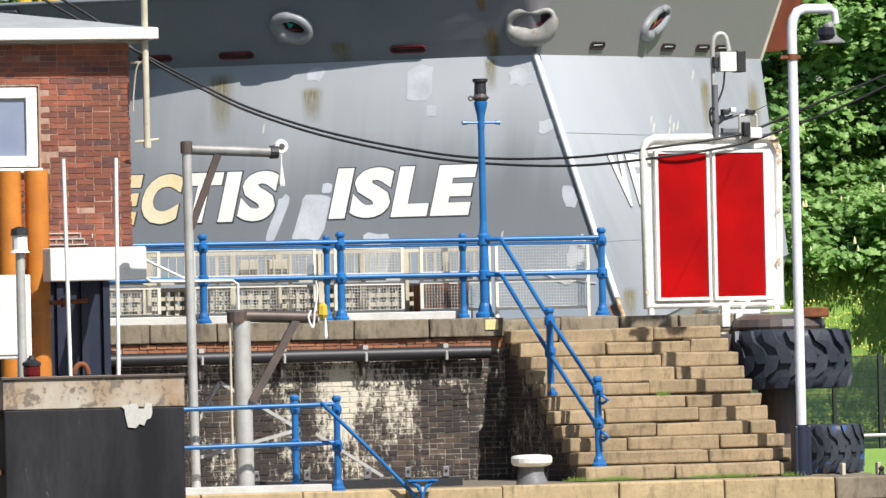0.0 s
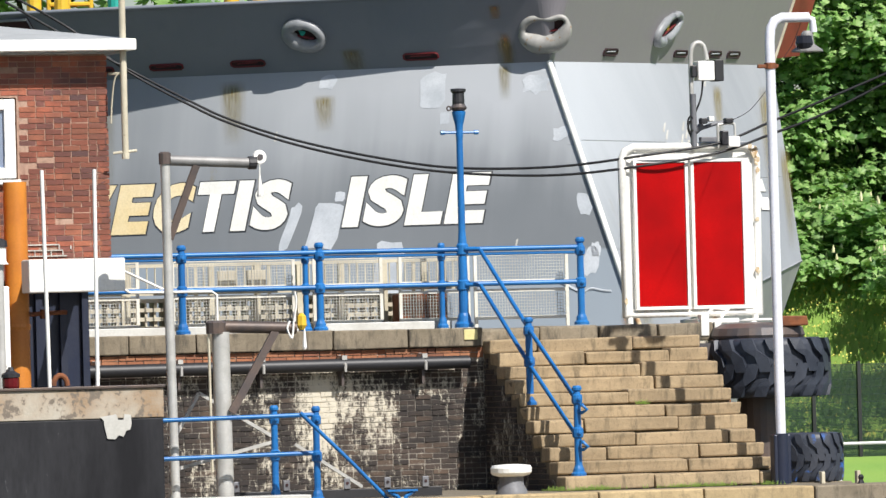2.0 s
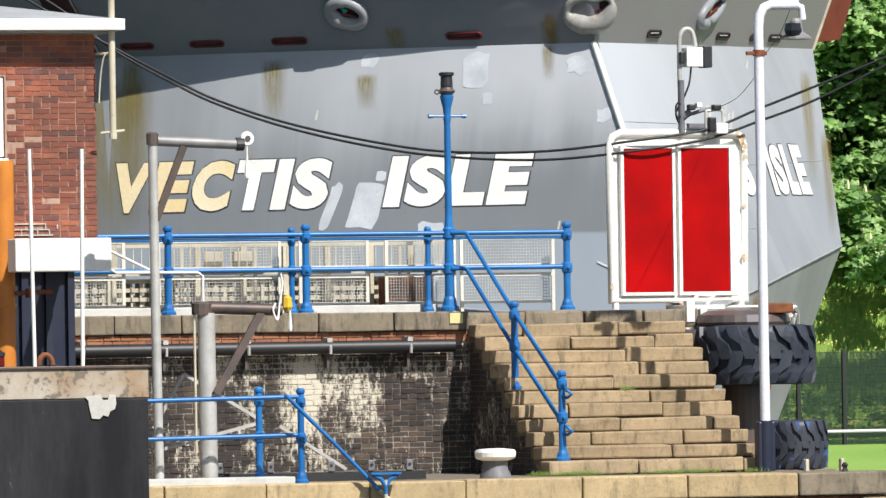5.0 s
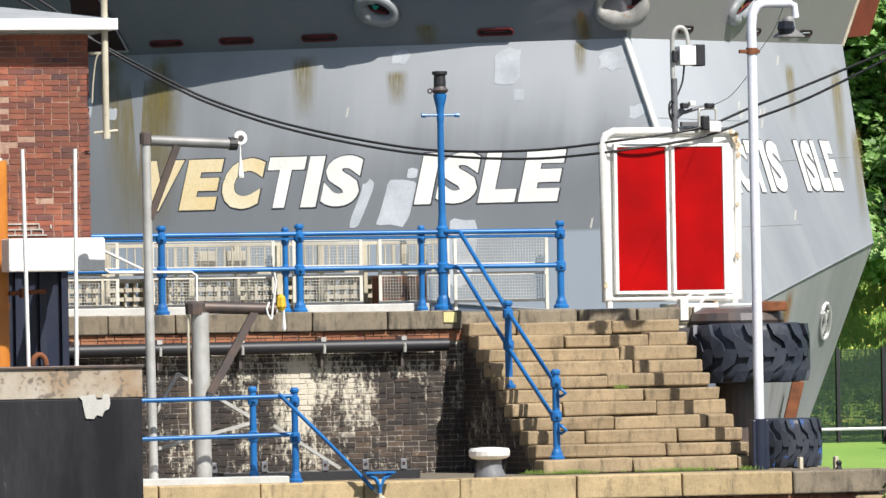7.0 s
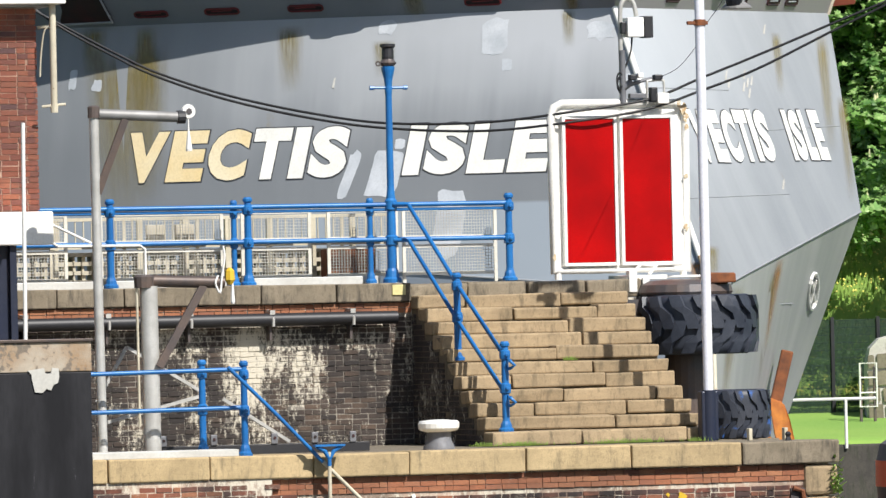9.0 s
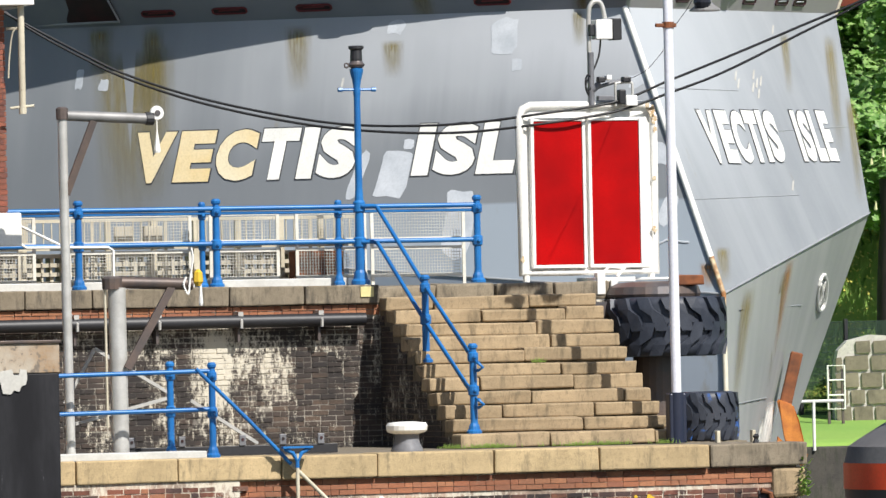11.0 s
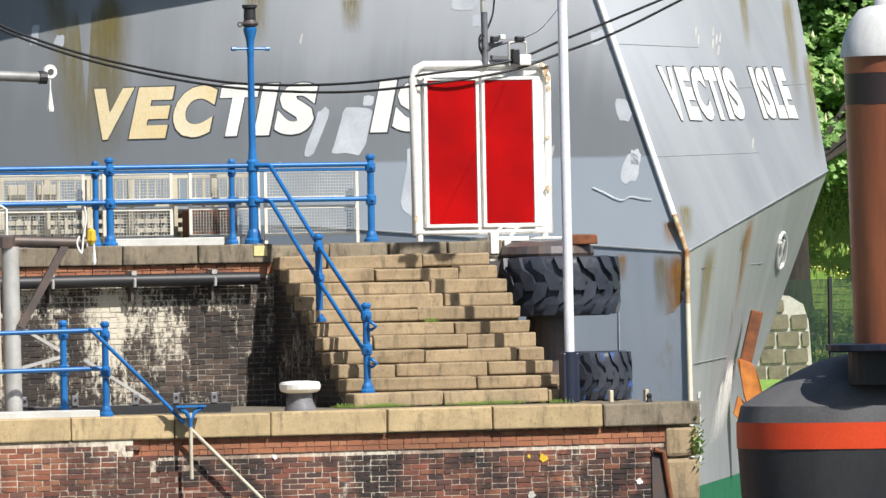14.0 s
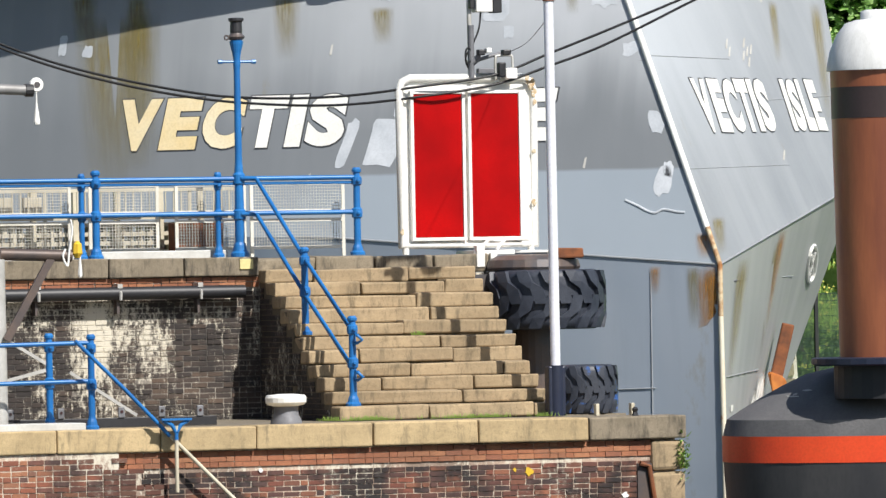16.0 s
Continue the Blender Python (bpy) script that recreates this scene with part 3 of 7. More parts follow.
# ---- the stone quay, its walls and stairs ----
def quay():
    q = thing("quay_wall", "two-level lock quay of sooty brick with sandstone copings", "quay wall", kind="structure")
    bm = B()
    box(bm, -16, -5.09, -6, 4.3, 0.2, -0.03)
    part("core", bm, M_MORTARQUAY, q, "lime-mortared quay core")
    bm = B()
    box(bm, -16, -4.5, -0.03, 4.2, 0.1, -0.01)
    part("terrace", bm, M_PAVE, q, "worn paved terrace of the lower quay")
    bm = B()
    box(bm, -16, 0.009, -6, 3.6, 5.5, 1.93)
    part("upper_core", bm, M_MORTARDARK, q, "sooty mortar of the upper wall")
    bm = B()
    box(bm, -16, 0.5, 1.93, 3.58, 5.5, 2.18)
    part("upper_paving", bm, M_PAVE, q, "grey paved upper quay")
    # coping stones of the lower quay
    x = -11.0
    while x < 4.4:
        ln = random.uniform(1.25, 1.6)
        x1 = min(x + ln, 4.43)
        if 4.43 - x1 < 0.5:
            x1 = 4.43
        bm = B()
        box(bm, x + 0.008, -5.2 + random.uniform(-0.012, 0.012), -0.3, x1 - 0.008, -4.5, 0.0 + random.uniform(-0.008, 0.008), 0.02, 0.006)
        part("coping_stone", bm, M_GREYSTONE if x1 > 4.4 else M_COPING, q, "lichen-spotted grey coping stone" if x1 > 4.4 else "")
        x = x1
    # coping stones of the upper wall
    x = -11.0
    while x < 0.2:
        x1 = min(x + random.uniform(0.75, 1.15), 0.24)
        if 0.24 - x1 < 0.35:
            x1 = 0.24
        bm = B()
        box(bm, x + 0.006, -0.07 + random.uniform(-0.01, 0.01), 1.94, x1 - 0.006, 0.55, 2.2 + random.uniform(-0.006, 0.006), 0.018, 0.005)
        part("coping_stone", bm, M_GREYSTONE, q)
        x = x1
    # ragged top edge at the head of the stairs
    for x in (0.26, 1.1, 1.95, 2.8):
        bm = B()
        box(bm, x, 0.02, 1.95, x + 0.82, 0.6, 2.2 - 0.012 + random.uniform(-0.03, 0.01), 0.03, 0.02)
        part("coping_stone", bm, M_GREYSTONE, q, "dark mossy worn stone at the stair head")
    # quoin stones at the end of the lower wall
    for z0, z1 in ((-0.72, -0.32), (-1.3, -0.74), (-1.9, -1.32), (-2.6, -1.92), (-3.3, -2.62)):
        bm = B()
        box(bm, 3.95, -5.16, z0, 4.42, -4.4, z1, 0.05, 0.01)
        part("quoin", bm, M_STEP, q, "rounded sandstone quoin")
    return q


QUAY = quay()

STEP_N, TREAD, X_ST0, X_ST1 = 12, 0.3, 0.25, 3.3
RISE = H / STEP_N


def stairs():
    st = thing("stone_staircase", "broad worn sandstone staircase between the two quay levels", "staircase")
    bm = B()
    prof = [(0.02, 0.0)]
    for i in range(STEP_N - 1):
        y = -TREAD * (STEP_N - 1 - i) + 0.06
        prof += [(y, RISE * i - (0.03 if i else 0)), (y, RISE * (i + 1) - 0.03)]
    prof.append((0.02, RISE * (STEP_N - 1) - 0.03))
    slab(bm, [(X_ST0 + 0.02, y, z) for y, z in prof], (0, 0, 0), (X_ST1 - X_ST0 - 0.04, 0, 0))
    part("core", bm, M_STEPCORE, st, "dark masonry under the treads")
    for i in range(STEP_N - 1):
        y = -TREAD * (STEP_N - 1 - i)
        z = RISE * (i + 1)
        right = X_ST1 + random.uniform(-0.02, 0.02)
        cuts = [X_ST0 + random.uniform(-0.02, 0.02)]
        cuts.append(X_ST0 + random.choice((0.75, 1.25, 1.6, 1.95)) + random.uniform(-0.1, 0.1))
        if cuts[1] < X_ST0 + 1.4:
            cuts.append(cuts[1] + random.uniform(1.2, 1.5))
        cuts.append(right)
        for a, b in zip(cuts, cuts[1:]):
            bm = B()
            dz = random.uniform(-0.012, 0.01)
            box(bm, a + 0.006, y - 0.012 + random.uniform(-0.012, 0.012), z - RISE + random.uniform(0.003, 0.012), b - 0.006, y + TREAD + 0.05, z + dz, 0.022, 0.014)
            part("step_slab", bm, M_STEP, st)
    return st


STAIR = stairs()

# ---- railings ----
def post_mesh(h=1.1, r=0.045):
    """A cast-iron rail post: moulded foot, shaft, two knuckles and a cap."""
    bm = B()
    lathe(bm, [(r * 2.1, 0), (r * 2.1, 0.035), (r * 1.6, 0.06), (r * 1.45, 0.1), (r * 1.1, 0.14), (r, 0.17), (r, 0.5), (r * 1.45, 0.52), (r * 1.55, 0.575), (r * 1.45, 0.63), (r, 0.65),
               (r * 0.95, h - 0.17), (r * 1.4, h - 0.15), (r * 1.5, h - 0.1), (r * 1.4, h - 0.05), (r, h - 0.035), (r * 0.9, h), (r * 1.3, h + 0.02), (r * 1.35, h + 0.05), (r * 0.9, h + 0.08)], n=12)
    return bm


def post(parent, x, y, z, h=1.1, r=0.045):
    ob = part("post", post_mesh(h, r), M_BLUE, parent, smooth=False)
    ob.location = (x, y, z)
    for hz in (h - 0.1, 0.575):
        bm = B()
        lathe(bm, [(0.028, 0), (0.028, -0.016), (0.016, -0.026)], at=(0, -r * 1.5, hz), n=8, axis="y")
        k = part("bolt", bm, M_BLUE, ob)
    return ob


def railings():
    rl = thing("railing", "blue-painted cast-iron railing along the upper quay edge", "railing")
    for x in (-7.8, -5.85, -3.925, -1.985, 1.755):
        post(rl, x, 0.2, H, 1.12, 0.05)
    for x in (-2.16, -0.22):
        post(rl, x, 0.28, H, 1.08, 0.038)
    for z, r in ((3.265, 0.033), (2.79, 0.033)):
        bm = B()
        tube(bm, [(-9.5, 0.2, z), (-4, 0.2, z), (1.755, 0.2, z)], r)
        part("rail", bm, M_BLUE, rl, smooth=True)
    bm = B()
    tube(bm, [(-9.5, 0.22, 3.205), (-4, 0.22, 3.205), (1.755, 0.22, 3.195)], 0.021, 6)
    part("cable_conduit", bm, M_BLUE, rl)
    # stair rail
    sr = thing("stair_railing", "blue-painted iron handrail down the stone stairs", "railing")
    post(sr, 0.43, -1.45, 1.13, 1.1, 0.05)
    post(sr, 0.56, -3.0, 0.18, 1.12, 0.05)
    for dz in (0.0, -0.49):
        bm = B()
        tube(bm, [(0.07, 0.12, 3.27 + dz), (0.2, 0.06, 3.27 + dz), (0.25, 0.0, 3.25 + dz), (0.43, -1.45, 2.16 + dz), (0.57, -3.0, 1.16 + dz), (0.59, -3.12, 1.12 + dz)], 0.029)
        part("rail", bm, M_BLUE, sr, smooth=True)
    for dz in (0.0, -0.49):
        bm = B()
        tube(bm, [(0.59, -3.12, 1.12 + dz), (0.63, -3.2, 1.06 + dz), (0.6, -3.1, 1.02 + dz), (0.57, -3.02, 1.02 + dz)], 0.022, 8)
        part("rail_end", bm, M_BLUE, sr, smooth=True)
    # low rail on the coping, with a rail running down to the water
    lr = thing("railing", "blue-painted iron railing on the lower coping", "railing")
    for x in (-4.07, -3.66):
        post(lr, x, -5.0 + (0.5 if x < -4 else 0), 0.0 if x > -4 else 0.02, 1.14, 0.045)
    for z in (1.09, 0.6):
        bm = B()
        tube(bm, [(-9.0, -5.0, z + 0.0), (-5.6, -5.0, z), (-3.66, -5.0, z + 0.02)], 0.029)
        part("rail", bm, M_BLUE, lr, smooth=True)
    bm = B()
    tube(bm, [(-3.95, -5.28, 1.14), (-3.3, -5.3, 0.5), (-2.72, -5.32, -0.1)], 0.026)
    part("rail", bm, M_BLUE, lr, smooth=True)
    bm = B()
    tube(bm, [(-2.72, -5.32, -0.1), (-1.7, -5.33, -1.1), (0.6, -5.34, -3.3)], 0.026)
    part("lower_rail", bm, M_CREAM, lr, "worn cream lower end of the rail", smooth=True)
    bm = B()
    tube(bm, [(-2.66, -5.4, 0.03), (-2.66, -5.4, -0.82)], 0.026)
    part("support_post", bm, M_CREAM, lr, "worn cream support post", smooth=True)
    bm = B()
    tube(bm, [(-2.83, -5.4, 0.1), (-2.72, -5.4, 0.04), (-2.66, -5.4, -0.06), (-2.66, -5.4, -0.15)], 0.028)
    tube(bm, [(-2.49, -5.4, 0.1), (-2.6, -5.4, 0.04), (-2.66, -5.4, -0.06)], 0.028)
    box(bm, -2.86, -5.45, 0.1, -2.46, -5.35, 0.125)
    part("fork", bm, M_BLUE, lr, "blue forked bracket")


railings()


def lamp_post():
    lp = thing("lamp_post", "blue-painted cast-iron lamp post with a black lantern, on the quay corner", "lamp post")
    x, y = 0.06, 0.2
    bm = B()
    lathe(bm, [(0.13, 0), (0.13, 0.05), (0.1, 0.08), (0.085, 0.16), (0.068, 0.2), (0.066, 0.5), (0.085, 0.52), (0.088, 0.63), (0.066, 0.65), (0.06, 0.98), (0.082, 1.0), (0.085, 1.12), (0.062, 1.15), (0.05, 1.3), (0.045, 2.55), (0.052, 2.62), (0.05, 2.7), (0.06, 2.78), (0.09, 2.9), (0.095, 2.94), (0.06, 2.96)], at=(x, y, H), n=16)
    part("shaft", bm, M_BLUE, lp)
    bm = B()
    tube(bm, [(x - 0.24, y, 4.86), (x + 0.24, y, 4.86)], 0.018, 8)
    lathe(bm, [(0.03, -0.03), (0.03, 0.03)], at=(x - 0.24, y, 4.86), n=8, axis="x")
    lathe(bm, [(0.03, -0.03), (0.03, 0.03)], at=(x + 0.24, y, 4.86), n=8, axis="x")
    part("ladder_bar", bm, M_BLUE, lp)
    bm = B()
    lathe(bm, [(0.07, 5.15), (0.1, 5.17), (0.12, 5.2), (0.09, 5.235), (0.085, 5.25)], at=(x, y, 0), n=14)
    tube(bm, [(x - 0.15 + 0.03 * math.cos(a), y - 0.03, 5.19 + 0.03 * math.sin(a)) for a in [i * math.pi / 4 for i in range(8)]], 0.012, 6, True)
    part("collar", bm, M_DARKSTEEL, lp, "dark steel collar with a ring")
    bm = B()
    lathe(bm, [(0.08, 5.24), (0.085, 5.28), (0.08, 5.4), (0.105, 5.42), (0.105, 5.455), (0.08, 5.46)], at=(x, y, 0), n=14)
    part("lantern", bm, M_BLACKPAINT, lp, "small black lantern head")
    tg = B()
    box(tg, x - 0.1, -0.095, 2.03, x + 0.09, -0.075, 2.17, 0.004)
    tagged(part("marker_plate", tg, M_TAG), "pale yellow marker plate on the quay corner", "sign")


lamp_post()


def tall_lamp():
    lp = thing("street_lamp", "tall grey-white lamp post with a bent arm, navy foot", "street lamp")
    x, y = 3.24, -3.5
    bm = B()
    tube(bm, [(x + 0.0, y, 0.0), (x, y, 0.67)], 0.1, 14)
    part("foot", bm, M_NAVY, lp, "navy-blue steel foot", smooth=True)
    bm = B()
    box(bm, x - 0.12, y - 0.06, 0, x + 0.12, y + 0.12, 0.66, 0.02)
    part("foot_casing", bm, M_NAVY, lp)
    bm = B()
    tube(bm, [(x + 0.0, y, 0.67), (x - 0.005, y, 3.0), (x - 0.01, y, 5.9), (x + 0.01, y, 6.06), (x + 0.07, y, 6.16), (x + 0.17, y, 6.2), (x + 0.55, y, 6.2)], 0.066, 14)
    part("mast", bm, M_LAMPGREY, lp, smooth=True)
    bm = B()
    box(bm, x - 0.19, y - 0.03, 5.53, x + 0.1, y + 0.03, 5.58, 0.01)
    lathe(bm, [(0.08, 5.52), (0.08, 5.6)], at=(x - 0.01, y, 0))
    part("bracket", bm, M_RUST, lp, "rusty clamp")
    bm = B()
    tube(bm, [(x + 0.5, y, 6.2), (x + 0.6, y, 6.17), (x + 0.62, y, 6.0)], 0.05, 10)
    part("arm_end", bm, M_LAMPGREY, lp, smooth=True)
    bm = B()
    lathe(bm, [(0.05, 6.02), (0.08, 5.98), (0.1, 5.84), (0.21, 5.76), (0.21, 5.74)], at=(x + 0.52, y, 0), n=16)
    part("shade", bm, M_DAVIT, lp, "bell-shaped grey lamp shade")
    bm = B()
    lathe(bm, [(0.1, 5.95), (0.12, 5.85), (0.1, 5.78)], at=(x + 0.45, y - 0.08, 0), n=12)
    part("lamp_glass", bm, M_LENS, lp, "dark lamp glass")


tall_lamp()


# ---- the red signal board ----
def signal_board():
    sb = thing("signal_board", "white-framed signal board with two bright red panels", "signal board")
    x0, x1, z0, z1, y = 2.5, 4.47, 2.31, 4.62, 0.5
    r = 0.16
    bm = B()
    pts = [(x0 + r, z1), (x0 + 0.05, z1 - 0.05), (x0, z1 - r), (x0, z0), (x1, z0), (x1, z1 - r), (x1 - 0.05, z1 - 0.05), (x1 - r, z1)]
    ring = [(px, y, pz) for px, pz in pts]
    tube(bm, ring, 0.06, 10, True)
    part("tube_frame", bm, M_WHITE, sb, "white tubular frame with rounded top corners", smooth=True)
    bm = B()
    slab(bm, [(px, y, pz) for px, pz in pts], (0, 0.0, 0), (0, 0.06, 0))
    part("backing", bm, M_CLEANWHITE, sb)
    for a, b in ((2.685, 3.385), (3.525, 4.22)):
        bm = B()
        box(bm, a, y - 0.07, 2.425, b, y - 0.02, 4.4, 0.006)
        part("panel", bm, M_REDPANEL, sb, "glossy bright red panel")
        bm = B()
        for q in ((a - 0.05, 2.375, a - 0.004, 4.45), (b + 0.004, 2.375, b + 0.05, 4.45)):
            box(bm, q[0], y - 0.09, q[1], q[2], y - 0.005, q[3], 0.006)
        for q in ((a - 0.004, 2.375, b + 0.004, 2.42), (a - 0.004, 4.405, b + 0.004, 4.45)):
            box(bm, q[0], y - 0.085, q[1], q[2], y - 0.005, q[3], 0.006)
        part("panel_frame", bm, M_CLEANWHITE, sb)
    bm = B()
    tube(bm, [(x1 + 0.1, y + 0.25, 2.3), (x1 + 0.1, y + 0.25, 4.3), (x1 + 0.02, y + 0.25, 4.5)], 0.045, 8)
    part("rear_post", bm, M_WHITE, sb, smooth=True)
    for x in (2.56, 4.4):
        bm = B()
        tube(bm, [(x, y, 2.31), (x, y, 2.19)], 0.05, 8)
        part("leg", bm, M_WHITE, sb)
    # carrying frame over the quay end
    bm = B()
    box(bm, 3.4, y - 0.45, 2.17, 4.0, y + 0.3, 2.235, 0.01)
    box(bm, 4.0, y - 0.1, 2.19, 4.74, y + 0.3, 2.225, 0.01)
    box(bm, 3.42, y - 0.5, 2.0, 3.54, y - 0.36, 2.3, 0.01)
    box(bm, 3.62, y - 0.5, 1.9, 3.72, y - 0.36, 2.2, 0.01)
    tube(bm, [(3.48, y - 0.43, 2.24), (3.62, y - 0.43, 2.38), (3.9, y - 0.3, 2.36)], 0.025, 6)
    tube(bm, [(3.75, y - 0.4, 2.24), (3.9, y - 0.3, 2.38), (4.3, y - 0.2, 2.38)], 0.022, 6)
    part("carrier", bm, M_WHITE, sb, "white steel carrying bracket")
    # floodlight on a gooseneck
    fl = thing("floodlight", "small black-and-white floodlight on a grey gooseneck above the board", "floodlight")
    x = 3.55
    bm = B()
    tube(bm, spline([(x, y, 4.55), (x, y, 5.2), (x, y, 5.85), (x + 0.04, y, 6.02), (x + 0.13, y, 6.06), (x + 0.2, y, 6.0), (x + 0.24, y, 5.82)], 5), 0.034, 8)
    part("gooseneck", bm, M_STEEL, fl, smooth=True)
    bm = B()
    box(bm, x + 0.06, y - 0.14, 5.53, x + 0.3, y + 0.08, 5.8, 0.012)
    part("housing", bm, M_CLEANWHITE, fl, "white lamp housing")
    bm = B()
    box(bm, x + 0.31, y - 0.13, 5.52, x + 0.44, y + 0.1, 5.82, 0.012)
    part("rear_block", box(B(), x - 0.02, y - 0.1, 5.58, x + 0.05, y + 0.06, 5.74, 0.012), M_BLACKPAINT, fl, "black rear block")
    part("cooling_block", bm, M_BLACKPAINT, fl, "black end block")
    bm = B()
    tube(bm, spline([(x + 0.17, y, 5.53), (x + 0.12, y - 0.05, 5.3), (x + 0.02, y - 0.06, 5.08), (x - 0.08, y - 0.05, 4.9), (x - 0.03, y - 0.05, 4.75), (x + 0.02, y - 0.05, 4.85)], 5), 0.014, 6)
    part("flex", bm, M_CABLE, fl, smooth=True)
    # cable clamp gear on top of the board
    cg = thing("cable_clamp", "grey cable clamp bar with black insulators", "cable clamp")
    bm = B()
    tube(bm, [(x + 0.06, y - 0.1, 4.86), (x + 0.3, y - 0.1, 4.93), (x + 0.5, y - 0.1, 4.97)], 0.026, 8)
    tube(bm, [(x + 0.0, y - 0.05, 4.82), (x + 0.12, y - 0.1, 4.92)], 0.05, 8)
    part("arm", bm, M_IRON, cg, smooth=True)
    bm = B()
    tube(bm, spline([(x + 0.33, y - 0.12, 4.6), (x + 0.33, y - 0.12, 4.88), (x + 0.36, y - 0.12, 4.92), (x + 0.55, y - 0.12, 4.93), (x + 0.58, y - 0.12, 4.88), (x + 0.58, y - 0.12, 4.66)], 4), 0.019, 6)
    part("loop", bm, M_STEEL, cg, "grey steel loop", smooth=True)
    for dx, dz, w, h in ((0.42, 4.93, 0.12, 0.075), (0.36, 4.63, 0.1, 0.2), (0.06, 4.93, 0.1, 0.08)):
        bm = B()
        box(bm, x + dx, y - 0.2, dz, x + dx + w, y - 0.08, dz + h, 0.015)
        part("insulator", bm, M_BLACKPAINT, cg, "black insulator")
    for dx, dz, w, h in ((0.45, 4.6, 0.17, 0.15), (0.17, 4.96, 0.08, 0.07)):
        bm = B()
        box(bm, x + dx, y - 0.22, dz, x + dx + w, y - 0.1, dz + h, 0.015)
        part("junction_box", bm, M_CLEANWHITE, cg, "white junction box")
    bm = B()
    box(bm, x + 0.08, y - 0.12, 4.68, x + 0.34, y - 0.02, 4.75, 0.01)
    part("bed_plate", bm, M_IRON, cg)
    bm = B()
    tube(bm, [(x - 0.05 + 0.045 * math.cos(a), y - 0.08, 4.93 + 0.11 * math.sin(a)) for a in [i * math.pi / 6 for i in range(12)]], 0.014, 6, True)
    part("cable_loop", bm, M_CABLE, cg, "loop of spare black cable")
    bm = B()
    tube(bm, [(x, y - 0.055, 4.62), (x, y - 0.055, 5.35)], 0.045, 8)
    part("stand", bm, M_IRON, cg, smooth=True)
    # rust breaking through the frame at its upper corner
    random.seed(17)
    for px, pz, r in ((4.43, 4.54, 0.06), (4.46, 4.42, 0.05), (4.37, 4.6, 0.04), (4.47, 4.28, 0.035), (4.45, 3.6, 0.03), (4.44, 2.9, 0.04), (2.5, 2.5, 0.035)):
        bm = B()
        slab(bm, [(px + r * random.uniform(0.5, 1.1) * math.cos(a), y - 0.064, pz + 1.5 * r * random.uniform(0.5, 1.1) * math.sin(a)) for a in [2 * math.pi * i / 10 for i in range(10)]], (0, 0, 0), (0, 0.03, 0))
        part("rust_spot", bm, M_RUSTFLAKE, sb, "rust breaking through the white paint")


signal_board()


def cables():
    rows = [
        [(-5.241, 4.200, 6.915), (-4.479, 4.200, 6.480), (-3.582, 3.929, 5.948), (-2.829, 3.506, 5.480), (-2.305, 3.208, 5.189), (-1.461, 2.725, 4.859), (-0.434, 2.129, 4.579), (0.505, 1.576, 4.413), (1.672, 0.878, 4.389), (2.815, 0.360, 4.511), (3.895, 0.360, 4.666), (4.621, 0.281, 4.939), (5.383, 0.071, 5.240), (6.436, -0.221, 5.676)],
        [(-5.077, 4.200, 6.960), (-4.314, 4.200, 6.525), (-3.583, 3.930, 5.917), (-2.830, 3.506, 5.425), (-2.306, 3.209, 5.134), (-1.462, 2.726, 4.796), (-0.435, 2.129, 4.509), (0.504, 1.577, 4.343), (1.670, 0.879, 4.272), (2.812, 0.360, 4.371), (3.892, 0.360, 4.533), (4.618, 0.282, 4.767), (5.380, 0.072, 5.052), (6.435, -0.221, 5.574)]]
    for k, row in enumerate(rows):
        (xa, _, za), (xb, _, zb) = row[-2], row[-1]
        s = (zb - za) / (xb - xa)
        row = row + [(xb + 1.2, row[-1][1] - 0.4, zb + 1.25 * s), (xb + 4.0, row[-1][1] - 1.3, zb + 4.6 * s), (xb + 12.0, row[-1][1] - 4, zb + 15 * s)]
        bm = B()
        tube(bm, spline(row, 6), 0.018, 8)
        tagged(part("overhead_cable", bm, M_CABLE, smooth=True), "sagging black overhead cable across the quay", "cable", "overhead cables")
    bm = B()
    tube(bm, spline([(4.02, 0.4, 4.96), (4.065, 0.35, 4.971), (3.965, -0.6, 5.052), (3.804, -1.6, 5.223), (3.631, -2.4, 5.368), (3.4, -3.25, 5.53), (3.36, -3.43, 5.56), (3.565, -3.44, 5.83), (3.7, -3.46, 6.14)], 6), 0.0045, 6)
    tagged(part("slack_cable", bm, M_CABLE, smooth=True), "slack black cable from the board to the lamp", "cable")


cables()


def conduits():
    c = thing("white_conduit", "thin white conduit bent round the davits before the wall", "conduit")
    bm = B()
    tube(bm, [(-5.66, -2.82, 3.11), (-5.533, -2.600, 3.051), (-4.973, -2.600, 2.783)], 0.018, 6)
    part("slanting_bar", bm, M_CLEANWHITE, c, smooth=True)
    bm = B()
    tube(bm, [(-5.66, -2.82, 2.86), (-5.509, -2.600, 2.800), (-5.418, -2.600, 2.747), (-4.314, -2.600, 2.741), (-4.246, -2.600, 2.695), (-4.246, -2.600, 2.332)], 0.018, 6)
    part("bent_bar", bm, M_CLEANWHITE, c, smooth=True)


conduits()


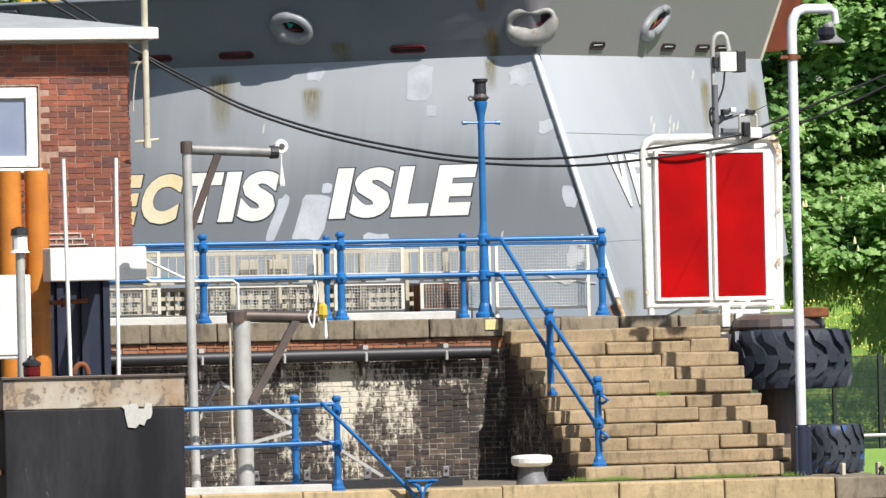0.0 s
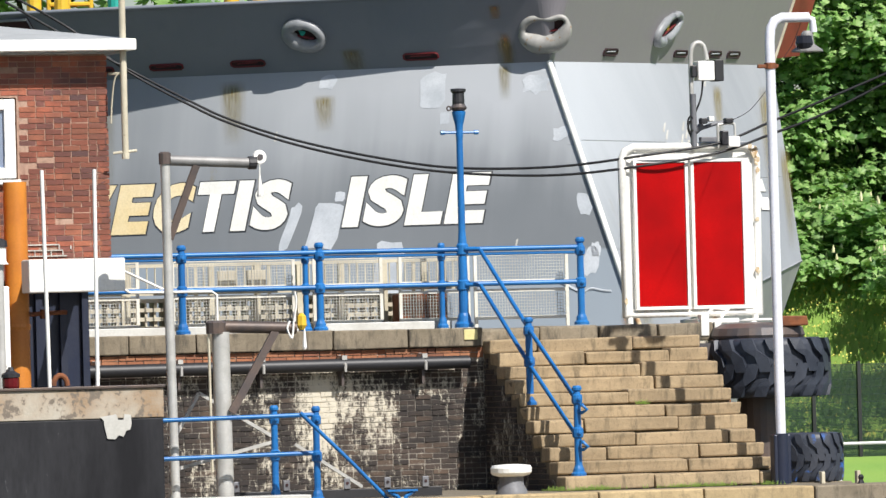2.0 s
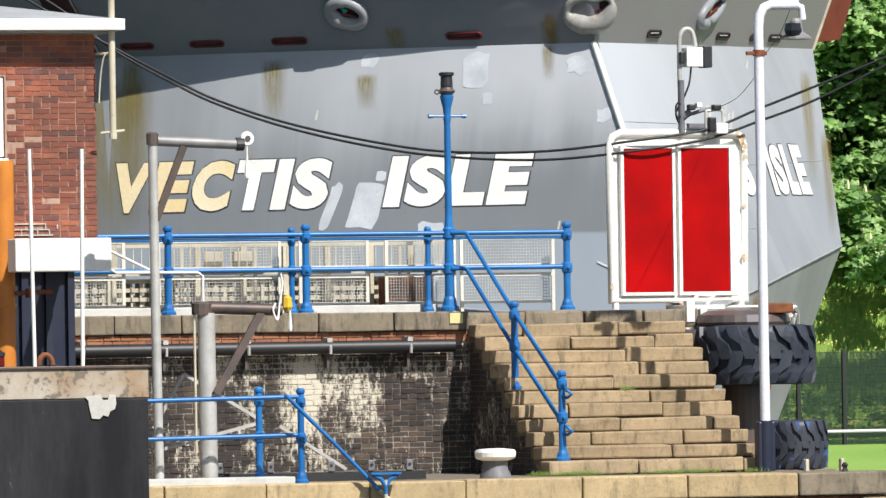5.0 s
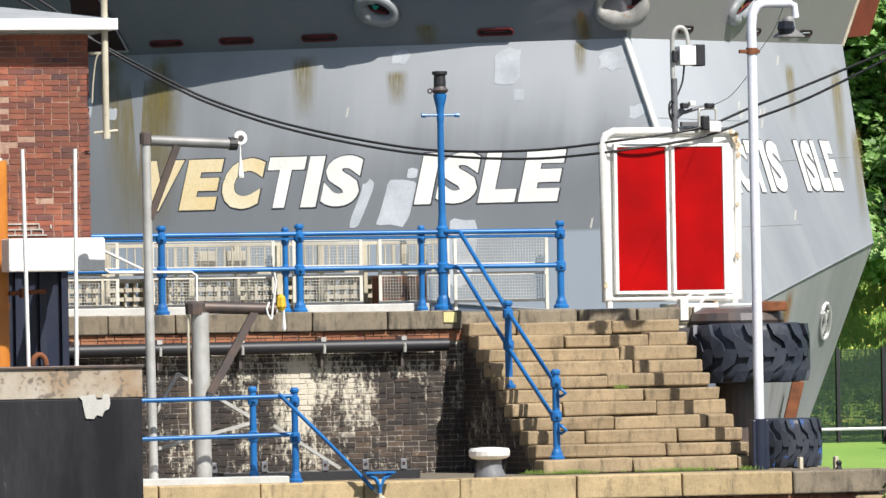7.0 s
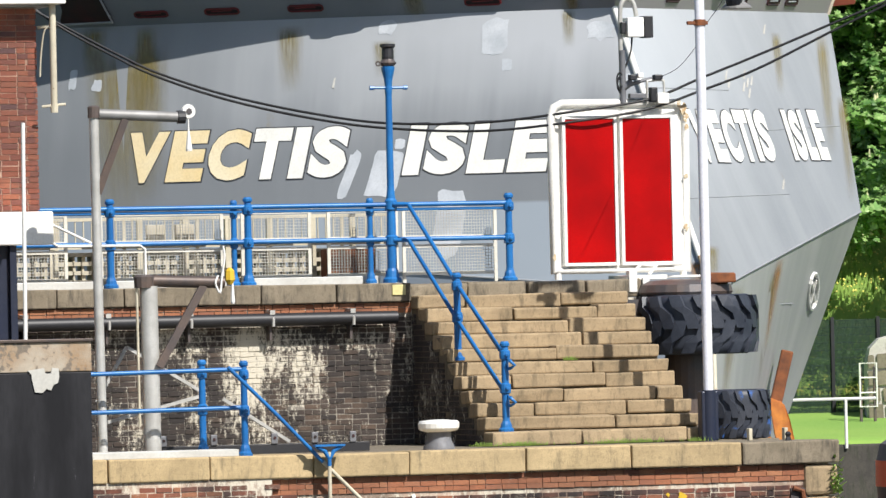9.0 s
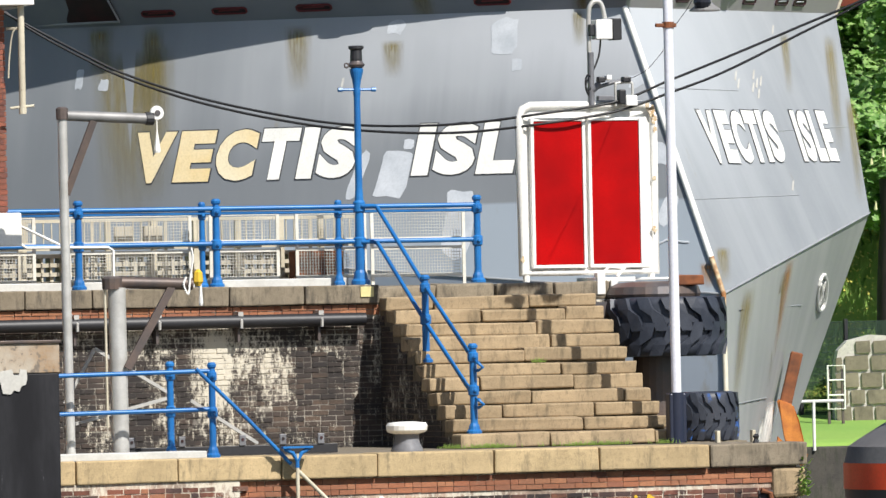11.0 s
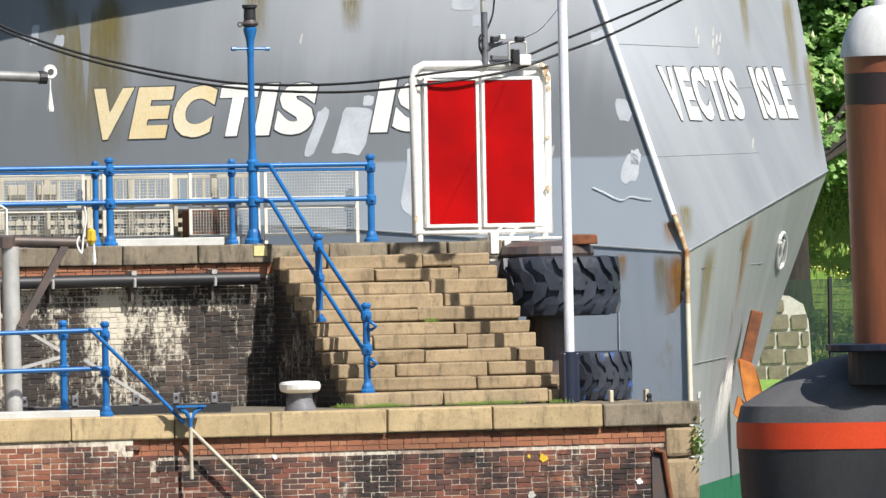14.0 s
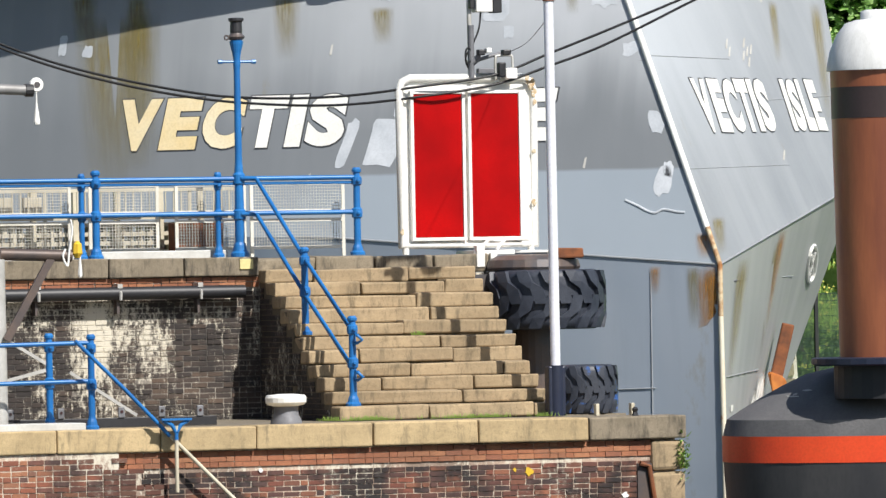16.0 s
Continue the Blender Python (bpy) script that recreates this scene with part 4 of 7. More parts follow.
def wall_marks():
    """Paint blots and a rusty recess in the lock wall."""
    random.seed(15)
    for (x, z), r, m, lab in (((2.243, -0.686), 0.062, M_YELLOW, "yellow paint blot on the quay wall"), ((2.047, -0.660), 0.028, M_YELLOW, "small yellow paint blot on the quay wall"),
                              ((3.580, -1.030), 0.05, M_CLEANWHITE, "white paint blot on the quay wall"), ((-1.440, -0.576), 0.032, M_CLEANWHITE, "white lime blot on the quay wall"),
                              ((2.078, -1.161), 0.06, M_LIME, "white lime blot on the quay wall")):
        bm = B()
        y = -5.225 if z > -0.3 else -5.115
        ring = [(x + r * random.uniform(0.6, 1.1) * math.cos(a), y, z + r * random.uniform(0.6, 1.1) * math.sin(a)) for a in [2 * math.pi * i / 11 for i in range(11)]]
        slab(bm, ring, (0, 0.003, 0), (0, 0.02, 0))
        tagged(part("paint_blot", bm, m), lab, "paint blot", "blots on the wall")
    rc = thing("ladder_recess", "dark rusty ladder recess in the lock wall", "recess")
    x = 3.885
    bm = B()
    box(bm, x - 0.13, -5.125, -2.6, x + 0.1, -5.05, -0.62)
    part("backing", bm, M_DARKSTEEL, rc)
    bm = B()
    tube(bm, [(x - 0.11, -5.16, -0.62), (x + 0.02, -5.16, -0.66), (x + 0.12, -5.16, -1.3), (x + 0.12, -5.16, -2.6)], 0.035, 8)
    part("guide_bar", bm, M_RUST, rc, "rusty guide bar")


wall_marks()

# ---- things on the quay ----
def mesh_screens():
    """Framed wire-mesh screens behind the rail, and the cream gratings stacked behind them."""
    def screen(x0, x1, y, pitch):
        s = thing("mesh_screen", "galvanised wire-mesh screen in a cream steel frame behind the rail", "mesh screen", "screens behind the rail")
        w = 0.045
        for xx in (x0, x1 - w):
            bm = B()
            box(bm, xx, y, H - 0.005, xx + w, y + 0.03, 3.22)
            part("upright", bm, M_FRAME, s)
        for z0, z1 in ((2.8, 3.22), (2.3, 2.72)):
            for zz in (z0, z1 - w):
                bm = B()
                box(bm, x0 + w, y, zz, x1 - w, y + 0.03, zz + w)
                part("crossbar", bm, M_FRAME, s)
            bm = B()
            n = int((x1 - x0 - 2 * w) / pitch)
            for i in range(1, n):
                xx = x0 + w + (x1 - x0 - 2 * w) * i / n
                box(bm, xx - 0.0036, y + 0.01, z0 + w, xx + 0.0036, y + 0.018, z1 - w)
            n = max(2, int((z1 - z0 - 2 * w) / pitch))
            for i in range(1, n):
                zz = z0 + w + (z1 - z0 - 2 * w) * i / n
                box(bm, x0 + w, y + 0.004, zz - 0.0036, x1 - w, y + 0.012, zz + 0.0036)
            tagged(part("wire_mesh", bm, M_GALVWIRE, s), kind="stuff")
    for x0, x1 in ((-5.9, -4.4), (-3.95, -2.2), (-1.95, -0.95), (-0.72, 0.3), (0.36, 1.73)):
        screen(x0, x1, 0.64, 0.04)
    random.seed(4)
    for gx0, gx1 in ((-5.3, -3.5), (-3.45, -1.65), (-1.6, 0.15)):
        g = thing("grating_stack", "stack of cream-painted slatted gratings stored behind the rail", "gratings", "grating stacks")
        for k in range(7):
            z = 2.2 + k * 0.125
            if z > 2.62:
                break
            bm = B()
            box(bm, gx0, 1.5, z + 0.07, gx1, 1.8, z + 0.125)
            n = int((gx1 - gx0) / 0.13)
            for i in range(n + 1):
                xx = gx0 + (gx1 - gx0 - 0.05) * i / n
                box(bm, xx, 1.5 + random.uniform(0.0, 0.06), z, xx + random.choice((0.03, 0.04, 0.05)), 1.78, z + 0.085)
            part("grating", bm, M_PALLET, g)
        for x in (gx0 + 0.25, (gx0 + gx1) / 2, gx1 - 0.3):
            bm = B()
            box(bm, x, 1.38, 2.2, x + 0.075, 1.46, 3.15)
            part("stake", bm, M_CREAM, g)
        if gx0 > -4 and gx0 < -2:
            for x, z in ((-3.1, 2.82), (-2.68, 2.82)):
                bm = B()
                box(bm, x, 1.3, z, x + 0.27, 1.375, z + 0.24, 0.01)
                part("board", bm, M_PALLET, g)
    bf = thing("bar_fence", "cream steel bar fence behind the mesh screens", "fence")
    for z in (2.74, 3.12):
        bm = B()
        box(bm, -5.6, 1.05, z, 0.4, 1.09, z + 0.045)
        part("rail", bm, M_CREAM, bf)
    for k in range(52):
        x = -5.55 + 0.115 * k
        wide = 0.045 if k % 9 == 0 else 0.014
        bm = B()
        box(bm, x - wide / 2, 1.06, 2.785 if k % 9 else 2.18, x + wide / 2, 1.08, 3.12)
        part("bar", bm, M_CREAM, bf)
    bm = B()
    box(bm, -0.65, 0.9, 2.18, 0.05, 1.2, 2.68, 0.02)
    tagged(part("crate", bm, M_RUST), "rusty brown crate behind the mesh screen", "crate")
    for x0, x1 in ((-5.2, -3.98), (-3.85, -2.05), (-1.85, -0.05)):
        bm = B()
        box(bm, x0, 0.4, 2.18, x1, 0.45, 2.3, 0.01)
        tagged(part("kick_board", bm, M_SILL), "weathered white kick board at the foot of the rail", "kick board", "kick boards")


mesh_screens()


def wall_pipe():
    p = thing("wall_pipe", "black pipe clamped along the sooty upper wall", "pipe")
    bm = B()
    tube(bm, [(-9, -0.2, 1.72), (-2, -0.2, 1.73), (-0.02, -0.2, 1.73)], 0.088, 12)
    part("pipe", bm, M_BLACKPAINT, p, smooth=True)
    for x in (-6.4, -5.25, -4.1, -2.95, -1.8, -0.66):
        bm = B()
        tube(bm, [(x, -0.2 - 0.085, 1.64), (x, -0.2 - 0.095, 1.74), (x, -0.17, 1.83), (x, -0.02, 1.85)], 0.022, 6)
        box(bm, x - 0.035, -0.26, 1.8, x + 0.035, -0.02, 1.86)
        part("clamp", bm, M_STEEL, p, "grey pipe clamp")
        bm = B()
        box(bm, x - 0.018, -0.16, 1.45, x + 0.018, -0.004, 1.66)
        part("hanger", bm, M_DARKSTEEL, p)


wall_pipe()


def bollard():
    b = thing("bollard", "mushroom mooring bollard with a white-painted cap on the coping", "bollard")
    x, y = -0.88, -4.5
    bm = B()
    lathe(bm, [(0.21, 0), (0.2, 0.05), (0.165, 0.12), (0.155, 0.24)], at=(x, y, 0), n=18)
    part("neck", bm, M_IRON, b, "dull grey iron neck", smooth=True)
    bm = B()
    lathe(bm, [(0.16, 0.23), (0.24, 0.25), (0.265, 0.28), (0.27, 0.34), (0.25, 0.375), (0.1, 0.39)], at=(x, y, 0), n=22)
    part("cap", bm, M_CLEANWHITE, b, "white-painted cap", smooth=False)


bollard()


def davits():
    d = thing("davit", "tall galvanised steel davit with a braced arm", "davit")
    x, y = -5.455, -4.6
    bm = B()
    tube(bm, [(x + 0.02, y, 0.0), (x, y, 2.2), (x - 0.01, y, 4.48)], 0.062, 14)
    part("mast", bm, M_STEEL, d, smooth=True)
    bm = B()
    lathe(bm, [(0.08, 4.36), (0.08, 4.5), (0.055, 4.52)], at=(x - 0.01, y, 0), n=12)
    part("cap", bm, M_DARKSTEEL, d, "dark cap")
    bm = B()
    tube(bm, [(x + 0.05, y, 4.41), (x + 1.12, y, 4.36)], 0.068, 12)
    part("arm", bm, M_DAVIT, d, "dull grey steel arm", smooth=True)
    bm = B()
    tube(bm, [(x + 1.1, y, 4.36), (x + 1.2, y, 4.36)], 0.085, 12)
    part("arm_collar", bm, M_BLACKPAINT, d, "black collar")
    bm = B()
    bar(bm, (x + 0.4, y - 0.02, 4.34), (x + 0.02, y - 0.02, 3.4), 0.09, 0.05)
    part("brace", bm, M_BROWNSTEEL, d, "brown diagonal brace")
    bm = B()
    lathe(bm, [(0.085, -0.035), (0.095, 0), (0.085, 0.035)], at=(x + 1.25, y, 4.43), n=16, axis="y")
    part("pulley", bm, M_CLEANWHITE, d, "pale pulley wheel")
    bm = B()
    lathe(bm, [(0.04, -0.045), (0.04, 0.045)], at=(x + 1.25, y, 4.43), n=10, axis="y")
    part("axle", bm, M_DARKSTEEL, d)
    bm = B()
    lathe(bm, [(0.008, 4.34), (0.01, 4.2), (0.045, 3.95), (0.04, 3.92)], at=(x + 1.24, y - 0.03, 0), n=8)
    part("rope_end", bm, M_CLEANWHITE, d, "frayed white rope end")
    # the shorter, thicker one beside it
    d2 = thing("davit", "short stout steel davit with a dark arm and tied rope", "davit")
    x, y = -4.66, -4.2
    bm = B()
    tube(bm, [(x, y, 0.0), (x - 0.01, y, 2.2)], 0.115, 16)
    part("mast", bm, M_STEEL, d2, smooth=True)
    bm = B()
    tube(bm, [(x - 0.06, y, 2.27), (x + 1.0, y, 2.23)], 0.078, 12)
    part("arm", bm, M_BROWNSTEEL, d2, "dark brown steel arm", smooth=True)
    bm = B()
    lathe(bm, [(0.13, 2.18), (0.135, 2.32), (0.1, 2.35)], at=(x - 0.07, y, 0), n=12)
    part("cap", bm, M_DARKSTEEL, d2)
    bm = B()
    bar(bm, (x + 0.72, y - 0.03, 2.2), (x + 0.07, y - 0.14, 1.16), 0.1, 0.05)
    part("brace", bm, M_BROWNSTEEL, d2)
    bm = B()
    tube(bm, [(x - 0.17, y - 0.02, 0.4), (x - 0.175, y - 0.02, 2.28)], 0.018, 6)
    part("conduit", bm, M_CREAM, d2)
    bm = B()
    tube(bm, spline([(x + 0.9, y - 0.09, 2.32), (x + 0.86, y - 0.1, 2.22), (x + 0.92, y - 0.1, 2.1), (x + 0.95, y - 0.09, 2.3), (x + 0.99, y - 0.1, 2.55), (x + 0.97, y - 0.1, 2.7)], 4), 0.014, 6)
    lathe(bm, [(0.01, 2.25), (0.03, 1.98), (0.02, 1.95)], at=(x + 1.1, y - 0.06, 0), n=6)
    part("rope", bm, M_CLEANWHITE, d2, "white tied rope")
    bm = B()
    lathe(bm, [(0.03, 2.2), (0.07, 2.26), (0.06, 2.38), (0.02, 2.42)], at=(x + 1.07, y - 0.05, 0), n=7)
    part("knot", bm, M_YELLOW, d2, "yellow rope knot")
    # white sill plate between them
    bm = B()
    box(bm, -5.75, -5.12, 0.0, -3.78, -4.55, 0.09, 0.008)
    tagged(part("sill_plate", bm, M_SILL), "off-white painted steel sill plate on the coping", "sill plate")
    # folding strut frame against the wall
    f = thing("strut_frame", "folded galvanised strut frame leaning at the wall", "frame")
    for a, b in (((-4.78, 1.42), (-3.72, 0.78)), ((-3.72, 0.78), (-5.2, 0.42)), ((-4.78, 1.42), (-5.2, 0.72)), ((-3.5, 0.72), (-2.6, 0.14))):
        bm = B()
        bar(bm, (a[0], -3.5, a[1]), (b[0], -3.5, b[1]), 0.042, 0.04)
        part("strut", bm, M_STEEL, f)
    # fixing strip with tabs
    s = thing("fixing_strip", "long dark steel strip with upright lugs on the terrace", "steel strip")
    bm = B()
    box(bm, -4.6, -3.8, 0.0, -1.6, -3.7, 0.12, 0.006)
    part("strip", bm, M_BLACKPAINT, s)
    for x in (-4.4, -3.72, -2.9, -2.35, -1.83):
        bm = B()
        box(bm, x - 0.045, -3.82, 0.12, x + 0.045, -3.79, 0.26, 0.012)
        lug = part("lug", bm, M_IRON, s)
        bm = B()
        lathe(bm, [(0.02, -0.008), (0.02, 0.008)], at=(x, -3.822, 0.2), n=8, axis="y")
        part("hole", bm, M_DARK, lug)


davits()


def tyre(name, x, y, z, R, w, label):
    """A loader tyre lying flat: carcass with rounded shoulders and slanting tread lugs."""
    t = thing(name, label, "tyre", "fender tyres")
    ri = R * 0.55
    bm = B()
    prof = [(ri, 0.08 * w), (ri * 1.08, 0.0), (R * 0.8, -0.0), (R * 0.9, 0.04 * w), (R * 0.925, 0.14 * w), (R * 0.93, 0.5 * w), (R * 0.925, 0.86 * w), (R * 0.9, 0.96 * w), (R * 0.8, w), (ri * 1.08, w), (ri, 0.92 * w)]
    rings = []
    n = 48
    for r, h in prof:
        rings.append([bm.verts.new((x + r * math.cos(2 * math.pi * i / n), y + r * math.sin(2 * math.pi * i / n), z + h)) for i in range(n)])
    for a, b in zip(rings, rings[1:] + rings[:1]):
        for i in range(n):
            bm.faces.new((a[i], a[(i + 1) % n], b[(i + 1) % n], b[i]))
    part("carcass", bm, M_TYRE, t, smooth=True)
    bm = B()
    m = 15
    for half in (0, 1):
        for i in range(m):
            a0 = 2 * math.pi * (i + 0.5 * half) / m
            # each lug: a bent block running slantwise from the shoulder to the middle
            path = [(a0, 0.02), (a0 + 0.08, 0.2), (a0 + 0.26, 0.32), (a0 + 0.34, 0.57)]
            prev = None
            for a, hh in path:
                hh = hh if half == 0 else 1 - hh
                wd = 0.115
                ring = []
                for da, rr in ((-wd, R * 0.9), (wd, R * 0.9), (wd * 0.9, R * 1.0), (-wd * 0.9, R * 1.0)):
                    rr = rr - (0.035 * R if hh < 0.1 or hh > 0.9 else 0)
                    ring.append(bm.verts.new((x + rr * math.cos(a + da), y + rr * math.sin(a + da), z + hh * w)))
                if prev:
                    for j in range(4):
                        bm.faces.new((prev[j], prev[(j + 1) % 4], ring[(j + 1) % 4], ring[j]))
                else:
                    bm.faces.new(ring)
                prev = ring
            bm.faces.new(prev)
    part("tread", bm, M_BLUESMEAR if R < 0.6 else M_TYRE, t)
    return t


tyre("loader_tyre", 4.32, -0.2, 1.13, 0.86, 0.82, "huge worn black loader tyre lying flat as a fender")
tyre("loader_tyre", 3.98, -2.6, 0.0, 0.46, 0.66, "black loader tyre with a blue-smeared tread beside the lamp foot")
bm = B()
lathe(bm, [(0.3, -0.02), (0.3, 1.2), (0.3, 1.98)], at=(4.2, -0.1, 0.0), n=20)
tagged(part("fender_core", bm, M_DARKSTEEL), "dark iron fender pivot under the signal board", "fender pivot")
bm = B()
lathe(bm, [(0.64, 1.95), (0.66, 1.99), (0.63, 2.09), (0.5, 2.15), (0.2, 2.17)], at=(4.2, -0.1, 0.0), n=24)
tagged(part("fender_plate", bm, M_DARKSTEEL), "dark domed top plate of the tyre fender", "fender plate")
bm = B()
box(bm, 4.3, -0.72, 2.1, 4.72, -0.42, 2.24, 0.02, 0.01)
tagged(part("timber_block", bm, M_RUST), "rust-brown timber block on the tyre fender", "block")
bm = B()
box(bm, 3.3, -0.2, -1.0, 3.62, 0.02, 1.9)
tagged(part("fender_backing", bm, M_DARKSTEEL), "black iron backing at the end of the stairs", "fender backing")
bm = B()
box(bm, 3.55, -3.0, -0.5, 4.42, 0.4, 0.0)
tagged(part("fender_ledge", bm, M_GREYSTONE), "grey stone ledge under the fender tyres", "ledge")
for x in (3.5, 4.0):
    bm = B()
    box(bm, x, -4.3, 0.0, x + 0.05, -4.2, 0.16, 0.008)
    tagged(part("mooring_pin", bm, M_CREAM), "short cream-painted mooring pin", "mooring pin", "mooring pins")
bm = B()
lathe(bm, [(0.05, 0), (0.03, 0.05), (0.045, 0.09), (0.02, 0.12)], at=(3.82, -4.9, 0), n=8)
tagged(part("mooring_pin", bm, M_BLACKPAINT), "small black mooring pin on the coping", "mooring pin", "mooring pins")


# ---- the control building and what stands before it ----
def building():
    hs = thing("brick_building", "red-brick lock control building with a flat grey roof", "building")
    xr, y = -5.36, -1.5
    for x0, d0, z0, x1, z1 in ((-13, 0.009, 2.95, -7.75, 5.93), (-7.75, 0.009, 2.95, xr - 0.02, 4.24), (-7.75, 0.009, 5.36, xr - 0.02, 5.93), (-6.6, 0.009, 4.24, xr - 0.02, 5.36), (-7.75, 0.35, 4.24, -6.6, 5.36)):
        bm = B()
        box(bm, x0, y + d0, z0, x1, 3.2, z1)
        part("wall", bm, M_MORTARRED, hs)
    bm = B()
    box(bm, -13, y - 0.42, 5.95, -5.06, 3.6, 6.1, 0.01)
    part("roof", bm, M_CLEANWHITE, hs, "white roof edge board")
    bm = B()
    box(bm, -13, y - 0.15, 5.92, -5.2, 3.4, 5.955)
    part("soffit", bm, M_ROOF, hs)
    bm = B()
    v = [bm.verts.new(p) for p in ((-13, y - 0.4, 6.1), (-5.08, y - 0.4, 6.1), (-5.3, 1.0, 6.24), (-6.4, 1.2, 6.46), (-13, 1.2, 6.5), (-13, 3.5, 6.1), (-5.08, 3.5, 6.1))]
    for f in ((0, 1, 2, 3, 4), (4, 3, 2, 6, 5), (1, 6, 2), (0, 5, 6, 1)):
        bm.faces.new([v[i] for i in f])
    part("roof_sheet", bm, M_ROOF, hs, "grey roof sheeting")
    w = part("window", box(box(box(box(B(), -6.78, y - 0.03, 4.3, -6.63, y + 0.1, 5.34, 0.01), -7.7, y - 0.03, 4.3, -7.55, y + 0.1, 5.34, 0.01), -7.55, y - 0.03, 4.3, -6.78, y + 0.1, 4.44, 0.01), -7.55, y - 0.03, 5.2, -6.78, y + 0.1, 5.34, 0.01), M_CLEANWHITE, hs, "white window frame")
    bm = B()
    box(bm, -7.55, y + 0.02, 4.44, -6.78, y + 0.05, 5.2)
    part("pane", bm, M_GLASS, w, "window pane with a painted blue reflection")
    bm = B()
    box(bm, -7.75, y - 0.08, 4.22, -6.58, y + 0.1, 4.28, 0.006)
    part("sill", bm, M_CLEANWHITE, hs)
    bm = B()
    box(bm, -9.5, y + 0.3, 0.0, -5.62, 3.0, 2.95)
    part("base", bm, M_NAVY, hs, "dark blue-grey steel base")
    for x in (-6.35, -6.02, -5.72):
        bm = B()
        box(bm, x, y + 0.22, 0.0, x + 0.09, y + 0.3, 2.93)
        part("pilaster", bm, M_NAVY, hs)
    # freshly repointed joints low on the wall
    for k in range(3):
        z = 3.26 + 0.074 * k
        bm = B()
        box(bm, -6.52, y - 0.014, z, -5.97 - 0.05 * k, y - 0.003, z + 0.017)
        part("fresh_joint", bm, M_LIME, hs, "fresh white mortar joint")
        if k < 2:
            for x in (-6.41, -6.19, -6.03):
                bm = B()
                box(bm, x + 0.11 * (k % 2), y - 0.014, z + 0.018, x + 0.11 * (k % 2) + 0.015, y - 0.003, z + 0.073)
                part("fresh_joint", bm, M_LIME, hs)
    dp = thing("downpipe", "cream rainwater pipe at the building corner", "downpipe")
    bm = B()
    tube(bm, [(-5.2, -1.75, 4.58), (-5.2, -1.75, 7.2)], 0.045, 10)
    part("pipe", bm, M_CREAM, dp, smooth=True)
    bm = B()
    lathe(bm, [(0.05, 4.52), (0.055, 4.6)], at=(-5.2, -1.75, 0), n=10)
    tube(bm, [(-5.36, -1.72, 4.6), (-5.05, -1.78, 4.63)], 0.018, 6)
    part("bracket", bm, M_CREAM, dp)
    bm = B()
    tube(bm, [(-5.36, -1.6, 5.65), (-5.18, -1.75, 5.65)], 0.02, 6)
    part("bracket", bm, M_CREAM, dp)
    bm = B()
    tube(bm, spline([(-5.2, -1.75, 5.68), (-5.3, -1.7, 5.6), (-5.33, -1.62, 5.3), (-5.34, -1.58, 5.0)], 4), 0.012, 6)
    part("wire", bm, M_CREAM, dp)
    bm = B()
    box(bm, -6.93, -3.2, 2.77, -5.64, -2.8, 3.2, 0.02)
    tagged(part("white_beam", bm, M_CLEANWHITE), "white-painted box beam before the building", "beam")
    bm = B()
    box(bm, -6.8, -2.8, 2.8, -6.6, -1.2, 2.95)
    box(bm, -5.95, -2.8, 2.8, -5.75, -1.2, 2.95)
    tagged(part("beam_bracket", bm, M_DARKSTEEL), "dark steel brackets carrying the beam", "bracket")
    for x in (-7.2, -6.835):
        p = thing("orange_pipe", "upright orange plastic pipe before the building", "pipe", "orange pipes")
        bm = B()
        tube(bm, [(x, -2.2, 0.0), (x, -2.2, 4.23)], 0.155, 16)
        part("pipe", bm, M_ORANGE, p, smooth=True)
        bm = B()
        lathe(bm, [(0.165, 2.3), (0.17, 2.34), (0.165, 2.38)], at=(x, -2.2, 0), n=16)
        part("socket", bm, M_ORANGE, p)
    bm = B()
    tube(bm, [(-6.7, -2.3, 2.5), (-6.2, -2.3, 2.52)], 0.03, 8)
    box(bm, -6.55, -2.36, 2.44, -6.45, -2.24, 2.56)
    tagged(part("tap_pipe", bm, M_RUST), "rusty branch pipe with a valve", "pipe")
    bm = B()
    box(bm, -8.2, -4.3, 1.78, -7.48, -3.9, 2.85, 0.015)
    cb = part("switch_cabinet", bm, M_CLEANWHITE)
    tagged(cb, "white switch cabinet at the quay edge", "cabinet")
    bm = B()
    box(bm, -7.98, -4.32, 1.83, -7.53, -4.302, 2.8, 0.008)
    part("door", bm, M_WHITE, cb)
    bm = B()
    for x in (-8.1, -7.6):
        box(bm, x, -4.2, 0.0, x + 0.08, -4.0, 1.78)
    part("stand", bm, M_DARKSTEEL, cb)
    ln = thing("lantern_post", "slim grey post with a small glass lantern", "lantern")
    bm = B()
    tube(bm, [(-7.79, -5.0, 0.0), (-7.79, -5.0, 3.14)], 0.06, 10)
    part("post", bm, M_STEEL, ln, smooth=True)
    bm = B()
    lathe(bm, [(0.13, 3.12), (0.1, 3.16), (0.1, 3.34), (0.08, 3.36)], at=(-7.79, -5.0, 0), n=12)
    part("glass", bm, M_CLEANWHITE, ln, "pale lantern glass")
    bm = B()
    lathe(bm, [(0.12, 3.34), (0.11, 3.42), (0.04, 3.45)], at=(-7.79, -5.0, 0), n=12)
    part("hood", bm, M_BLACKPAINT, ln, "black lantern hood")


building()


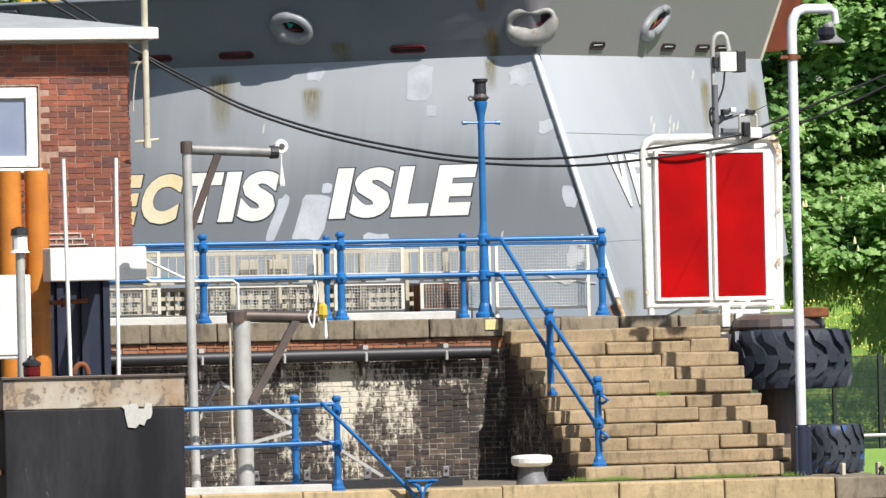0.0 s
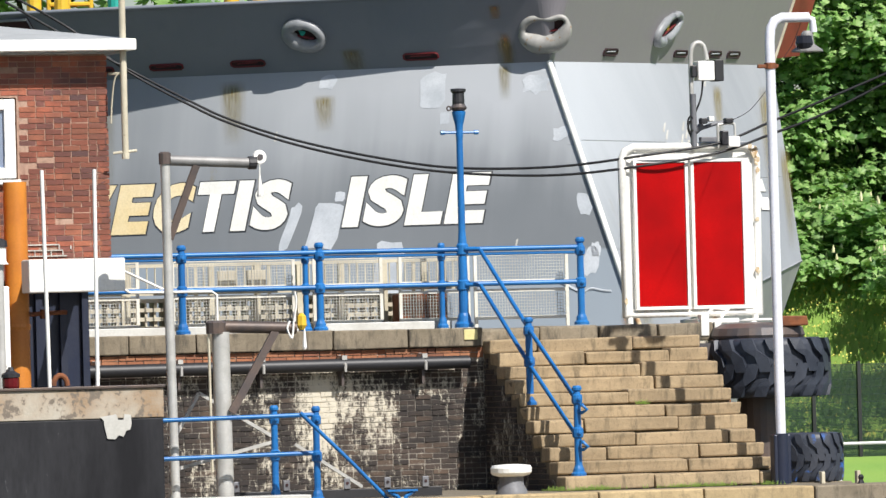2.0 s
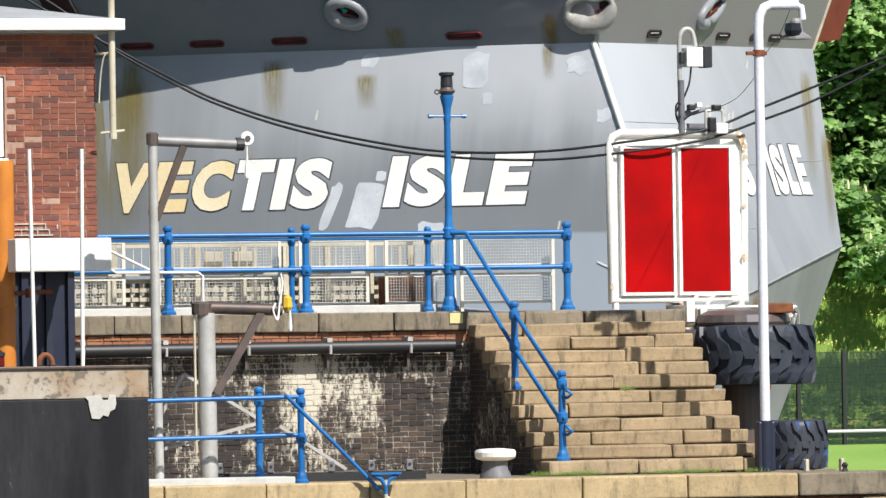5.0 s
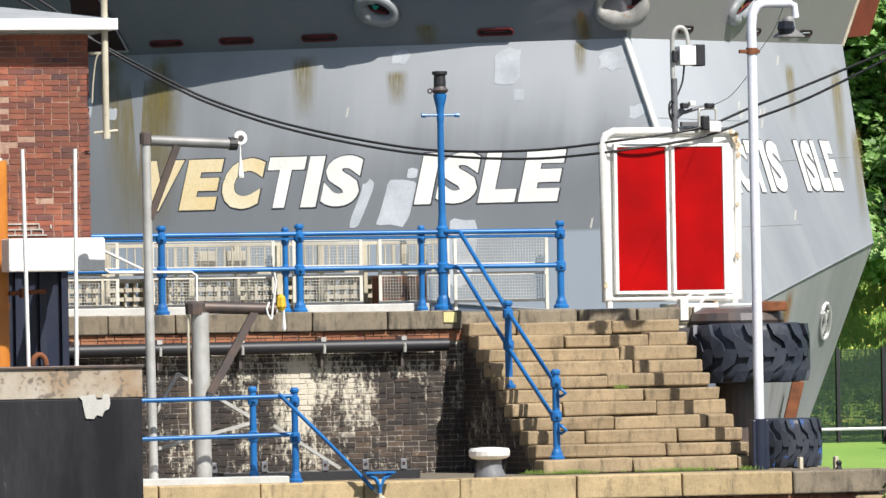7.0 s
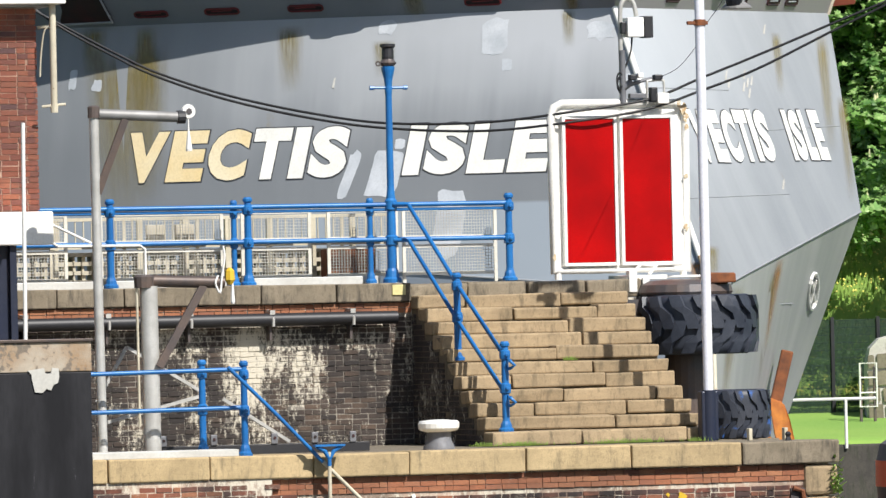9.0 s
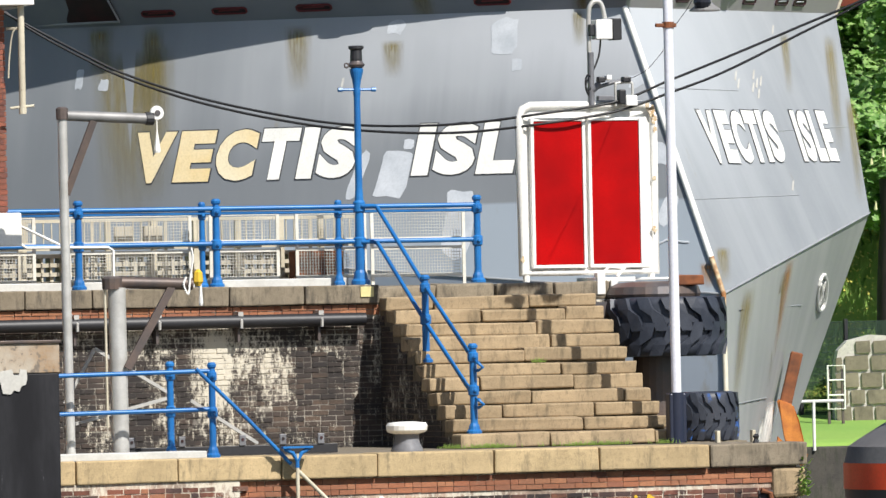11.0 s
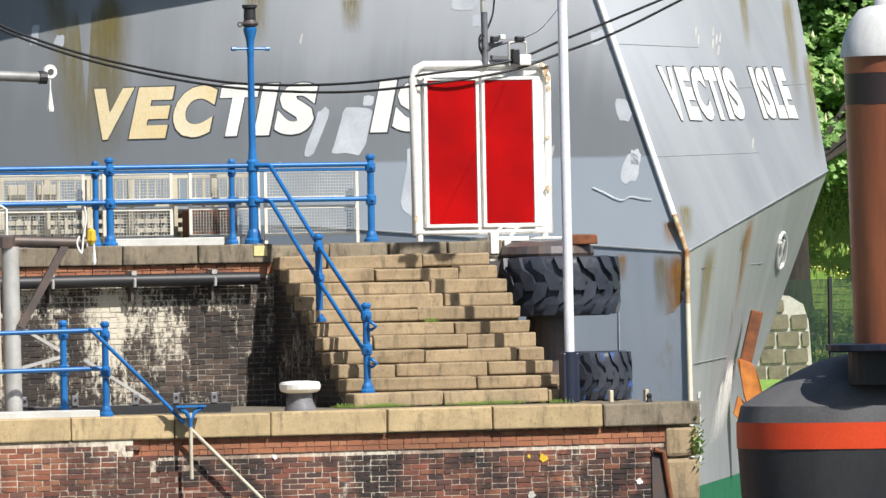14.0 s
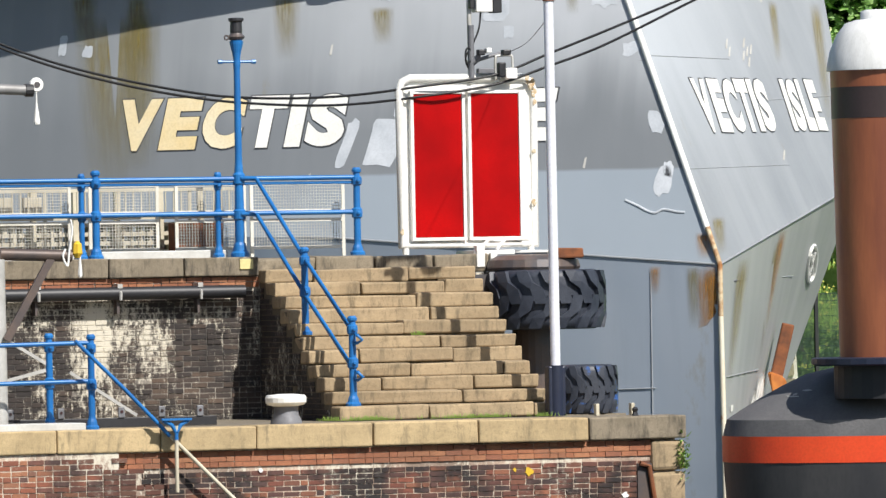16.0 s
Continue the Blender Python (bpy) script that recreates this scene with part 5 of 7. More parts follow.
def dolphin_block():
    d = thing("steel_pontoon", "black-coated steel block with a flaking rusty top band", "steel block")
    bm = B()
    box(bm, -8.55, -7.0, -6, -6.24, -5.6, 1.15, 0.02)
    part("body", bm, M_BLOCK, d)
    bm = B()
    box(bm, -8.56, -7.01, 1.15, -6.235, -5.59, 1.52, 0.01)
    part("top_band", bm, M_BAND, d, "flaking rust and white top band")
    bm = B()
    box(bm, -8.58, -7.04, 1.52, -6.22, -5.57, 1.555, 0.006)
    part("top_plate", bm, M_BROWNSTEEL, d)
    bm = B()
    random.seed(12)
    pts = [(-7.06, 1.17), (-6.86, 1.2), (-6.84, 1.13), (-6.75, 1.13), (-6.73, 1.2), (-6.66, 1.19), (-6.65, 1.08), (-6.69, 1.01), (-6.74, 0.99), (-6.77, 0.92), (-6.83, 0.94), (-6.88, 0.89), (-6.96, 0.9), (-6.99, 0.98), (-7.0, 1.08), (-7.03, 1.12)]
    slab(bm, [(x + random.uniform(-0.02, 0.02), -7.015, z) for x, z in pts], (0, -0.006, 0), (0, 0.01, 0))
    part("bare_patch", bm, M_FLAKE, d, "bare pale patch below the band")
    # side struts with small bright lamps' brackets at the far edge
    bm = B()
    for z in (-0.4, 0.35, 1.05):
        box(bm, -8.72, -6.9, z, -8.56, -6.7, z + 0.06)
    part("rung", bm, M_RUST, d)
    ey = B()
    tube(ey, [(-7.42 + 0.09 * math.cos(a), -6.5, 1.57 + 0.13 * math.sin(a)) for a in [i * math.pi / 7 for i in range(8)]], 0.035, 8)
    tagged(part("lifting_eye", ey, M_RUST), "rusty lifting eye on the steel block", "lifting eye")
    for xa, xb in ((-7.593, -7.559), (-6.916, -6.941)):
        bm = B()
        tube(bm, [(xb, -6.5, 1.55), (xa, -6.5, 4.26)], 0.026, 8)
        tagged(part("marker_rod", bm, M_CLEANWHITE, smooth=True), "thin white marker rod on the steel block", "rod", "marker rods")
    x = -8.056
    rl = thing("navigation_lamp", "small dark red navigation lamp with a black top", "lamp")
    bm = B()
    lathe(bm, [(0.1, 1.555), (0.11, 1.58), (0.11, 1.68), (0.09, 1.7)], at=(x, -6.5, 0), n=12)
    part("lens", bm, M_REDLAMP, rl, "dark red lens")
    bm = B()
    lathe(bm, [(0.12, 1.69), (0.12, 1.73), (0.05, 1.77), (0.03, 1.82)], at=(x, -6.5, 0), n=12)
    part("hood", bm, M_BLACKPAINT, rl)


dolphin_block()

# ---- the ship ----
# ship's own space: origin at the chine on the stem, x to the line of sight's right, y away, z up
def LP(x, z, d=0.0):
    """A point of the starboard bow plate; d metres proud of it."""
    n = Vector((-0.342, -0.94, 0.3)).normalized()
    return Vector((x, -0.364 * x + 0.319 * z + 0.02 * min(0.0, x + 5.5) ** 2, z)) + n * d


def RP(x, z, d=0.0):
    """A point of the port bow plate."""
    n = Vector((0.94, -0.342, 0.4284)).normalized()
    return Vector((x, 2.748 * x + 1.253 * z, z)) + n * d


Z_K = 4.6
NL2, NR2 = Vector((-0.342, -0.94)), Vector((0.94, -0.342))


def chine_l(x):
    return -0.09 * x if x > -6 else 0.54 + 0.03 * (-6 - x)


def bulwark_line():
    """Foot points of the bulwark with the outward way at each."""
    rows = []
    for i in range(20):
        x = -15 + (15 - 1.4) * i / 19
        rows.append((LP(x, Z_K), NL2))
    for i in range(1, 12):
        t = i / 12
        a = NL2.lerp(NR2, t).normalized()
        rows.append((LP(-1.38, Z_K), a))
    for i in range(12):
        x = -1.37 + (2.75 + 1.37) * i / 11
        rows.append((RP(x, Z_K + 0.3 * i / 11), NR2))
    return rows


BW = bulwark_line()


def bw_point(i, h, d=0.0):
    """A point of the bulwark: i along its foot (may be a fraction), h metres up, d metres proud."""
    k = min(int(i), len(BW) - 2)
    t = i - k
    (p0, n0), (p1, n1) = BW[k], BW[k + 1]
    p, n = p0.lerp(p1, t), n0.lerp(n1, t).normalized()
    fl = 0.46 + 0.046 * min(max(18 - i, 0), 13) - 0.08 * min(max((i - 19) / 12, 0), 1)
    out = Vector((n.x, n.y, -fl)).normalized()
    return p + Vector((n.x * fl * h, n.y * fl * h, h)) + out * d, out


def top_h(i):
    return 1.12 + 0.7 * min(max((i - 17) / 8, 0), 1)


def ship_build():
    sh = thing("cargo_ship", "grey-hulled cargo ship's bow with white lettering, moving behind the quay", "ship")
    # upper plates
    bm = B()
    xs = [-15 + 15 * i / 24 for i in range(25)]
    rows = []
    for x in xs:
        zc = chine_l(x)
        xt = x if x < -2 else x + (-1.38) * (x + 2) / 2
        rows.append([bm.verts.new(LP(x + (xt - x) * j / 8, zc + (Z_K - zc) * j / 8)) for j in range(9)])
    for a, b in zip(rows, rows[1:]):
        for j in range(8):
            bm.faces.new((a[j], b[j], b[j + 1], a[j + 1]))
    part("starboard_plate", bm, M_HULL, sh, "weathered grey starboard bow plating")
    bm = B()
    rows = []
    for i in range(13):
        t = i / 12
        c = Vector((0, 0, 0)).lerp(RP(3.013, 1.348), t)
        k = RP(-1.38 + (2.75 + 1.38) * t, Z_K + 0.3 * t)
        rows.append([bm.verts.new(c.lerp(k, j / 8)) for j in range(9)])
    for a, b in zip(rows, rows[1:]):
        for j in range(8):
            bm.faces.new((a[j], b[j], b[j + 1], a[j + 1]))
    part("port_plate", bm, M_HULLPORT, sh, "grey port bow plating, its sunlight painted in")
    # lower hull, starboard and port, down to the keel; a green band at the waterline
    levels = [1.0, 0.85, 0.7, 0.55, 0.4]

    def lower(name, edge, foot, zgreen, mid=None):
        for nm, mt, z_hi, z_lo in ((name, M_HULLLOWPORT if mid else M_HULLLOW, None, zgreen), ("boot_topping", M_GREENBOOT, zgreen, -5.8)):
            bm = B()
            rows = []
            for q, (c, f) in enumerate(zip(edge, foot)):
                za, zb = (c.z if z_hi is None else z_hi), z_lo
                col = []
                steps = [za + (zb - za) * j / 5 for j in range(6)]
                if mid and z_hi is None:
                    steps = [za, (za - 2.2) / 2, -2.2, -2.6, -3.0, zb]
                for z in steps:
                    if mid and z >= -2.2:
                        t = (c.z - z) / (c.z + 2.2)
                        col.append(bm.verts.new(c.lerp(mid[q], t)))
                    elif mid:
                        col.append(bm.verts.new(mid[q].lerp(f, (-2.2 - z) / (-2.2 - f.z))))
                    else:
                        col.append(bm.verts.new(c.lerp(f, (c.z - z) / (c.z - f.z))))
                rows.append(col)
            for a, b in zip(rows, rows[1:]):
                for j in range(5):
                    bm.faces.new((a[j], b[j], b[j + 1], a[j + 1]))
            part(nm, bm, mt, sh, "green antifouling band" if mt is M_GREENBOOT else "blue-grey lower hull plating", smooth=True)

    el = [LP(x, chine_l(x)) for x in xs]
    fl = [Vector((p.x * 0.97, p.y + 0.2 + 0.16 * -p.x * 0.9, -5.8)) for p in el]
    fl[-1] = Vector((0, 0, -5.8))
    lower("starboard_lower_plate", el, fl, -3.68)
    er = [Vector((0, 0, 0)).lerp(RP(3.013, 1.348), i / 12) for i in range(13)]
    fr = [Vector((1.6 * i / 12, 9.97 * i / 12, -5.8)) for i in range(13)]
    mr = [Vector((1.65 * i / 12, 9.97 * i / 12, -2.2)) for i in range(13)]
    fr[0] = Vector((0.02, 0.0, -5.8))
    lower("port_lower_plate", er, fr, -3.68, mr)
    # closing plates away from the camera
    bm = B()
    pr = [RP(2.75, Z_K + 0.3), RP(3.013, 1.348), Vector((1.65, 9.97, -2.2)), Vector((1.6, 9.97, -5.8))]
    back = [Vector((p.x - 6, 14.2, p.z)) for p in pr]
    aft = [Vector((-15, 14.2, p.z)) for p in pr]
    lf = [LP(-15, Z_K), el[0], el[0].lerp(fl[0], 0.5), fl[0]]
    cols = [[bm.verts.new(p) for p in c] for c in (pr, back, aft, lf)]
    for a, b in zip(cols, cols[1:]):
        for j in range(3):
            bm.faces.new((a[j], b[j], b[j + 1], a[j + 1]))
    part("far_side_plate", bm, M_HULLLOW, sh)
    bm = B()
    vs = [bm.verts.new(p + Vector((0, 0.05, -0.03))) for p in [r[0] for r in BW[::3]] + [Vector((-3.3, 14.1, Z_K)), Vector((-15, 14.1, Z_K))]]
    bm.faces.new(vs)
    part("foredeck", bm, M_REDOXIDE, sh, "red-oxide foredeck")
    # bulwark with thickness
    bm = B()
    cols = []
    for i in range(len(BW)):
        h = top_h(i)
        o = [bw_point(i, h * j / 4, 0.0)[0] for j in range(5)]
        inn = [bw_point(i, h * j / 4, -0.06)[0] for j in range(4, -1, -1)]
        cols.append([bm.verts.new(p) for p in o + inn])
    k = len(cols[0])
    for a, b in zip(cols, cols[1:]):
        for j in range(k):
            bm.faces.new((a[j], b[j], b[(j + 1) % k], a[(j + 1) % k]))
    bm.faces.new(cols[0])
    bm.faces.new(cols[-1][::-1])
    part("bulwark", bm, M_BULWARK, sh, "outward-flaring grey bulwark, its shade painted in", smooth=False)
    bm = B()
    tube(bm, [bw_point(i, top_h(i) + 0.01)[0] for i in range(len(BW))], 0.035, 8)
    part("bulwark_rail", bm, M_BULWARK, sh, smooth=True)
    # end of the bulwark at the port side: pale rim, red-oxide inside
    e = len(BW) - 1
    a, b = bw_point(e, 0.0)[0], bw_point(e, top_h(e))[0]
    bm = B()
    tube(bm, [a + Vector((0, 0, -0.02)), b], 0.035, 8)
    part("bulwark_end", bm, M_CREAM, sh, "pale rim of the bulwark's end")
    bm = B()
    q = [a + Vector((0.03, 0.1, 0.12)), b + Vector((0.03, 0.1, 0.0)), b + Vector((0.42, 0.9, 0.12)), a + Vector((0.55, 1.1, 0.2))]
    slab(bm, q, (0, 0, 0), (-0.02, 0.06, 0))
    part("inner_bulwark", bm, M_REDOXIDE, sh, "red-oxide inside of the bulwark")
    # stem bar: white above the chine, cream and rusty below
    bm = B()
    tube(bm, [LP(-0.3 * z, z) + Vector((0.0, -0.02, 0)) for z in (0.55, 2.0, 3.4, Z_K)], 0.05, 8)
    part("stem_bar", bm, M_CLEANWHITE, sh, "white-painted stem bar", smooth=True)
    bm = B()
    tube(bm, [(-0.17, 0.15, 0.58), (0, -0.02, 0.0), (0.0, -0.03, -0.5), (0.0, -0.03, -0.8)], 0.042, 8)
    part("stem_knee", bm, M_KNEE, sh, "rusted knee of the stem", smooth=True)
    bm = B()
    tube(bm, [(0.0, -0.03, -0.8), (0.02, -0.03, -3.0), (0.03, -0.03, -5.8)], 0.042, 8)
    part("lower_stem_bar", bm, M_STEMRUST, sh, "cream-painted lower stem bar", smooth=True)
    # rub edge along the port chine
    bm = B()
    tube(bm, [RP(0.02, 0.01, 0.005), RP(1.5, 0.67, 0.005), RP(3.0, 1.34, 0.005)], 0.022, 6)
    part("chine_edge", bm, M_SEAM, sh, "pale chine edge")
    bm = B()
    tube(bm, [LP(x, chine_l(x), 0.005) for x in (-0.03, -2, -4, -6, -9, -15)], 0.018, 6)
    part("chine_edge", bm, M_SEAM, sh)
    # weld seams
    for f, pts in ((LP, [(-12, 3.25), (-1.0, 3.22)]), (LP, [(-14, 1.55), (-0.5, 1.5)]), (RP, [(-0.9, 3.3), (0.6, 3.35)]), (RP, [(1.3, 2.7), (2.75, 2.85)]), (RP, [(-0.4, 1.5), (1.6, 1.62)])):
        bm = B()
        tube(bm, [f(x, z, 0.0) for x, z in pts], 0.009, 6)
        part("weld_seam", bm, M_SEAM, sh)
    for pts in ([(-2.9, 1.1, -1.95), (-1.0, 0.42, -1.9)], [(-1.05, 0.44, -0.1), (-1.05, 0.45, -2.6)], [(-1.05, 0.45, -2.6), (-0.06, 0.06, -2.62)]):
        bm = B()
        tube(bm, [Vector((x, low_l(x, z) - 0.005, z)) for x, y, z in pts], 0.009, 6)
        part("weld_seam", bm, M_SEAM, sh)
    for pts in ([(0.12, -1.75), (0.9, -1.7)], [(0.3, -0.25), (1.6, -0.2)]):
        bm = B()
        tube(bm, [low_r(x, z, 0.004) for x, z in pts], 0.009, 6)
        part("weld_seam", bm, M_SEAM, sh)
    return sh


def low_l(x, z):
    """Depth of the starboard lower plate at x and z."""
    c = LP(x, chine_l(x))
    f = Vector((c.x * 0.97, c.y + 0.2 - 0.144 * c.x, -5.8))
    t = (c.z - z) / (c.z + 5.8)
    return c.y + (f.y - c.y) * t


def low_r(x, z, d=0.0):
    """A point of the port lower plate seen at x on height z."""
    lo, hi = 0.0, 1.0
    for _ in range(30):
        m = (lo + hi) / 2
        c, h, f = RP(3.013, 1.348) * m, Vector((1.65 * m, 9.97 * m, -2.2)), Vector((1.6 * m, 9.97 * m, -5.8))
        p = c.lerp(h, (c.z - z) / (c.z + 2.2)) if z > -2.2 else h.lerp(f, (-2.2 - z) / 3.6)
        lo, hi = (m, hi) if p.x < x else (lo, m)
    return p + Vector((0.9, -0.35, -0.2)).normalized() * d


SHIP = ship_build()


def letter(ch, place, u, w, z0, h, shear, material, grow=0.058, edge=0.02, lift=0.012):
    """One painted letter on a bow plate: w wide and h high with its foot at u."""
    cu = bpy.data.curves.new("letter", "FONT")
    cu.body = ch
    cu.offset = grow
    cu.resolution_u = 4
    ob = bpy.data.objects.new("letter", cu)
    scene.collection.objects.link(ob)
    me = bpy.data.meshes.new_from_object(ob.evaluated_get(bpy.context.evaluated_depsgraph_get()))
    bpy.data.objects.remove(ob)
    co = [v.co.copy() for v in me.vertices]
    x0, x1 = min(c.x for c in co), max(c.x for c in co)
    y0, y1 = min(c.y for c in co), max(c.y for c in co)
    for v in me.vertices:
        b = (v.co.y - y0) / (y1 - y0)
        v.co = place(u + w * (v.co.x - x0) / (x1 - x0) + shear * b * h, z0 + h * b, lift)
    me.materials.clear()
    me.materials.append(material)
    lt = new("letter", me)
    lt.parent = SHIP
    if edge:
        k = edge * w / (w + 0.001)
        sx = edge * (0.4 if place is RP else 1.0)
        ed = letter(ch, place, u - sx, w + 2 * sx, z0 - edge, h + 2 * edge, shear, M_LETTEREDGE, grow + 0.01, 0, 0.006)
        ed.name, ed["label"], ed.parent = "letter_edge", "dark painted edge of the letter", lt
        return lt
    lt["label"] = ("yellowed " if material is M_LETTERYELLOW else "white ") + "painted letter " + ch
    return lt


def lettering():
    adv = {"V": 0.74, "E": 0.66, "C": 0.72, "T": 0.68, "I": 0.28, "S": 0.68, "L": 0.62}
    for word, ua, ub in (("VECTIS", -9.41, -5.78), ("ISLE", -4.84, -2.54)):
        gap = 0.055
        tot = sum(adv[c] for c in word)
        k = (ub - ua - gap * (len(word) - 1)) / tot
        u = ua
        for i, c in enumerate(word):
            letter(c, LP, u, adv[c] * k, 1.99, 0.83, 0.2 if c == "V" else 0.22, M_LETTERYELLOW if word == "VECTIS" and i < 3 else M_LETTER)
            u += adv[c] * k + gap
    # on the port plate the name runs aft, away from the stem
    for word, ua, ub in (("VECTIS", 0.02, 1.44), ("ISLE", 1.78, 2.5)):
        gap = 0.02
        tot = sum(adv[c] for c in word)
        k = (ub - ua - gap * (len(word) - 1)) / tot
        u = ua
        for c in word:
            letter(c, RP, u, adv[c] * k, 2.1 + 0.055 * u, 0.87, -0.26 if c != "V" else -0.3, M_LETTER)
            u += adv[c] * k + gap


lettering()


def quad_on(f, corners, d, name, material, label=""):
    bm = B()
    vs = [bm.verts.new(f(x, z, d)) for x, z in corners]
    fc = bm.faces.new(vs)
    uv = bm.loops.layers.uv.new()
    if len(vs) == 4:
        for l, c in zip(fc.loops, ((0, 1), (1, 1), (1, 0), (0, 0))):
            l[uv].uv = c
    part(name, bm, material, SHIP, label)


def ship_details():
    random.seed(8)
    # oval mooring chocks in the bulwark
    # (place, height, half-length, half-height, tilt, lip thin and thick, sag of the upper lip)
    for i, h, a, b, tilt, r0, r1, sag, mt in ((13.65, 0.6, 0.29, 0.2, -22, 0.085, 0.12, 0.0, M_CHOCKGREY), (19.8, 0.5, 0.38, 0.25, 4, 0.045, 0.165, 0.3, M_CHOCK), (35.97, 0.6, 0.52, 0.2, 18, 0.06, 0.085, 0.0, M_CHOCKGREY)):
        c, n = bw_point(i, h, 0.03 if sag == 0 else -0.04)
        t = (bw_point(i + 0.3, h)[0] - bw_point(i - 0.3, h)[0]).normalized()
        u = n.cross(t).normalized()
        u = u if u.z > 0 else -u
        t, u = t * math.cos(radians(tilt)) + u * math.sin(radians(tilt)), u * math.cos(radians(tilt)) - t * math.sin(radians(tilt))
        pts, rad, inner = [], [], []
        for j in range(32):
            cs, sn = math.cos(2 * math.pi * j / 32), math.sin(2 * math.pi * j / 32)
            up = b * sn
            if sn > 0:
                up *= 1 - sag * math.exp(-((cs - 0.25) / 0.55) ** 2)
            up += sag * 0.5 * max(cs - 0.45, 0)
            pts.append(c + t * a * cs + u * up)
            rad.append(r0 + (r1 - r0) * max(-sn, 0) ** 0.8 + (0.02 if cs < -0.3 else 0))
            inner.append(c - n * 0.02 + t * a * 0.97 * cs + u * up * 0.97)
        bm = B()
        horn(bm, pts, rad)
        ck = part("mooring_chock", bm, mt, SHIP, "oval mooring chock with a thick worn lip", smooth=True)
        bm = B()
        slab(bm, inner, n * 0.0, n * -0.03)
        part("opening", bm, M_DARK, ck, "dark chock opening")
        bm = B()
        slab(bm, [c - t * 0.06 + t * (0.13 * p) + u * (0.06 * q - 0.03 * (sag > 0)) + n * 0.002 for p, q in ((-0.5, 1), (0.5, 1.1), (0.2, -1))], n * 0.006, n * -0.004)
        part("deck_glint", bm, M_TEAL if i < 19 else M_YELLOW, ck, "bright deck gear seen through the chock")
        bm = B()
        tube(bm, [c - t * a * 0.5 - u * 0.06 + n * 0.004, c + t * a * 0.55 - u * 0.02 + n * 0.004], 0.022, 6)
        part("deck_edge", bm, M_MAROON, ck, "maroon deck edge seen through the chock")
    # freeing ports along its foot
    for i, w in ((8.62, 0.60), (10.25, 0.60), (12.16, 0.60), (16.15, 0.60), (33.62, 0.70), (37.03, 0.70), (38.77, 0.70), (39.75, 0.70)):
        c, n = bw_point(i, 0.17, 0.0)
        t = (bw_point(i + 0.3, 0.17)[0] - bw_point(i - 0.3, 0.17)[0]).normalized()
        u = n.cross(t).normalized()
        u = u if u.z > 0 else -u
        bm = B()
        ring = [c + t * (w / 2 - 0.04) * sx + u * 0.055 * sz + t * 0.04 * cx * 1 for sx, sz, cx in ((-1, 1, 0), (1, 1, 0), (1, 0.5, 1), (1, -0.5, 1), (1, -1, 0), (-1, -1, 0), (-1, -0.5, -1), (-1, 0.5, -1))]
        slab(bm, ring, n * 0.012, n * -0.02)
        fp = part("freeing_port", bm, M_DARK, SHIP, "dark slot of a freeing port")
        bm = B()
        tube(bm, [p + n * 0.012 for p in ring], 0.017, 6, True)
        part("rim", bm, M_MAROON if i < 30 else M_DARK, fp)
        bm = B()
        tube(bm, [c - t * w * 0.3 + n * 0.016 + u * 0.012, c + t * w * 0.3 + n * 0.016 + u * 0.02], 0.012, 6)
        part("bar", bm, M_MAROON if i < 30 else M_HULL, fp)
    # rust below the chock by the stem
    for i, h1, h0, w, mt in ((18.12, 0.5, 0.0, 0.26, M_STREAK), (18.0, 0.95, 0.72, 0.3, M_STREAK), (18.1, 0.4, 0.0, 0.5, M_STREAKDIM), (20.5, 0.3, 0.0, 0.5, M_STREAKDIM), (14.6, 0.35, 0.0, 0.6, M_STREAKDIM)):
        bm = B()
        vs = [bm.verts.new(bw_point(a, b, 0.008)[0]) for a, b in ((i - w / 2, h1), (i + w / 2, h1), (i + w / 2, h0), (i - w / 2, h0))]
        fc = bm.faces.new(vs)
        uv = bm.loops.layers.uv.new()
        for l, c in zip(fc.loops, ((0, 1), (1, 1), (1, 0.25), (0, 0.25))):
            l[uv].uv = c
        part("rust_run", bm, mt, SHIP, "rust run down the bulwark")
    # opening in the bulwark farther aft, with a pale lower rim
    bm = B()
    io = 7.70
    ring = [bw_point(0.2, 0.1, 0.0)[0], bw_point(io, 0.1, 0.0)[0], bw_point(io - 0.25, 1.06, 0.0)[0], bw_point(0.2, 1.06, 0.0)[0]]
    on = bw_point(2, 0.5)[1]
    slab(bm, ring, on * 0.05, on * -0.02)
    op = part("bulwark_opening", bm, M_DARK, SHIP, "dark opening in the bulwark")
    bm = B()
    tube(bm, [p + on * 0.05 for p in ring], 0.025, 6, True)
    part("rim", bm, M_SEAM, op, "pale rim of the opening")
    bm = B()
    for k in range(3):
        a, b = bw_point(1.2 + 1.4 * k, 0.2, 0.06)[0], bw_point(1.8 + 1.4 * k, 0.8, 0.06)[0]
        tube(bm, [a, b], 0.05, 6)
    part("stay", bm, M_MAROON, op, "maroon bulwark stays")
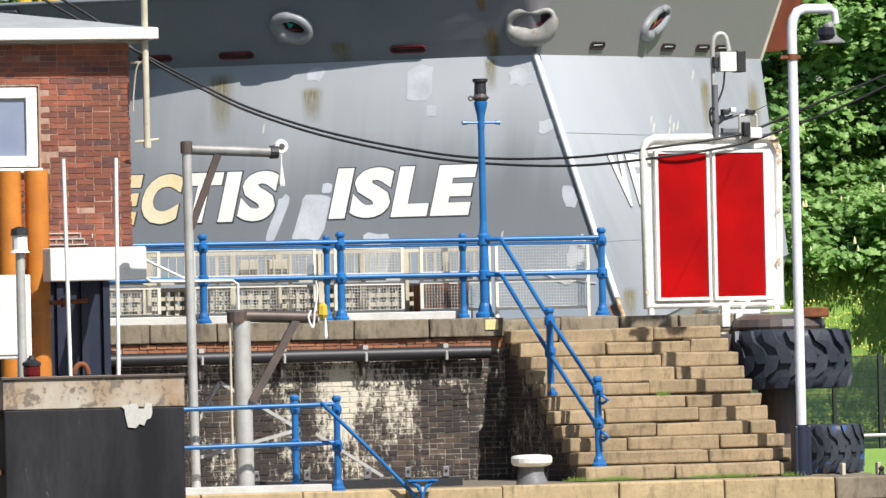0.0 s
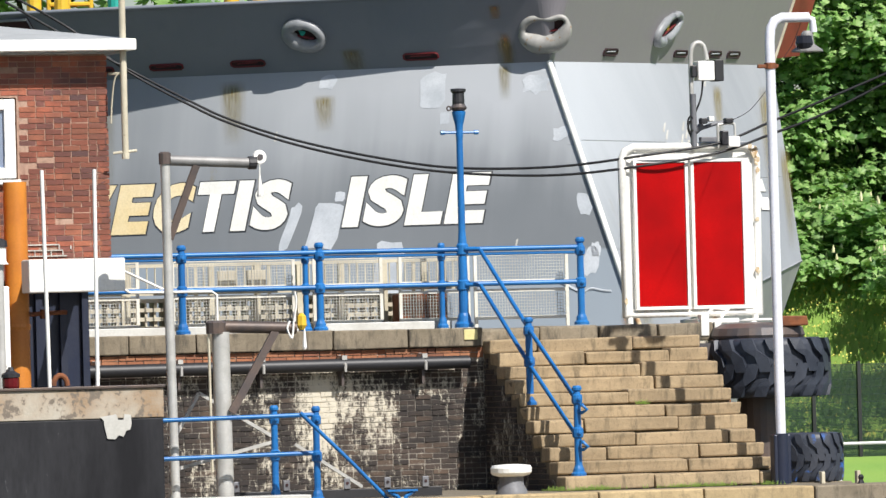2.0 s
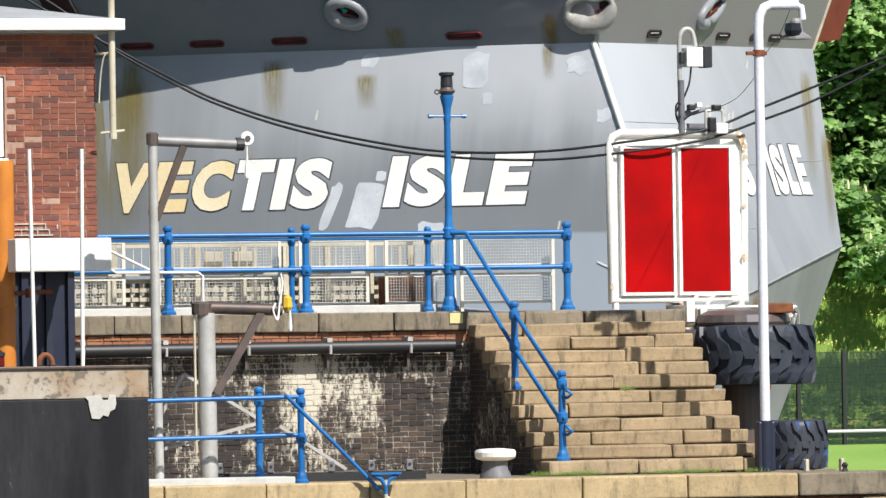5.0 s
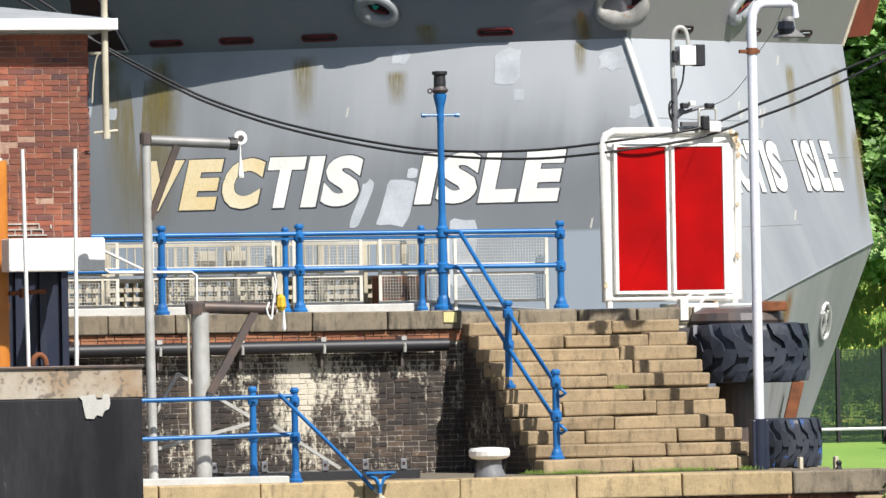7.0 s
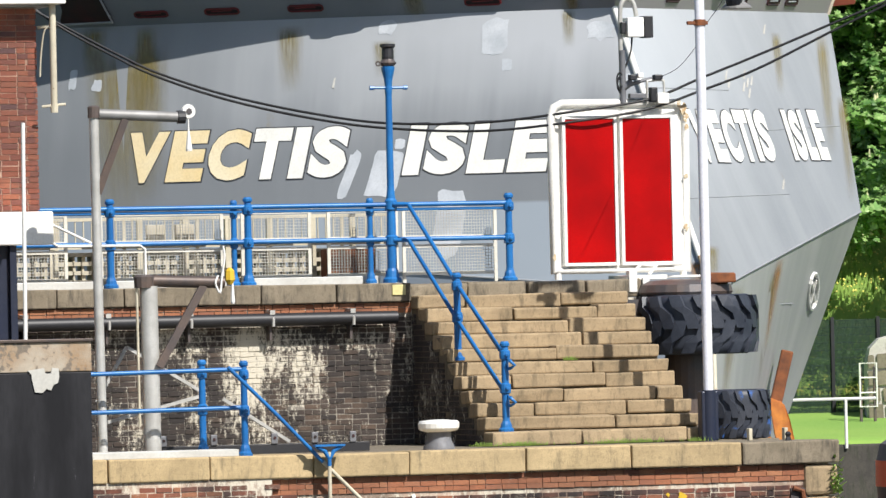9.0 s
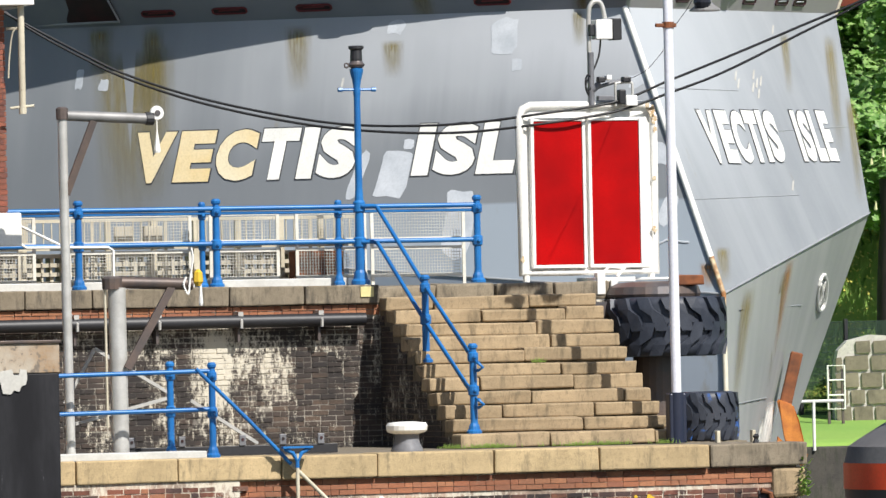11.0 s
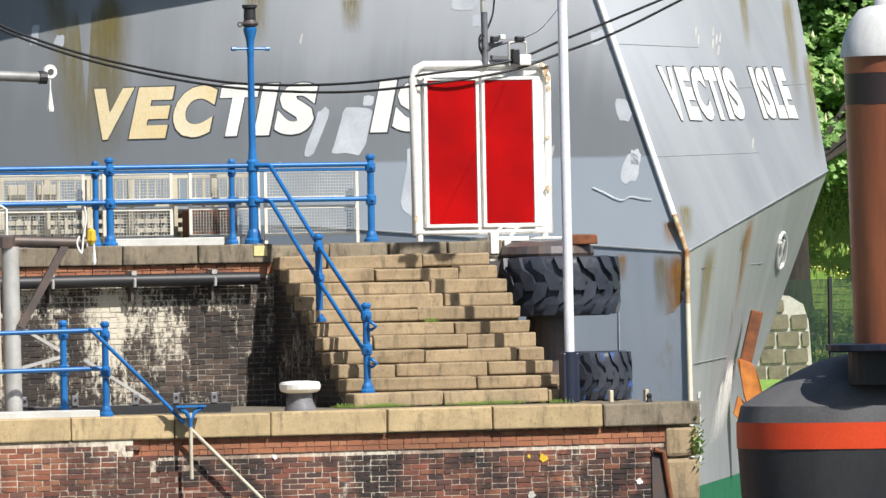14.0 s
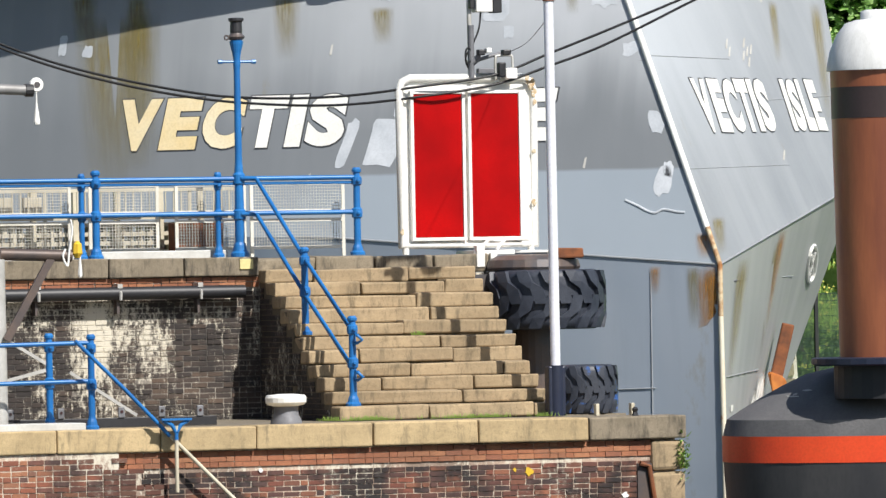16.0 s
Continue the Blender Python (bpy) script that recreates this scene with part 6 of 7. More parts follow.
    # fresh paint patches
    for x, z, w, h, slant, form in ((-3.29, 4.2, 0.42, 0.62, 0.12, 0), (-3.11, 3.735, 0.17, 0.21, 0.1, 0), (-5.12, 2.02, 0.52, 0.76, 0.28, 0), (-5.68, 2.03, 0.2, 0.76, 0.36, 0), (-4.86, 2.5, 0.17, 0.17, 0.2, 0),
                                     (-4.1, 1.2, 0.48, 1.15, 0.14, 0), (-0.9, 2.25, 0.28, 0.4, -0.1, 1), (-1.6, 4.25, 0.46, 0.36, 0.1, 1), (-1.24, 3.4, 0.27, 0.26, 0.2, 1), (-0.82, 1.3, 0.3, 0.52, 0.25, 1), (-0.72, 1.5, 0.16, 0.3, 0.1, 1),
                                     (-10.21, 3.73, 0.15, 0.33, 0.2, 1), (-9.81, 3.62, 0.17, 0.22, 0.1, 1), (-5.02, 4.4, 0.3, 0.26, 0.1, 1)):
        # roller strokes (0) with squarish, wavering edges, or rounded daubs (1)
        pts = []
        k = 14
        for q in range(k):
            an = 2 * math.pi * (q + 0.5) / k
            cx, cz = math.cos(an), math.sin(an)
            e = 0.42 if form == 0 else 0.8
            px, pz = math.copysign(abs(cx) ** e, cx) * 0.5, math.copysign(abs(cz) ** e, cz) * 0.5
            g = random.uniform(0.86, 1.08) if form == 0 else random.uniform(0.68, 1.15)
            pts.append((x + w * px * g + slant * h * pz, z + h * pz * g))
        quad_on(LP, pts[::-1], 0.004, "paint_patch", M_PATCH, "patch of fresher pale grey paint")
    # wavering pale scrape low on the bow
    bm = B()
    tube(bm, spline([LP(-1.4, 1.03, 0.0), LP(-1.2, 0.93, 0.002), LP(-1.08, 0.86, 0.002), LP(-0.95, 0.82, 0.002), LP(-0.82, 0.87, 0.002), LP(-0.62, 0.83, 0.002), LP(-0.5, 0.82, 0.0)], 5), 0.02, 6)
    part("paint_scrape", bm, M_PATCH, SHIP, "wavering pale scrape in the paint")
    # rust and ochre runs
    for f, x, z, w, h, mt in ((LP, -2.11, 4.6, 0.26, 0.62, M_STREAKDIM), (LP, -8.98, 4.6, 0.42, 1.5, M_STREAKDIM), (LP, -8.95, 4.3, 0.75, 2.6, M_STREAKDIM), (LP, -9.85, 4.6, 0.5, 0.9, M_STREAKDIM), (LP, -9.4, 4.2, 1.3, 2.9, M_STREAKDIM),
                              (LP, -0.22, 0.5, 0.3, 0.42, M_STREAK), (LP, -5.08, 4.2, 0.42, 0.62, M_STREAKDIM), (LP, -6.6, 4.5, 0.5, 1.1, M_STREAKDIM),
                              (RP, 1.62, 4.45, 0.22, 1.1, M_STREAKDIM), (RP, 2.55, 4.5, 0.3, 2.2, M_STREAKDIM), (RP, 2.85, 3.4, 0.24, 1.9, M_STREAKDIM), (RP, 0.05, 0.75, 0.3, 0.6, M_STREAKDIM)):
        quad_on(f, [(x - w / 2, z), (x + w / 2, z), (x + w * 0.42, z - h), (x - w * 0.42, z - h)], 0.006, "rust_run", mt, "rust run down the plating")
    ll = lambda x, z, d=0.0: Vector((x, low_l(x, z) - d, z))
    for x, z, w, h, mt in ((-0.98, -0.0, 0.2, 0.45, M_STREAK), (-0.2, -0.02, 0.36, 1.7, M_STREAK), (-0.1, -0.1, 0.2, 2.4, M_STREAK), (-0.4, -0.0, 0.25, 1.0, M_STREAKDIM), (-0.12, 0.0, 0.26, 1.3, M_STREAK)):
        quad_on(ll, [(x - w / 2, z), (x + w / 2, z), (x + w * 0.4, z - h), (x - w * 0.4, z - h)], 0.022, "rust_run", mt, "rust run down the plating")
    for x, z, w, h, mt in ((1.32, 0.55, 0.2, 1.6, M_STREAK), (1.2, 0.35, 0.16, 1.9, M_STREAKDIM), (0.5, 0.1, 0.3, 2.0, M_STREAKDIM)):
        quad_on(low_r, [(x - w / 2, z), (x + w / 2, z + 0.03), (x - w * 0.1 - 0.22, z - h), (x - w * 0.7 - 0.22, z - h)], 0.01, "rust_run", mt, "rust run down the plating")
    # pale scrapes where the anchor swings
    for (x, z), w, h in (((1.06, -1.75), 0.34, 1.2), ((0.95, -2.0), 0.4, 1.1)):
        quad_on(low_r, [(x - w / 2, z), (x + w / 2, z), (x - 0.2, z - h), (x - 0.2 - w, z - h)], 0.012, "pale_scrape", M_SCRAPE, "pale scrape beside the anchor")
    # pale scuffs and flakes
    for f, x, z in ((LP, -5.9, 3.6), (LP, -6.3, 1.55), (LP, -2.0, 1.7), (RP, 0.58, 3.68), (RP, 0.62, 3.55), (RP, 0.93, 3.72), (RP, 0.98, 3.58), (RP, 1.0, 3.4), (RP, 1.06, 3.62), (RP, 1.4, 4.55), (RP, 1.5, 1.85), (RP, 0.9, 3.5)):
        quad_on(f, [(x, z), (x + 0.035, z + 0.02), (x + 0.0, z - 0.16), (x - 0.035, z - 0.15)], 0.005, "paint_flake", M_FLAKE, "small white paint flake")
    # bow-thruster mark: white ring with a bar
    c = low_r(2.035, -0.002, 0.012)
    e1 = (low_r(2.035, -0.002 + 0.2, 0.012) - low_r(2.035, -0.002 - 0.2, 0.012)).normalized()
    e2 = Vector((0.28, 0.95, 0.12)).normalized()
    bm = B()
    tube(bm, [c + e2 * 0.36 * math.cos(a) + e1 * 0.52 * math.sin(a) for a in [2 * math.pi * i / 20 for i in range(20)]], 0.035, 6, True)
    tube(bm, [c - e1 * 0.3 + e2 * 0.15, c + e1 * 0.3 - e2 * 0.15], 0.03, 6)
    tube(bm, [c + e1 * 0.3 + e2 * 0.15, c - e1 * 0.3 - e2 * 0.15], 0.03, 6)
    part("thruster_mark", bm, M_LETTER, SHIP, "white ring-and-cross mark")
    # anchor hanging at the port bow
    an = part("anchor", box(B(), -0.1, -0.1, -0.8, 0.1, 0.08, 0.1, 0.025), M_RUST, SHIP, "rusty stockless anchor at the bow")
    an.matrix_local = Matrix.Translation((low_r(1.269, -1.032, 0.2))) @ pose(0, 0, 0, 0, 14, 0)
    bm = B()
    v = [(-0.16, 0, -0.72), (0.12, 0, -0.75), (0.28, -0.05, -1.0), (0.55, -0.05, -1.55), (0.5, 0, -1.72), (0.28, 0, -1.62), (0.1, 0, -1.3), (-0.02, 0, -1.0)]
    slab(bm, v, (0, -0.14, 0), (0, 0.12, 0))
    bmesh.ops.bevel(bm, geom=list(bm.edges), offset=0.03, segments=2, affect="EDGES")
    part("fluke", bm, M_ANCHOR, an, "orange-rusted anchor fluke")
    bm = B()
    slab(bm, [(0.0, 0.02, -1.32), (0.3, 0.02, -1.5), (0.36, 0.02, -1.68), (0.12, 0.02, -1.72), (0.0, 0.02, -1.62)], (0, -0.1, 0), (0, 0.1, 0))
    part("crown", bm, M_ANCHOR, an)
    # draught marks: plain short bars
    for k in range(6):
        quad_on(low_r, [(0.2 + 0.02 * (k % 2), -2.2 - 0.2 * k), (0.27, -2.2 - 0.2 * k), (0.25, -2.3 - 0.2 * k), (0.19, -2.3 - 0.2 * k)], 0.012, "draught_mark", M_LETTER, "small white draught mark")
    # deck gear above the bulwark
    for x, z in ((-10.106, 5.95), (-9.622, 5.95), (-6.696, 5.8), (-6.202, 5.8)):
        bm = B()
        y = -0.364 * x + 0.4
        lathe(bm, [(0.13, Z_K), (0.13, z + 0.25), (0.2, z + 0.28), (0.2, z + 0.5), (0.1, z + 0.56)], at=(x + 0.02 * y, y + 2.6, 0), n=12)
        part("ventilator", bm, M_YELLOW, SHIP, "yellow deck ventilator")
    bm = B()
    for x in (-9.864, -9.525, -9.138):
        tube(bm, [(x, 8.2, Z_K), (x, 8.2, 6.2)], 0.04, 6)
    tube(bm, [(-9.864, 8.2, 6.05), (-9.138, 8.2, 6.05)], 0.04, 6)
    part("deck_rail", bm, M_YELLOW, SHIP, "yellow deck rail")
    bm = B()
    lathe(bm, [(0.14, Z_K), (0.14, 6.1), (0.08, 6.25)], at=(-8.685, 7.6, 0), n=12)
    part("winch_hood", bm, M_TEAL, SHIP, "teal deck winch hood")


ship_details()


# ---- the work vessel in the foreground ----
def workboat():
    w = thing("workboat", "moored black workboat with an orange-red stripe and brown funnel", "workboat")
    y = -14.0
    n = 22
    def outline(r):
        """Plan of the rounded end, r metres smaller than the widest belt."""
        out = []
        for i in range(n + 1):
            a = math.pi * (0.5 + i / n)
            out.append((8.3 + (5.75 - r) * math.cos(a), y + 2.6 + (2.6 - r * 0.5) * math.sin(a)))
        return out
    def belt(name, z0, z1, r0, r1, mt, label, steps=3):
        bm = B()
        rows = []
        for j in range(steps + 1):
            t = j / steps
            o = outline(r0 + (r1 - r0) * t)
            rows.append([bm.verts.new((p[0], p[1], z0 + (z1 - z0) * t)) for p in o])
        for a, b in zip(rows, rows[1:]):
            for i in range(n):
                bm.faces.new((a[i], a[i + 1], b[i + 1], b[i]))
        part(name, bm, mt, w, label, smooth=True)
    belt("hull", -4.5, -0.47, 0.25, 0.0, M_BOATHULL, "black hull side")
    belt("stripe", -0.47, -0.15, -0.012, -0.012, M_STRIPE, "orange-red stripe")
    belt("fender", -0.15, 0.05, 0.0, 0.05, M_CANVAS, "black rubbing fender")
    # rounded deck rising inboard
    bm = B()
    rows = []
    for r, z in ((0.05, 0.05), (0.25, 0.17), (0.5, 0.31), (0.8, 0.46), (1.1, 0.59), (1.6, 0.69), (2.3, 0.75)):
        rows.append([bm.verts.new((p[0], p[1], z)) for p in outline(r)])
    for a, b in zip(rows, rows[1:]):
        for i in range(n):
            bm.faces.new((a[i], a[i + 1], b[i + 1], b[i]))
    bm.faces.new(rows[-1])
    spots = []
    rs = random.Random(6)
    for i, j in ((12, 4), (13, 4), (13, 5), (14, 5), (15, 4), (15, 5), (14, 3), (12, 2), (16, 4)):
        p, q, u = rows[j][i].co, rows[j][i + 1].co, rows[j + 1][i].co
        for _ in range(3):
            o, l, h = rs.uniform(0.1, 0.7), rs.uniform(0.03, 0.13), rs.uniform(0.01, 0.03)
            v = rs.uniform(0.1, 0.8)
            c = p.lerp(q, o) + (u - p) * v
            e, g = (q - p).normalized() * l, (u - p).normalized() * h
            spots.append([c - e, c + g, c + e, c - g])
    part("deck", bm, M_CANVAS, w, "cambered dull black deck", smooth=True)
    for sp in spots:
        bm = B()
        slab(bm, sp, (0, -0.003, 0.006), (0, 0, -0.004))
        part("scuff", bm, M_FLAKE, w, "pale scuff on the deck")
    fx = 3.527
    fr = 0.62
    c = (fx + fr, y + 1.4)
    bm = B()
    lathe(bm, [(fr + 0.03, 0.3), (fr + 0.03, 0.74)], at=(*c, 0), n=28)
    part("funnel_base", bm, M_BLACKPAINT, w)
    bm = B()
    lathe(bm, [(fr + 0.26, 0.7), (fr + 0.3, 0.72), (fr + 0.3, 0.79), (fr + 0.26, 0.8)], at=(*c, 0), n=28)
    part("funnel_platform", bm, M_NAVY, w, "dark platform under the funnel")
    bm = B()
    lathe(bm, [(fr - 0.05, 0.78), (fr - 0.045, 1.0), (fr - 0.02, 2.5), (fr, 3.7)], at=(*c, 0), n=32)
    part("funnel", bm, M_FUNNEL, w, "glossy brown funnel", smooth=True)
    bm = B()
    lathe(bm, [(fr + 0.004, 3.7), (fr + 0.006, 4.08)], at=(*c, 0), n=32)
    part("funnel_band", bm, M_FUNNELBAND, w, "dark funnel band", smooth=True)
    bm = B()
    lathe(bm, [(fr + 0.008, 4.08), (fr + 0.01, 4.28)], at=(*c, 0), n=32)
    part("funnel_collar", bm, M_FUNNEL, w, smooth=True)
    bm = B()
    lathe(bm, [(fr + 0.05, 4.28), (fr + 0.05, 4.33), (fr + 0.01, 4.52), (fr * 0.88, 4.72), (fr * 0.7, 4.86), (fr * 0.5, 4.9)], at=(*c, 0), n=32)
    part("funnel_cap", bm, M_FUNNELTOP, w, "white domed funnel cap", smooth=True)
    bm = B()
    lathe(bm, [(fr * 0.4, 4.88), (fr * 0.4, 5.0), (fr * 0.3, 5.02)], at=(*c, 0), n=20)
    part("vent", bm, M_FUNNELTOP, w, smooth=True)


workboat()

# ---- the far bank ----
VX, VD = Vector((0.951, -0.309, 0)), Vector((0.309, 0.951, 0))


def leaf_cloud(rng, lobes, count, size):
    """Palmate leaves in drooping sprays over the lobes (centre, radii), with gaps between; returns vertices and faces."""
    cen, rad = np.array([l[0] for l in lobes]), np.array([l[1] for l in lobes])
    wts = rad[:, 0] * rad[:, 2]
    sprays = max(count // 20, 1)
    pick = rng.choice(len(lobes), sprays, p=wts / wts.sum())
    d = rng.normal(size=(sprays, 3))
    d /= np.linalg.norm(d, axis=1)[:, None]
    d[:, 2] = np.where(d[:, 2] < -0.5, d[:, 2] * -0.6, d[:, 2])
    heart = cen[pick] + d * rad[pick] * rng.uniform(0.6, 1.1, (sprays, 1))
    own = rng.integers(sprays, size=count)
    off = rng.normal(size=(count, 3)) * size * np.array((1.25, 1.25, 0.7))
    p = heart[own] + off
    nrm = d[own] * 0.35 + off / size * 0.25 + rng.normal(size=(count, 3)) * 0.35 + np.array((0.1, -0.4, 0.75))
    nrm /= np.linalg.norm(nrm, axis=1)[:, None]
    a = np.cross(nrm, (0.0, 0.0, 1.0)) + rng.normal(size=(count, 3)) * 0.2
    a /= np.linalg.norm(a, axis=1)[:, None]
    b = np.cross(nrm, a)
    s = size * rng.uniform(0.6, 1.25, (count, 1))
    quads = []
    for j in range(5):
        an = math.radians(-70 + 35 * j) - math.pi / 2
        u = a * math.cos(an) + b * math.sin(an) - nrm * 0.35
        v = b * math.cos(an) - a * math.sin(an)
        ln = s * (1.0 if j == 2 else 0.86 if j in (1, 3) else 0.62)
        quads.append(np.stack((p, p + u * ln * 0.62 + v * ln * 0.2, p + u * ln, p + u * ln * 0.62 - v * ln * 0.2), axis=1))
    verts = np.stack(quads, axis=1).reshape(-1, 3)
    return verts.tolist(), np.arange(len(verts)).reshape(-1, 4).tolist()


def tree(x, y, z0, trunk_h, trunk_r, lobes, count, size, seed, label, blossoms=0, mat=None):
    rng = np.random.default_rng(seed)
    random.seed(seed)
    t = thing("chestnut_tree", label, "tree", "trees on the far bank")
    bm = B()
    pts = []
    for i in range(7):
        h = i / 6
        pts.append((x + 0.12 * noise.noise(Vector((seed, h * 3, 0))), y, z0 - 0.2 + (trunk_h + 0.2) * h))
    rings = []
    for i, p in enumerate(pts):
        r = trunk_r * (1.45 if i == 0 else 1.08 if i == 1 else 1.0 - 0.06 * i)
        rings.append([bm.verts.new((p[0] + r * (1 + 0.1 * noise.noise(Vector((j, i * 0.6, seed)))) * math.cos(j * math.pi / 6), p[1] + r * math.sin(j * math.pi / 6), p[2])) for j in range(12)])
    for a, b in zip(rings, rings[1:]):
        for j in range(12):
            bm.faces.new((a[j], a[(j + 1) % 12], b[(j + 1) % 12], b[j]))
    part("trunk", bm, M_BARK, t, "dark furrowed trunk", smooth=True)
    for c, r in lobes[:5]:
        bm = B()
        m = Vector((x, y, z0 + trunk_h * 0.9)).lerp(Vector(c), 0.5) + Vector((0, 0, -0.4))
        tube(bm, spline([(x, y, z0 + trunk_h * 0.8), m, c], 4), trunk_r * 0.12, 6)
        part("branch", bm, M_BARK, t, smooth=True)
    v, f = leaf_cloud(rng, lobes, count, size)
    joined("crown", v, f, mat or M_LEAF, t, "dense crown of palmate leaves", kind="stuff")
    if blossoms:
        bv, bf = [], []
        for _ in range(blossoms):
            c, r = lobes[rng.integers(len(lobes))]
            d = rng.normal(size=3)
            d[1] = -abs(d[1])
            d[2] = abs(d[2]) * 0.8
            d /= np.linalg.norm(d)
            p = np.array(c) + d * np.array(r) * 1.04
            hgt, rad = rng.uniform(0.13, 0.22), rng.uniform(0.028, 0.045)
            k = len(bv)
            rows = ((0.9, 0.0), (1.0, 0.15), (0.75, 0.45), (0.45, 0.75), (0.05, 1.0))
            for q, hh in rows:
                for j in range(6):
                    w = rad * q * rng.uniform(0.8, 1.2)
                    bv.append((p[0] + w * math.cos(j * math.pi / 3), p[1] + w * math.sin(j * math.pi / 3), p[2] + hgt * hh))
            for i in range(4):
                for j in range(6):
                    bf.append((k + i * 6 + j, k + i * 6 + (j + 1) % 6, k + i * 6 + 6 + (j + 1) % 6, k + i * 6 + 6 + j))
        joined("blossom", bv, bf, M_BLOSSOM, t, "cream upright blossom candles", kind="stuff")


def at(u, depth, z):
    """A place on the far bank: u metres right of the first line of sight, depth from the camera."""
    p = Vector((EYE[0], EYE[1], 0)) + VX * u + VD * depth
    return (p.x, p.y, z)


def bank():
    random.seed(21)
    rng = random.Random(5)

    def lobes_round(u0, u1, d, z0, z1, n, r):
        out = []
        for _ in range(n):
            q = rng.uniform(0.75, 1.3) * r
            out.append((at(rng.uniform(u0, u1), d + rng.uniform(-1.5, 1.5), rng.uniform(z0, z1)), (q, q, q * 0.75)))
        return out

    p = at(7.0, 167, 4)
    tree(p[0], p[1], 4.5, 3.0, 0.5, lobes_round(5.0, 11.5, 165, 4.6, 13.5, 38, 1.5) + lobes_round(5.5, 10.5, 163.5, 3.9, 4.8, 9, 0.75) + lobes_round(6.2, 12.5, 160.6, 3.5, 4.7, 20, 0.7) + lobes_round(8.8, 10.6, 157.6, 3.1, 3.7, 6, 0.5), 56000, 0.2, 2, "large flowering horse chestnut on the slope", 300)
    p = at(11.2, 152, 0)
    tree(p[0], p[1], -0.2, 4.6, 0.5, lobes_round(12.2, 16.5, 159, 4.8, 8.5, 22, 1.25) + lobes_round(11.6, 14.8, 157, 3.3, 4.8, 9, 0.8) + lobes_round(10.6, 14.5, 163.5, 4.9, 10.0, 22, 1.15) + lobes_round(10.3, 12.6, 153.5, 3.4, 5.6, 10, 0.75), 34000, 0.2, 3, "horse chestnut with a dark trunk behind the fence", 160)
    p = at(15.5, 164, 3)
    tree(p[0], p[1], 3, 4, 0.5, lobes_round(12.5, 19, 164, 5, 14, 22, 1.8), 15000, 0.21, 4, "leafy horse chestnut on the slope", 160)
    for k, u in enumerate((-16, -10, -4, 1)):
        p = at(u, 172, 6)
        tree(p[0], p[1], 6, 4, 0.5, lobes_round(u - 3.5, u + 3.5, 172, 8, 15, 14, 2.0), 2200, 0.42, 10 + k, "leafy tree beyond the ship", 0)
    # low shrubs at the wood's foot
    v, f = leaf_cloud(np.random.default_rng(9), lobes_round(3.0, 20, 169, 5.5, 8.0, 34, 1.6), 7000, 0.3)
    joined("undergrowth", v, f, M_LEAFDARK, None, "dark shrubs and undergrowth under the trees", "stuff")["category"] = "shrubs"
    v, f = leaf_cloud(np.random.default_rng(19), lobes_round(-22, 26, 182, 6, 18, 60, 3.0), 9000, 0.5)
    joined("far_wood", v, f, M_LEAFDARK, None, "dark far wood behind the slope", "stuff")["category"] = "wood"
    # meadow: tufts and yellow flowers on the slope
    r2 = np.random.default_rng(31)
    gv, gf, fv, ff = [], [], [], []

    def slope_z(d):
        for (a, za), (b, zb) in zip(((140, -0.75), (148, -0.35), (153, -0.05), (159.5, 2.6), (166, 5.2)), ((148, -0.35), (153, -0.05), (159.5, 2.6), (166, 5.2), (180, 8.0))):
            if d < b:
                return za + (zb - za) * (d - a) / (b - a)
        return 8.0
    for _ in range(20000):
        u, d = r2.uniform(5, 15.5), r2.uniform(150, 163)
        x, y, z = at(u, d, slope_z(d))
        h, w, k = r2.uniform(0.05, 0.19), 0.04, len(gv)
        dx = r2.uniform(-0.08, 0.08)
        gv += [(x - w, y, z - 0.1), (x + w, y, z - 0.1), (x + dx, y - 0.05, z + h)]
        gf.append((k, k + 1, k + 2))
        if r2.random() < 0.2:
            k = len(fv)
            s = r2.uniform(0.015, 0.032)
            fv += [(x + dx - s, y - 0.06, z + h), (x + dx, y - 0.06, z + h - s), (x + dx + s, y - 0.06, z + h), (x + dx, y - 0.04, z + h + s)]
            ff.append((k, k + 1, k + 2, k + 3))
    joined("meadow_grass", gv, gf, M_GRASSBLADE, None, "long meadow grass on the slope", "stuff")["category"] = "grass"
    joined("meadow_flowers", fv, ff, M_FLOWER, None, "yellow meadow flowers on the slope", "stuff")["category"] = "flowers"
    # wire fence
    fn = thing("wire_fence", "dark green wire-mesh fence at the foot of the slope", "fence")
    for i in range(-3, 16):
        u = 7.054 + 0.93 * i
        a, b = Vector(at(u, 148, 0)), Vector(at(u + 0.93, 148, 0))
        bm = B()
        box(bm, a.x - 0.035, a.y - 0.035, -0.7, a.x + 0.035, a.y + 0.035, 1.5)
        part("post", bm, M_BLACKPAINT, fn)
        bm = B()
        for j in range(1, 40):
            q = a.lerp(b, j / 40)
            box(bm, q.x - 0.006, q.y - 0.006, -0.55, q.x + 0.006, q.y + 0.006, 1.44)
        for j in range(14):
            z = -0.55 + 0.153 * j
            tube(bm, [(a.x, a.y, z), (b.x, b.y, z)], 0.007, 4)
        part("mesh_panel", bm, M_FENCE, fn)
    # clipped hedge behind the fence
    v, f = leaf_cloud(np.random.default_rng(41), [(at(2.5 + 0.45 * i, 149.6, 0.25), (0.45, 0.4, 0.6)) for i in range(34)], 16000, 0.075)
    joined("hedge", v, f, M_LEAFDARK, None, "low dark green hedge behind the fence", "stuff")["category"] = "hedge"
    # white rail on the lawn
    wr = thing("lawn_rail", "low white steel rail at the edge of the lawn", "rail")
    bm = B()
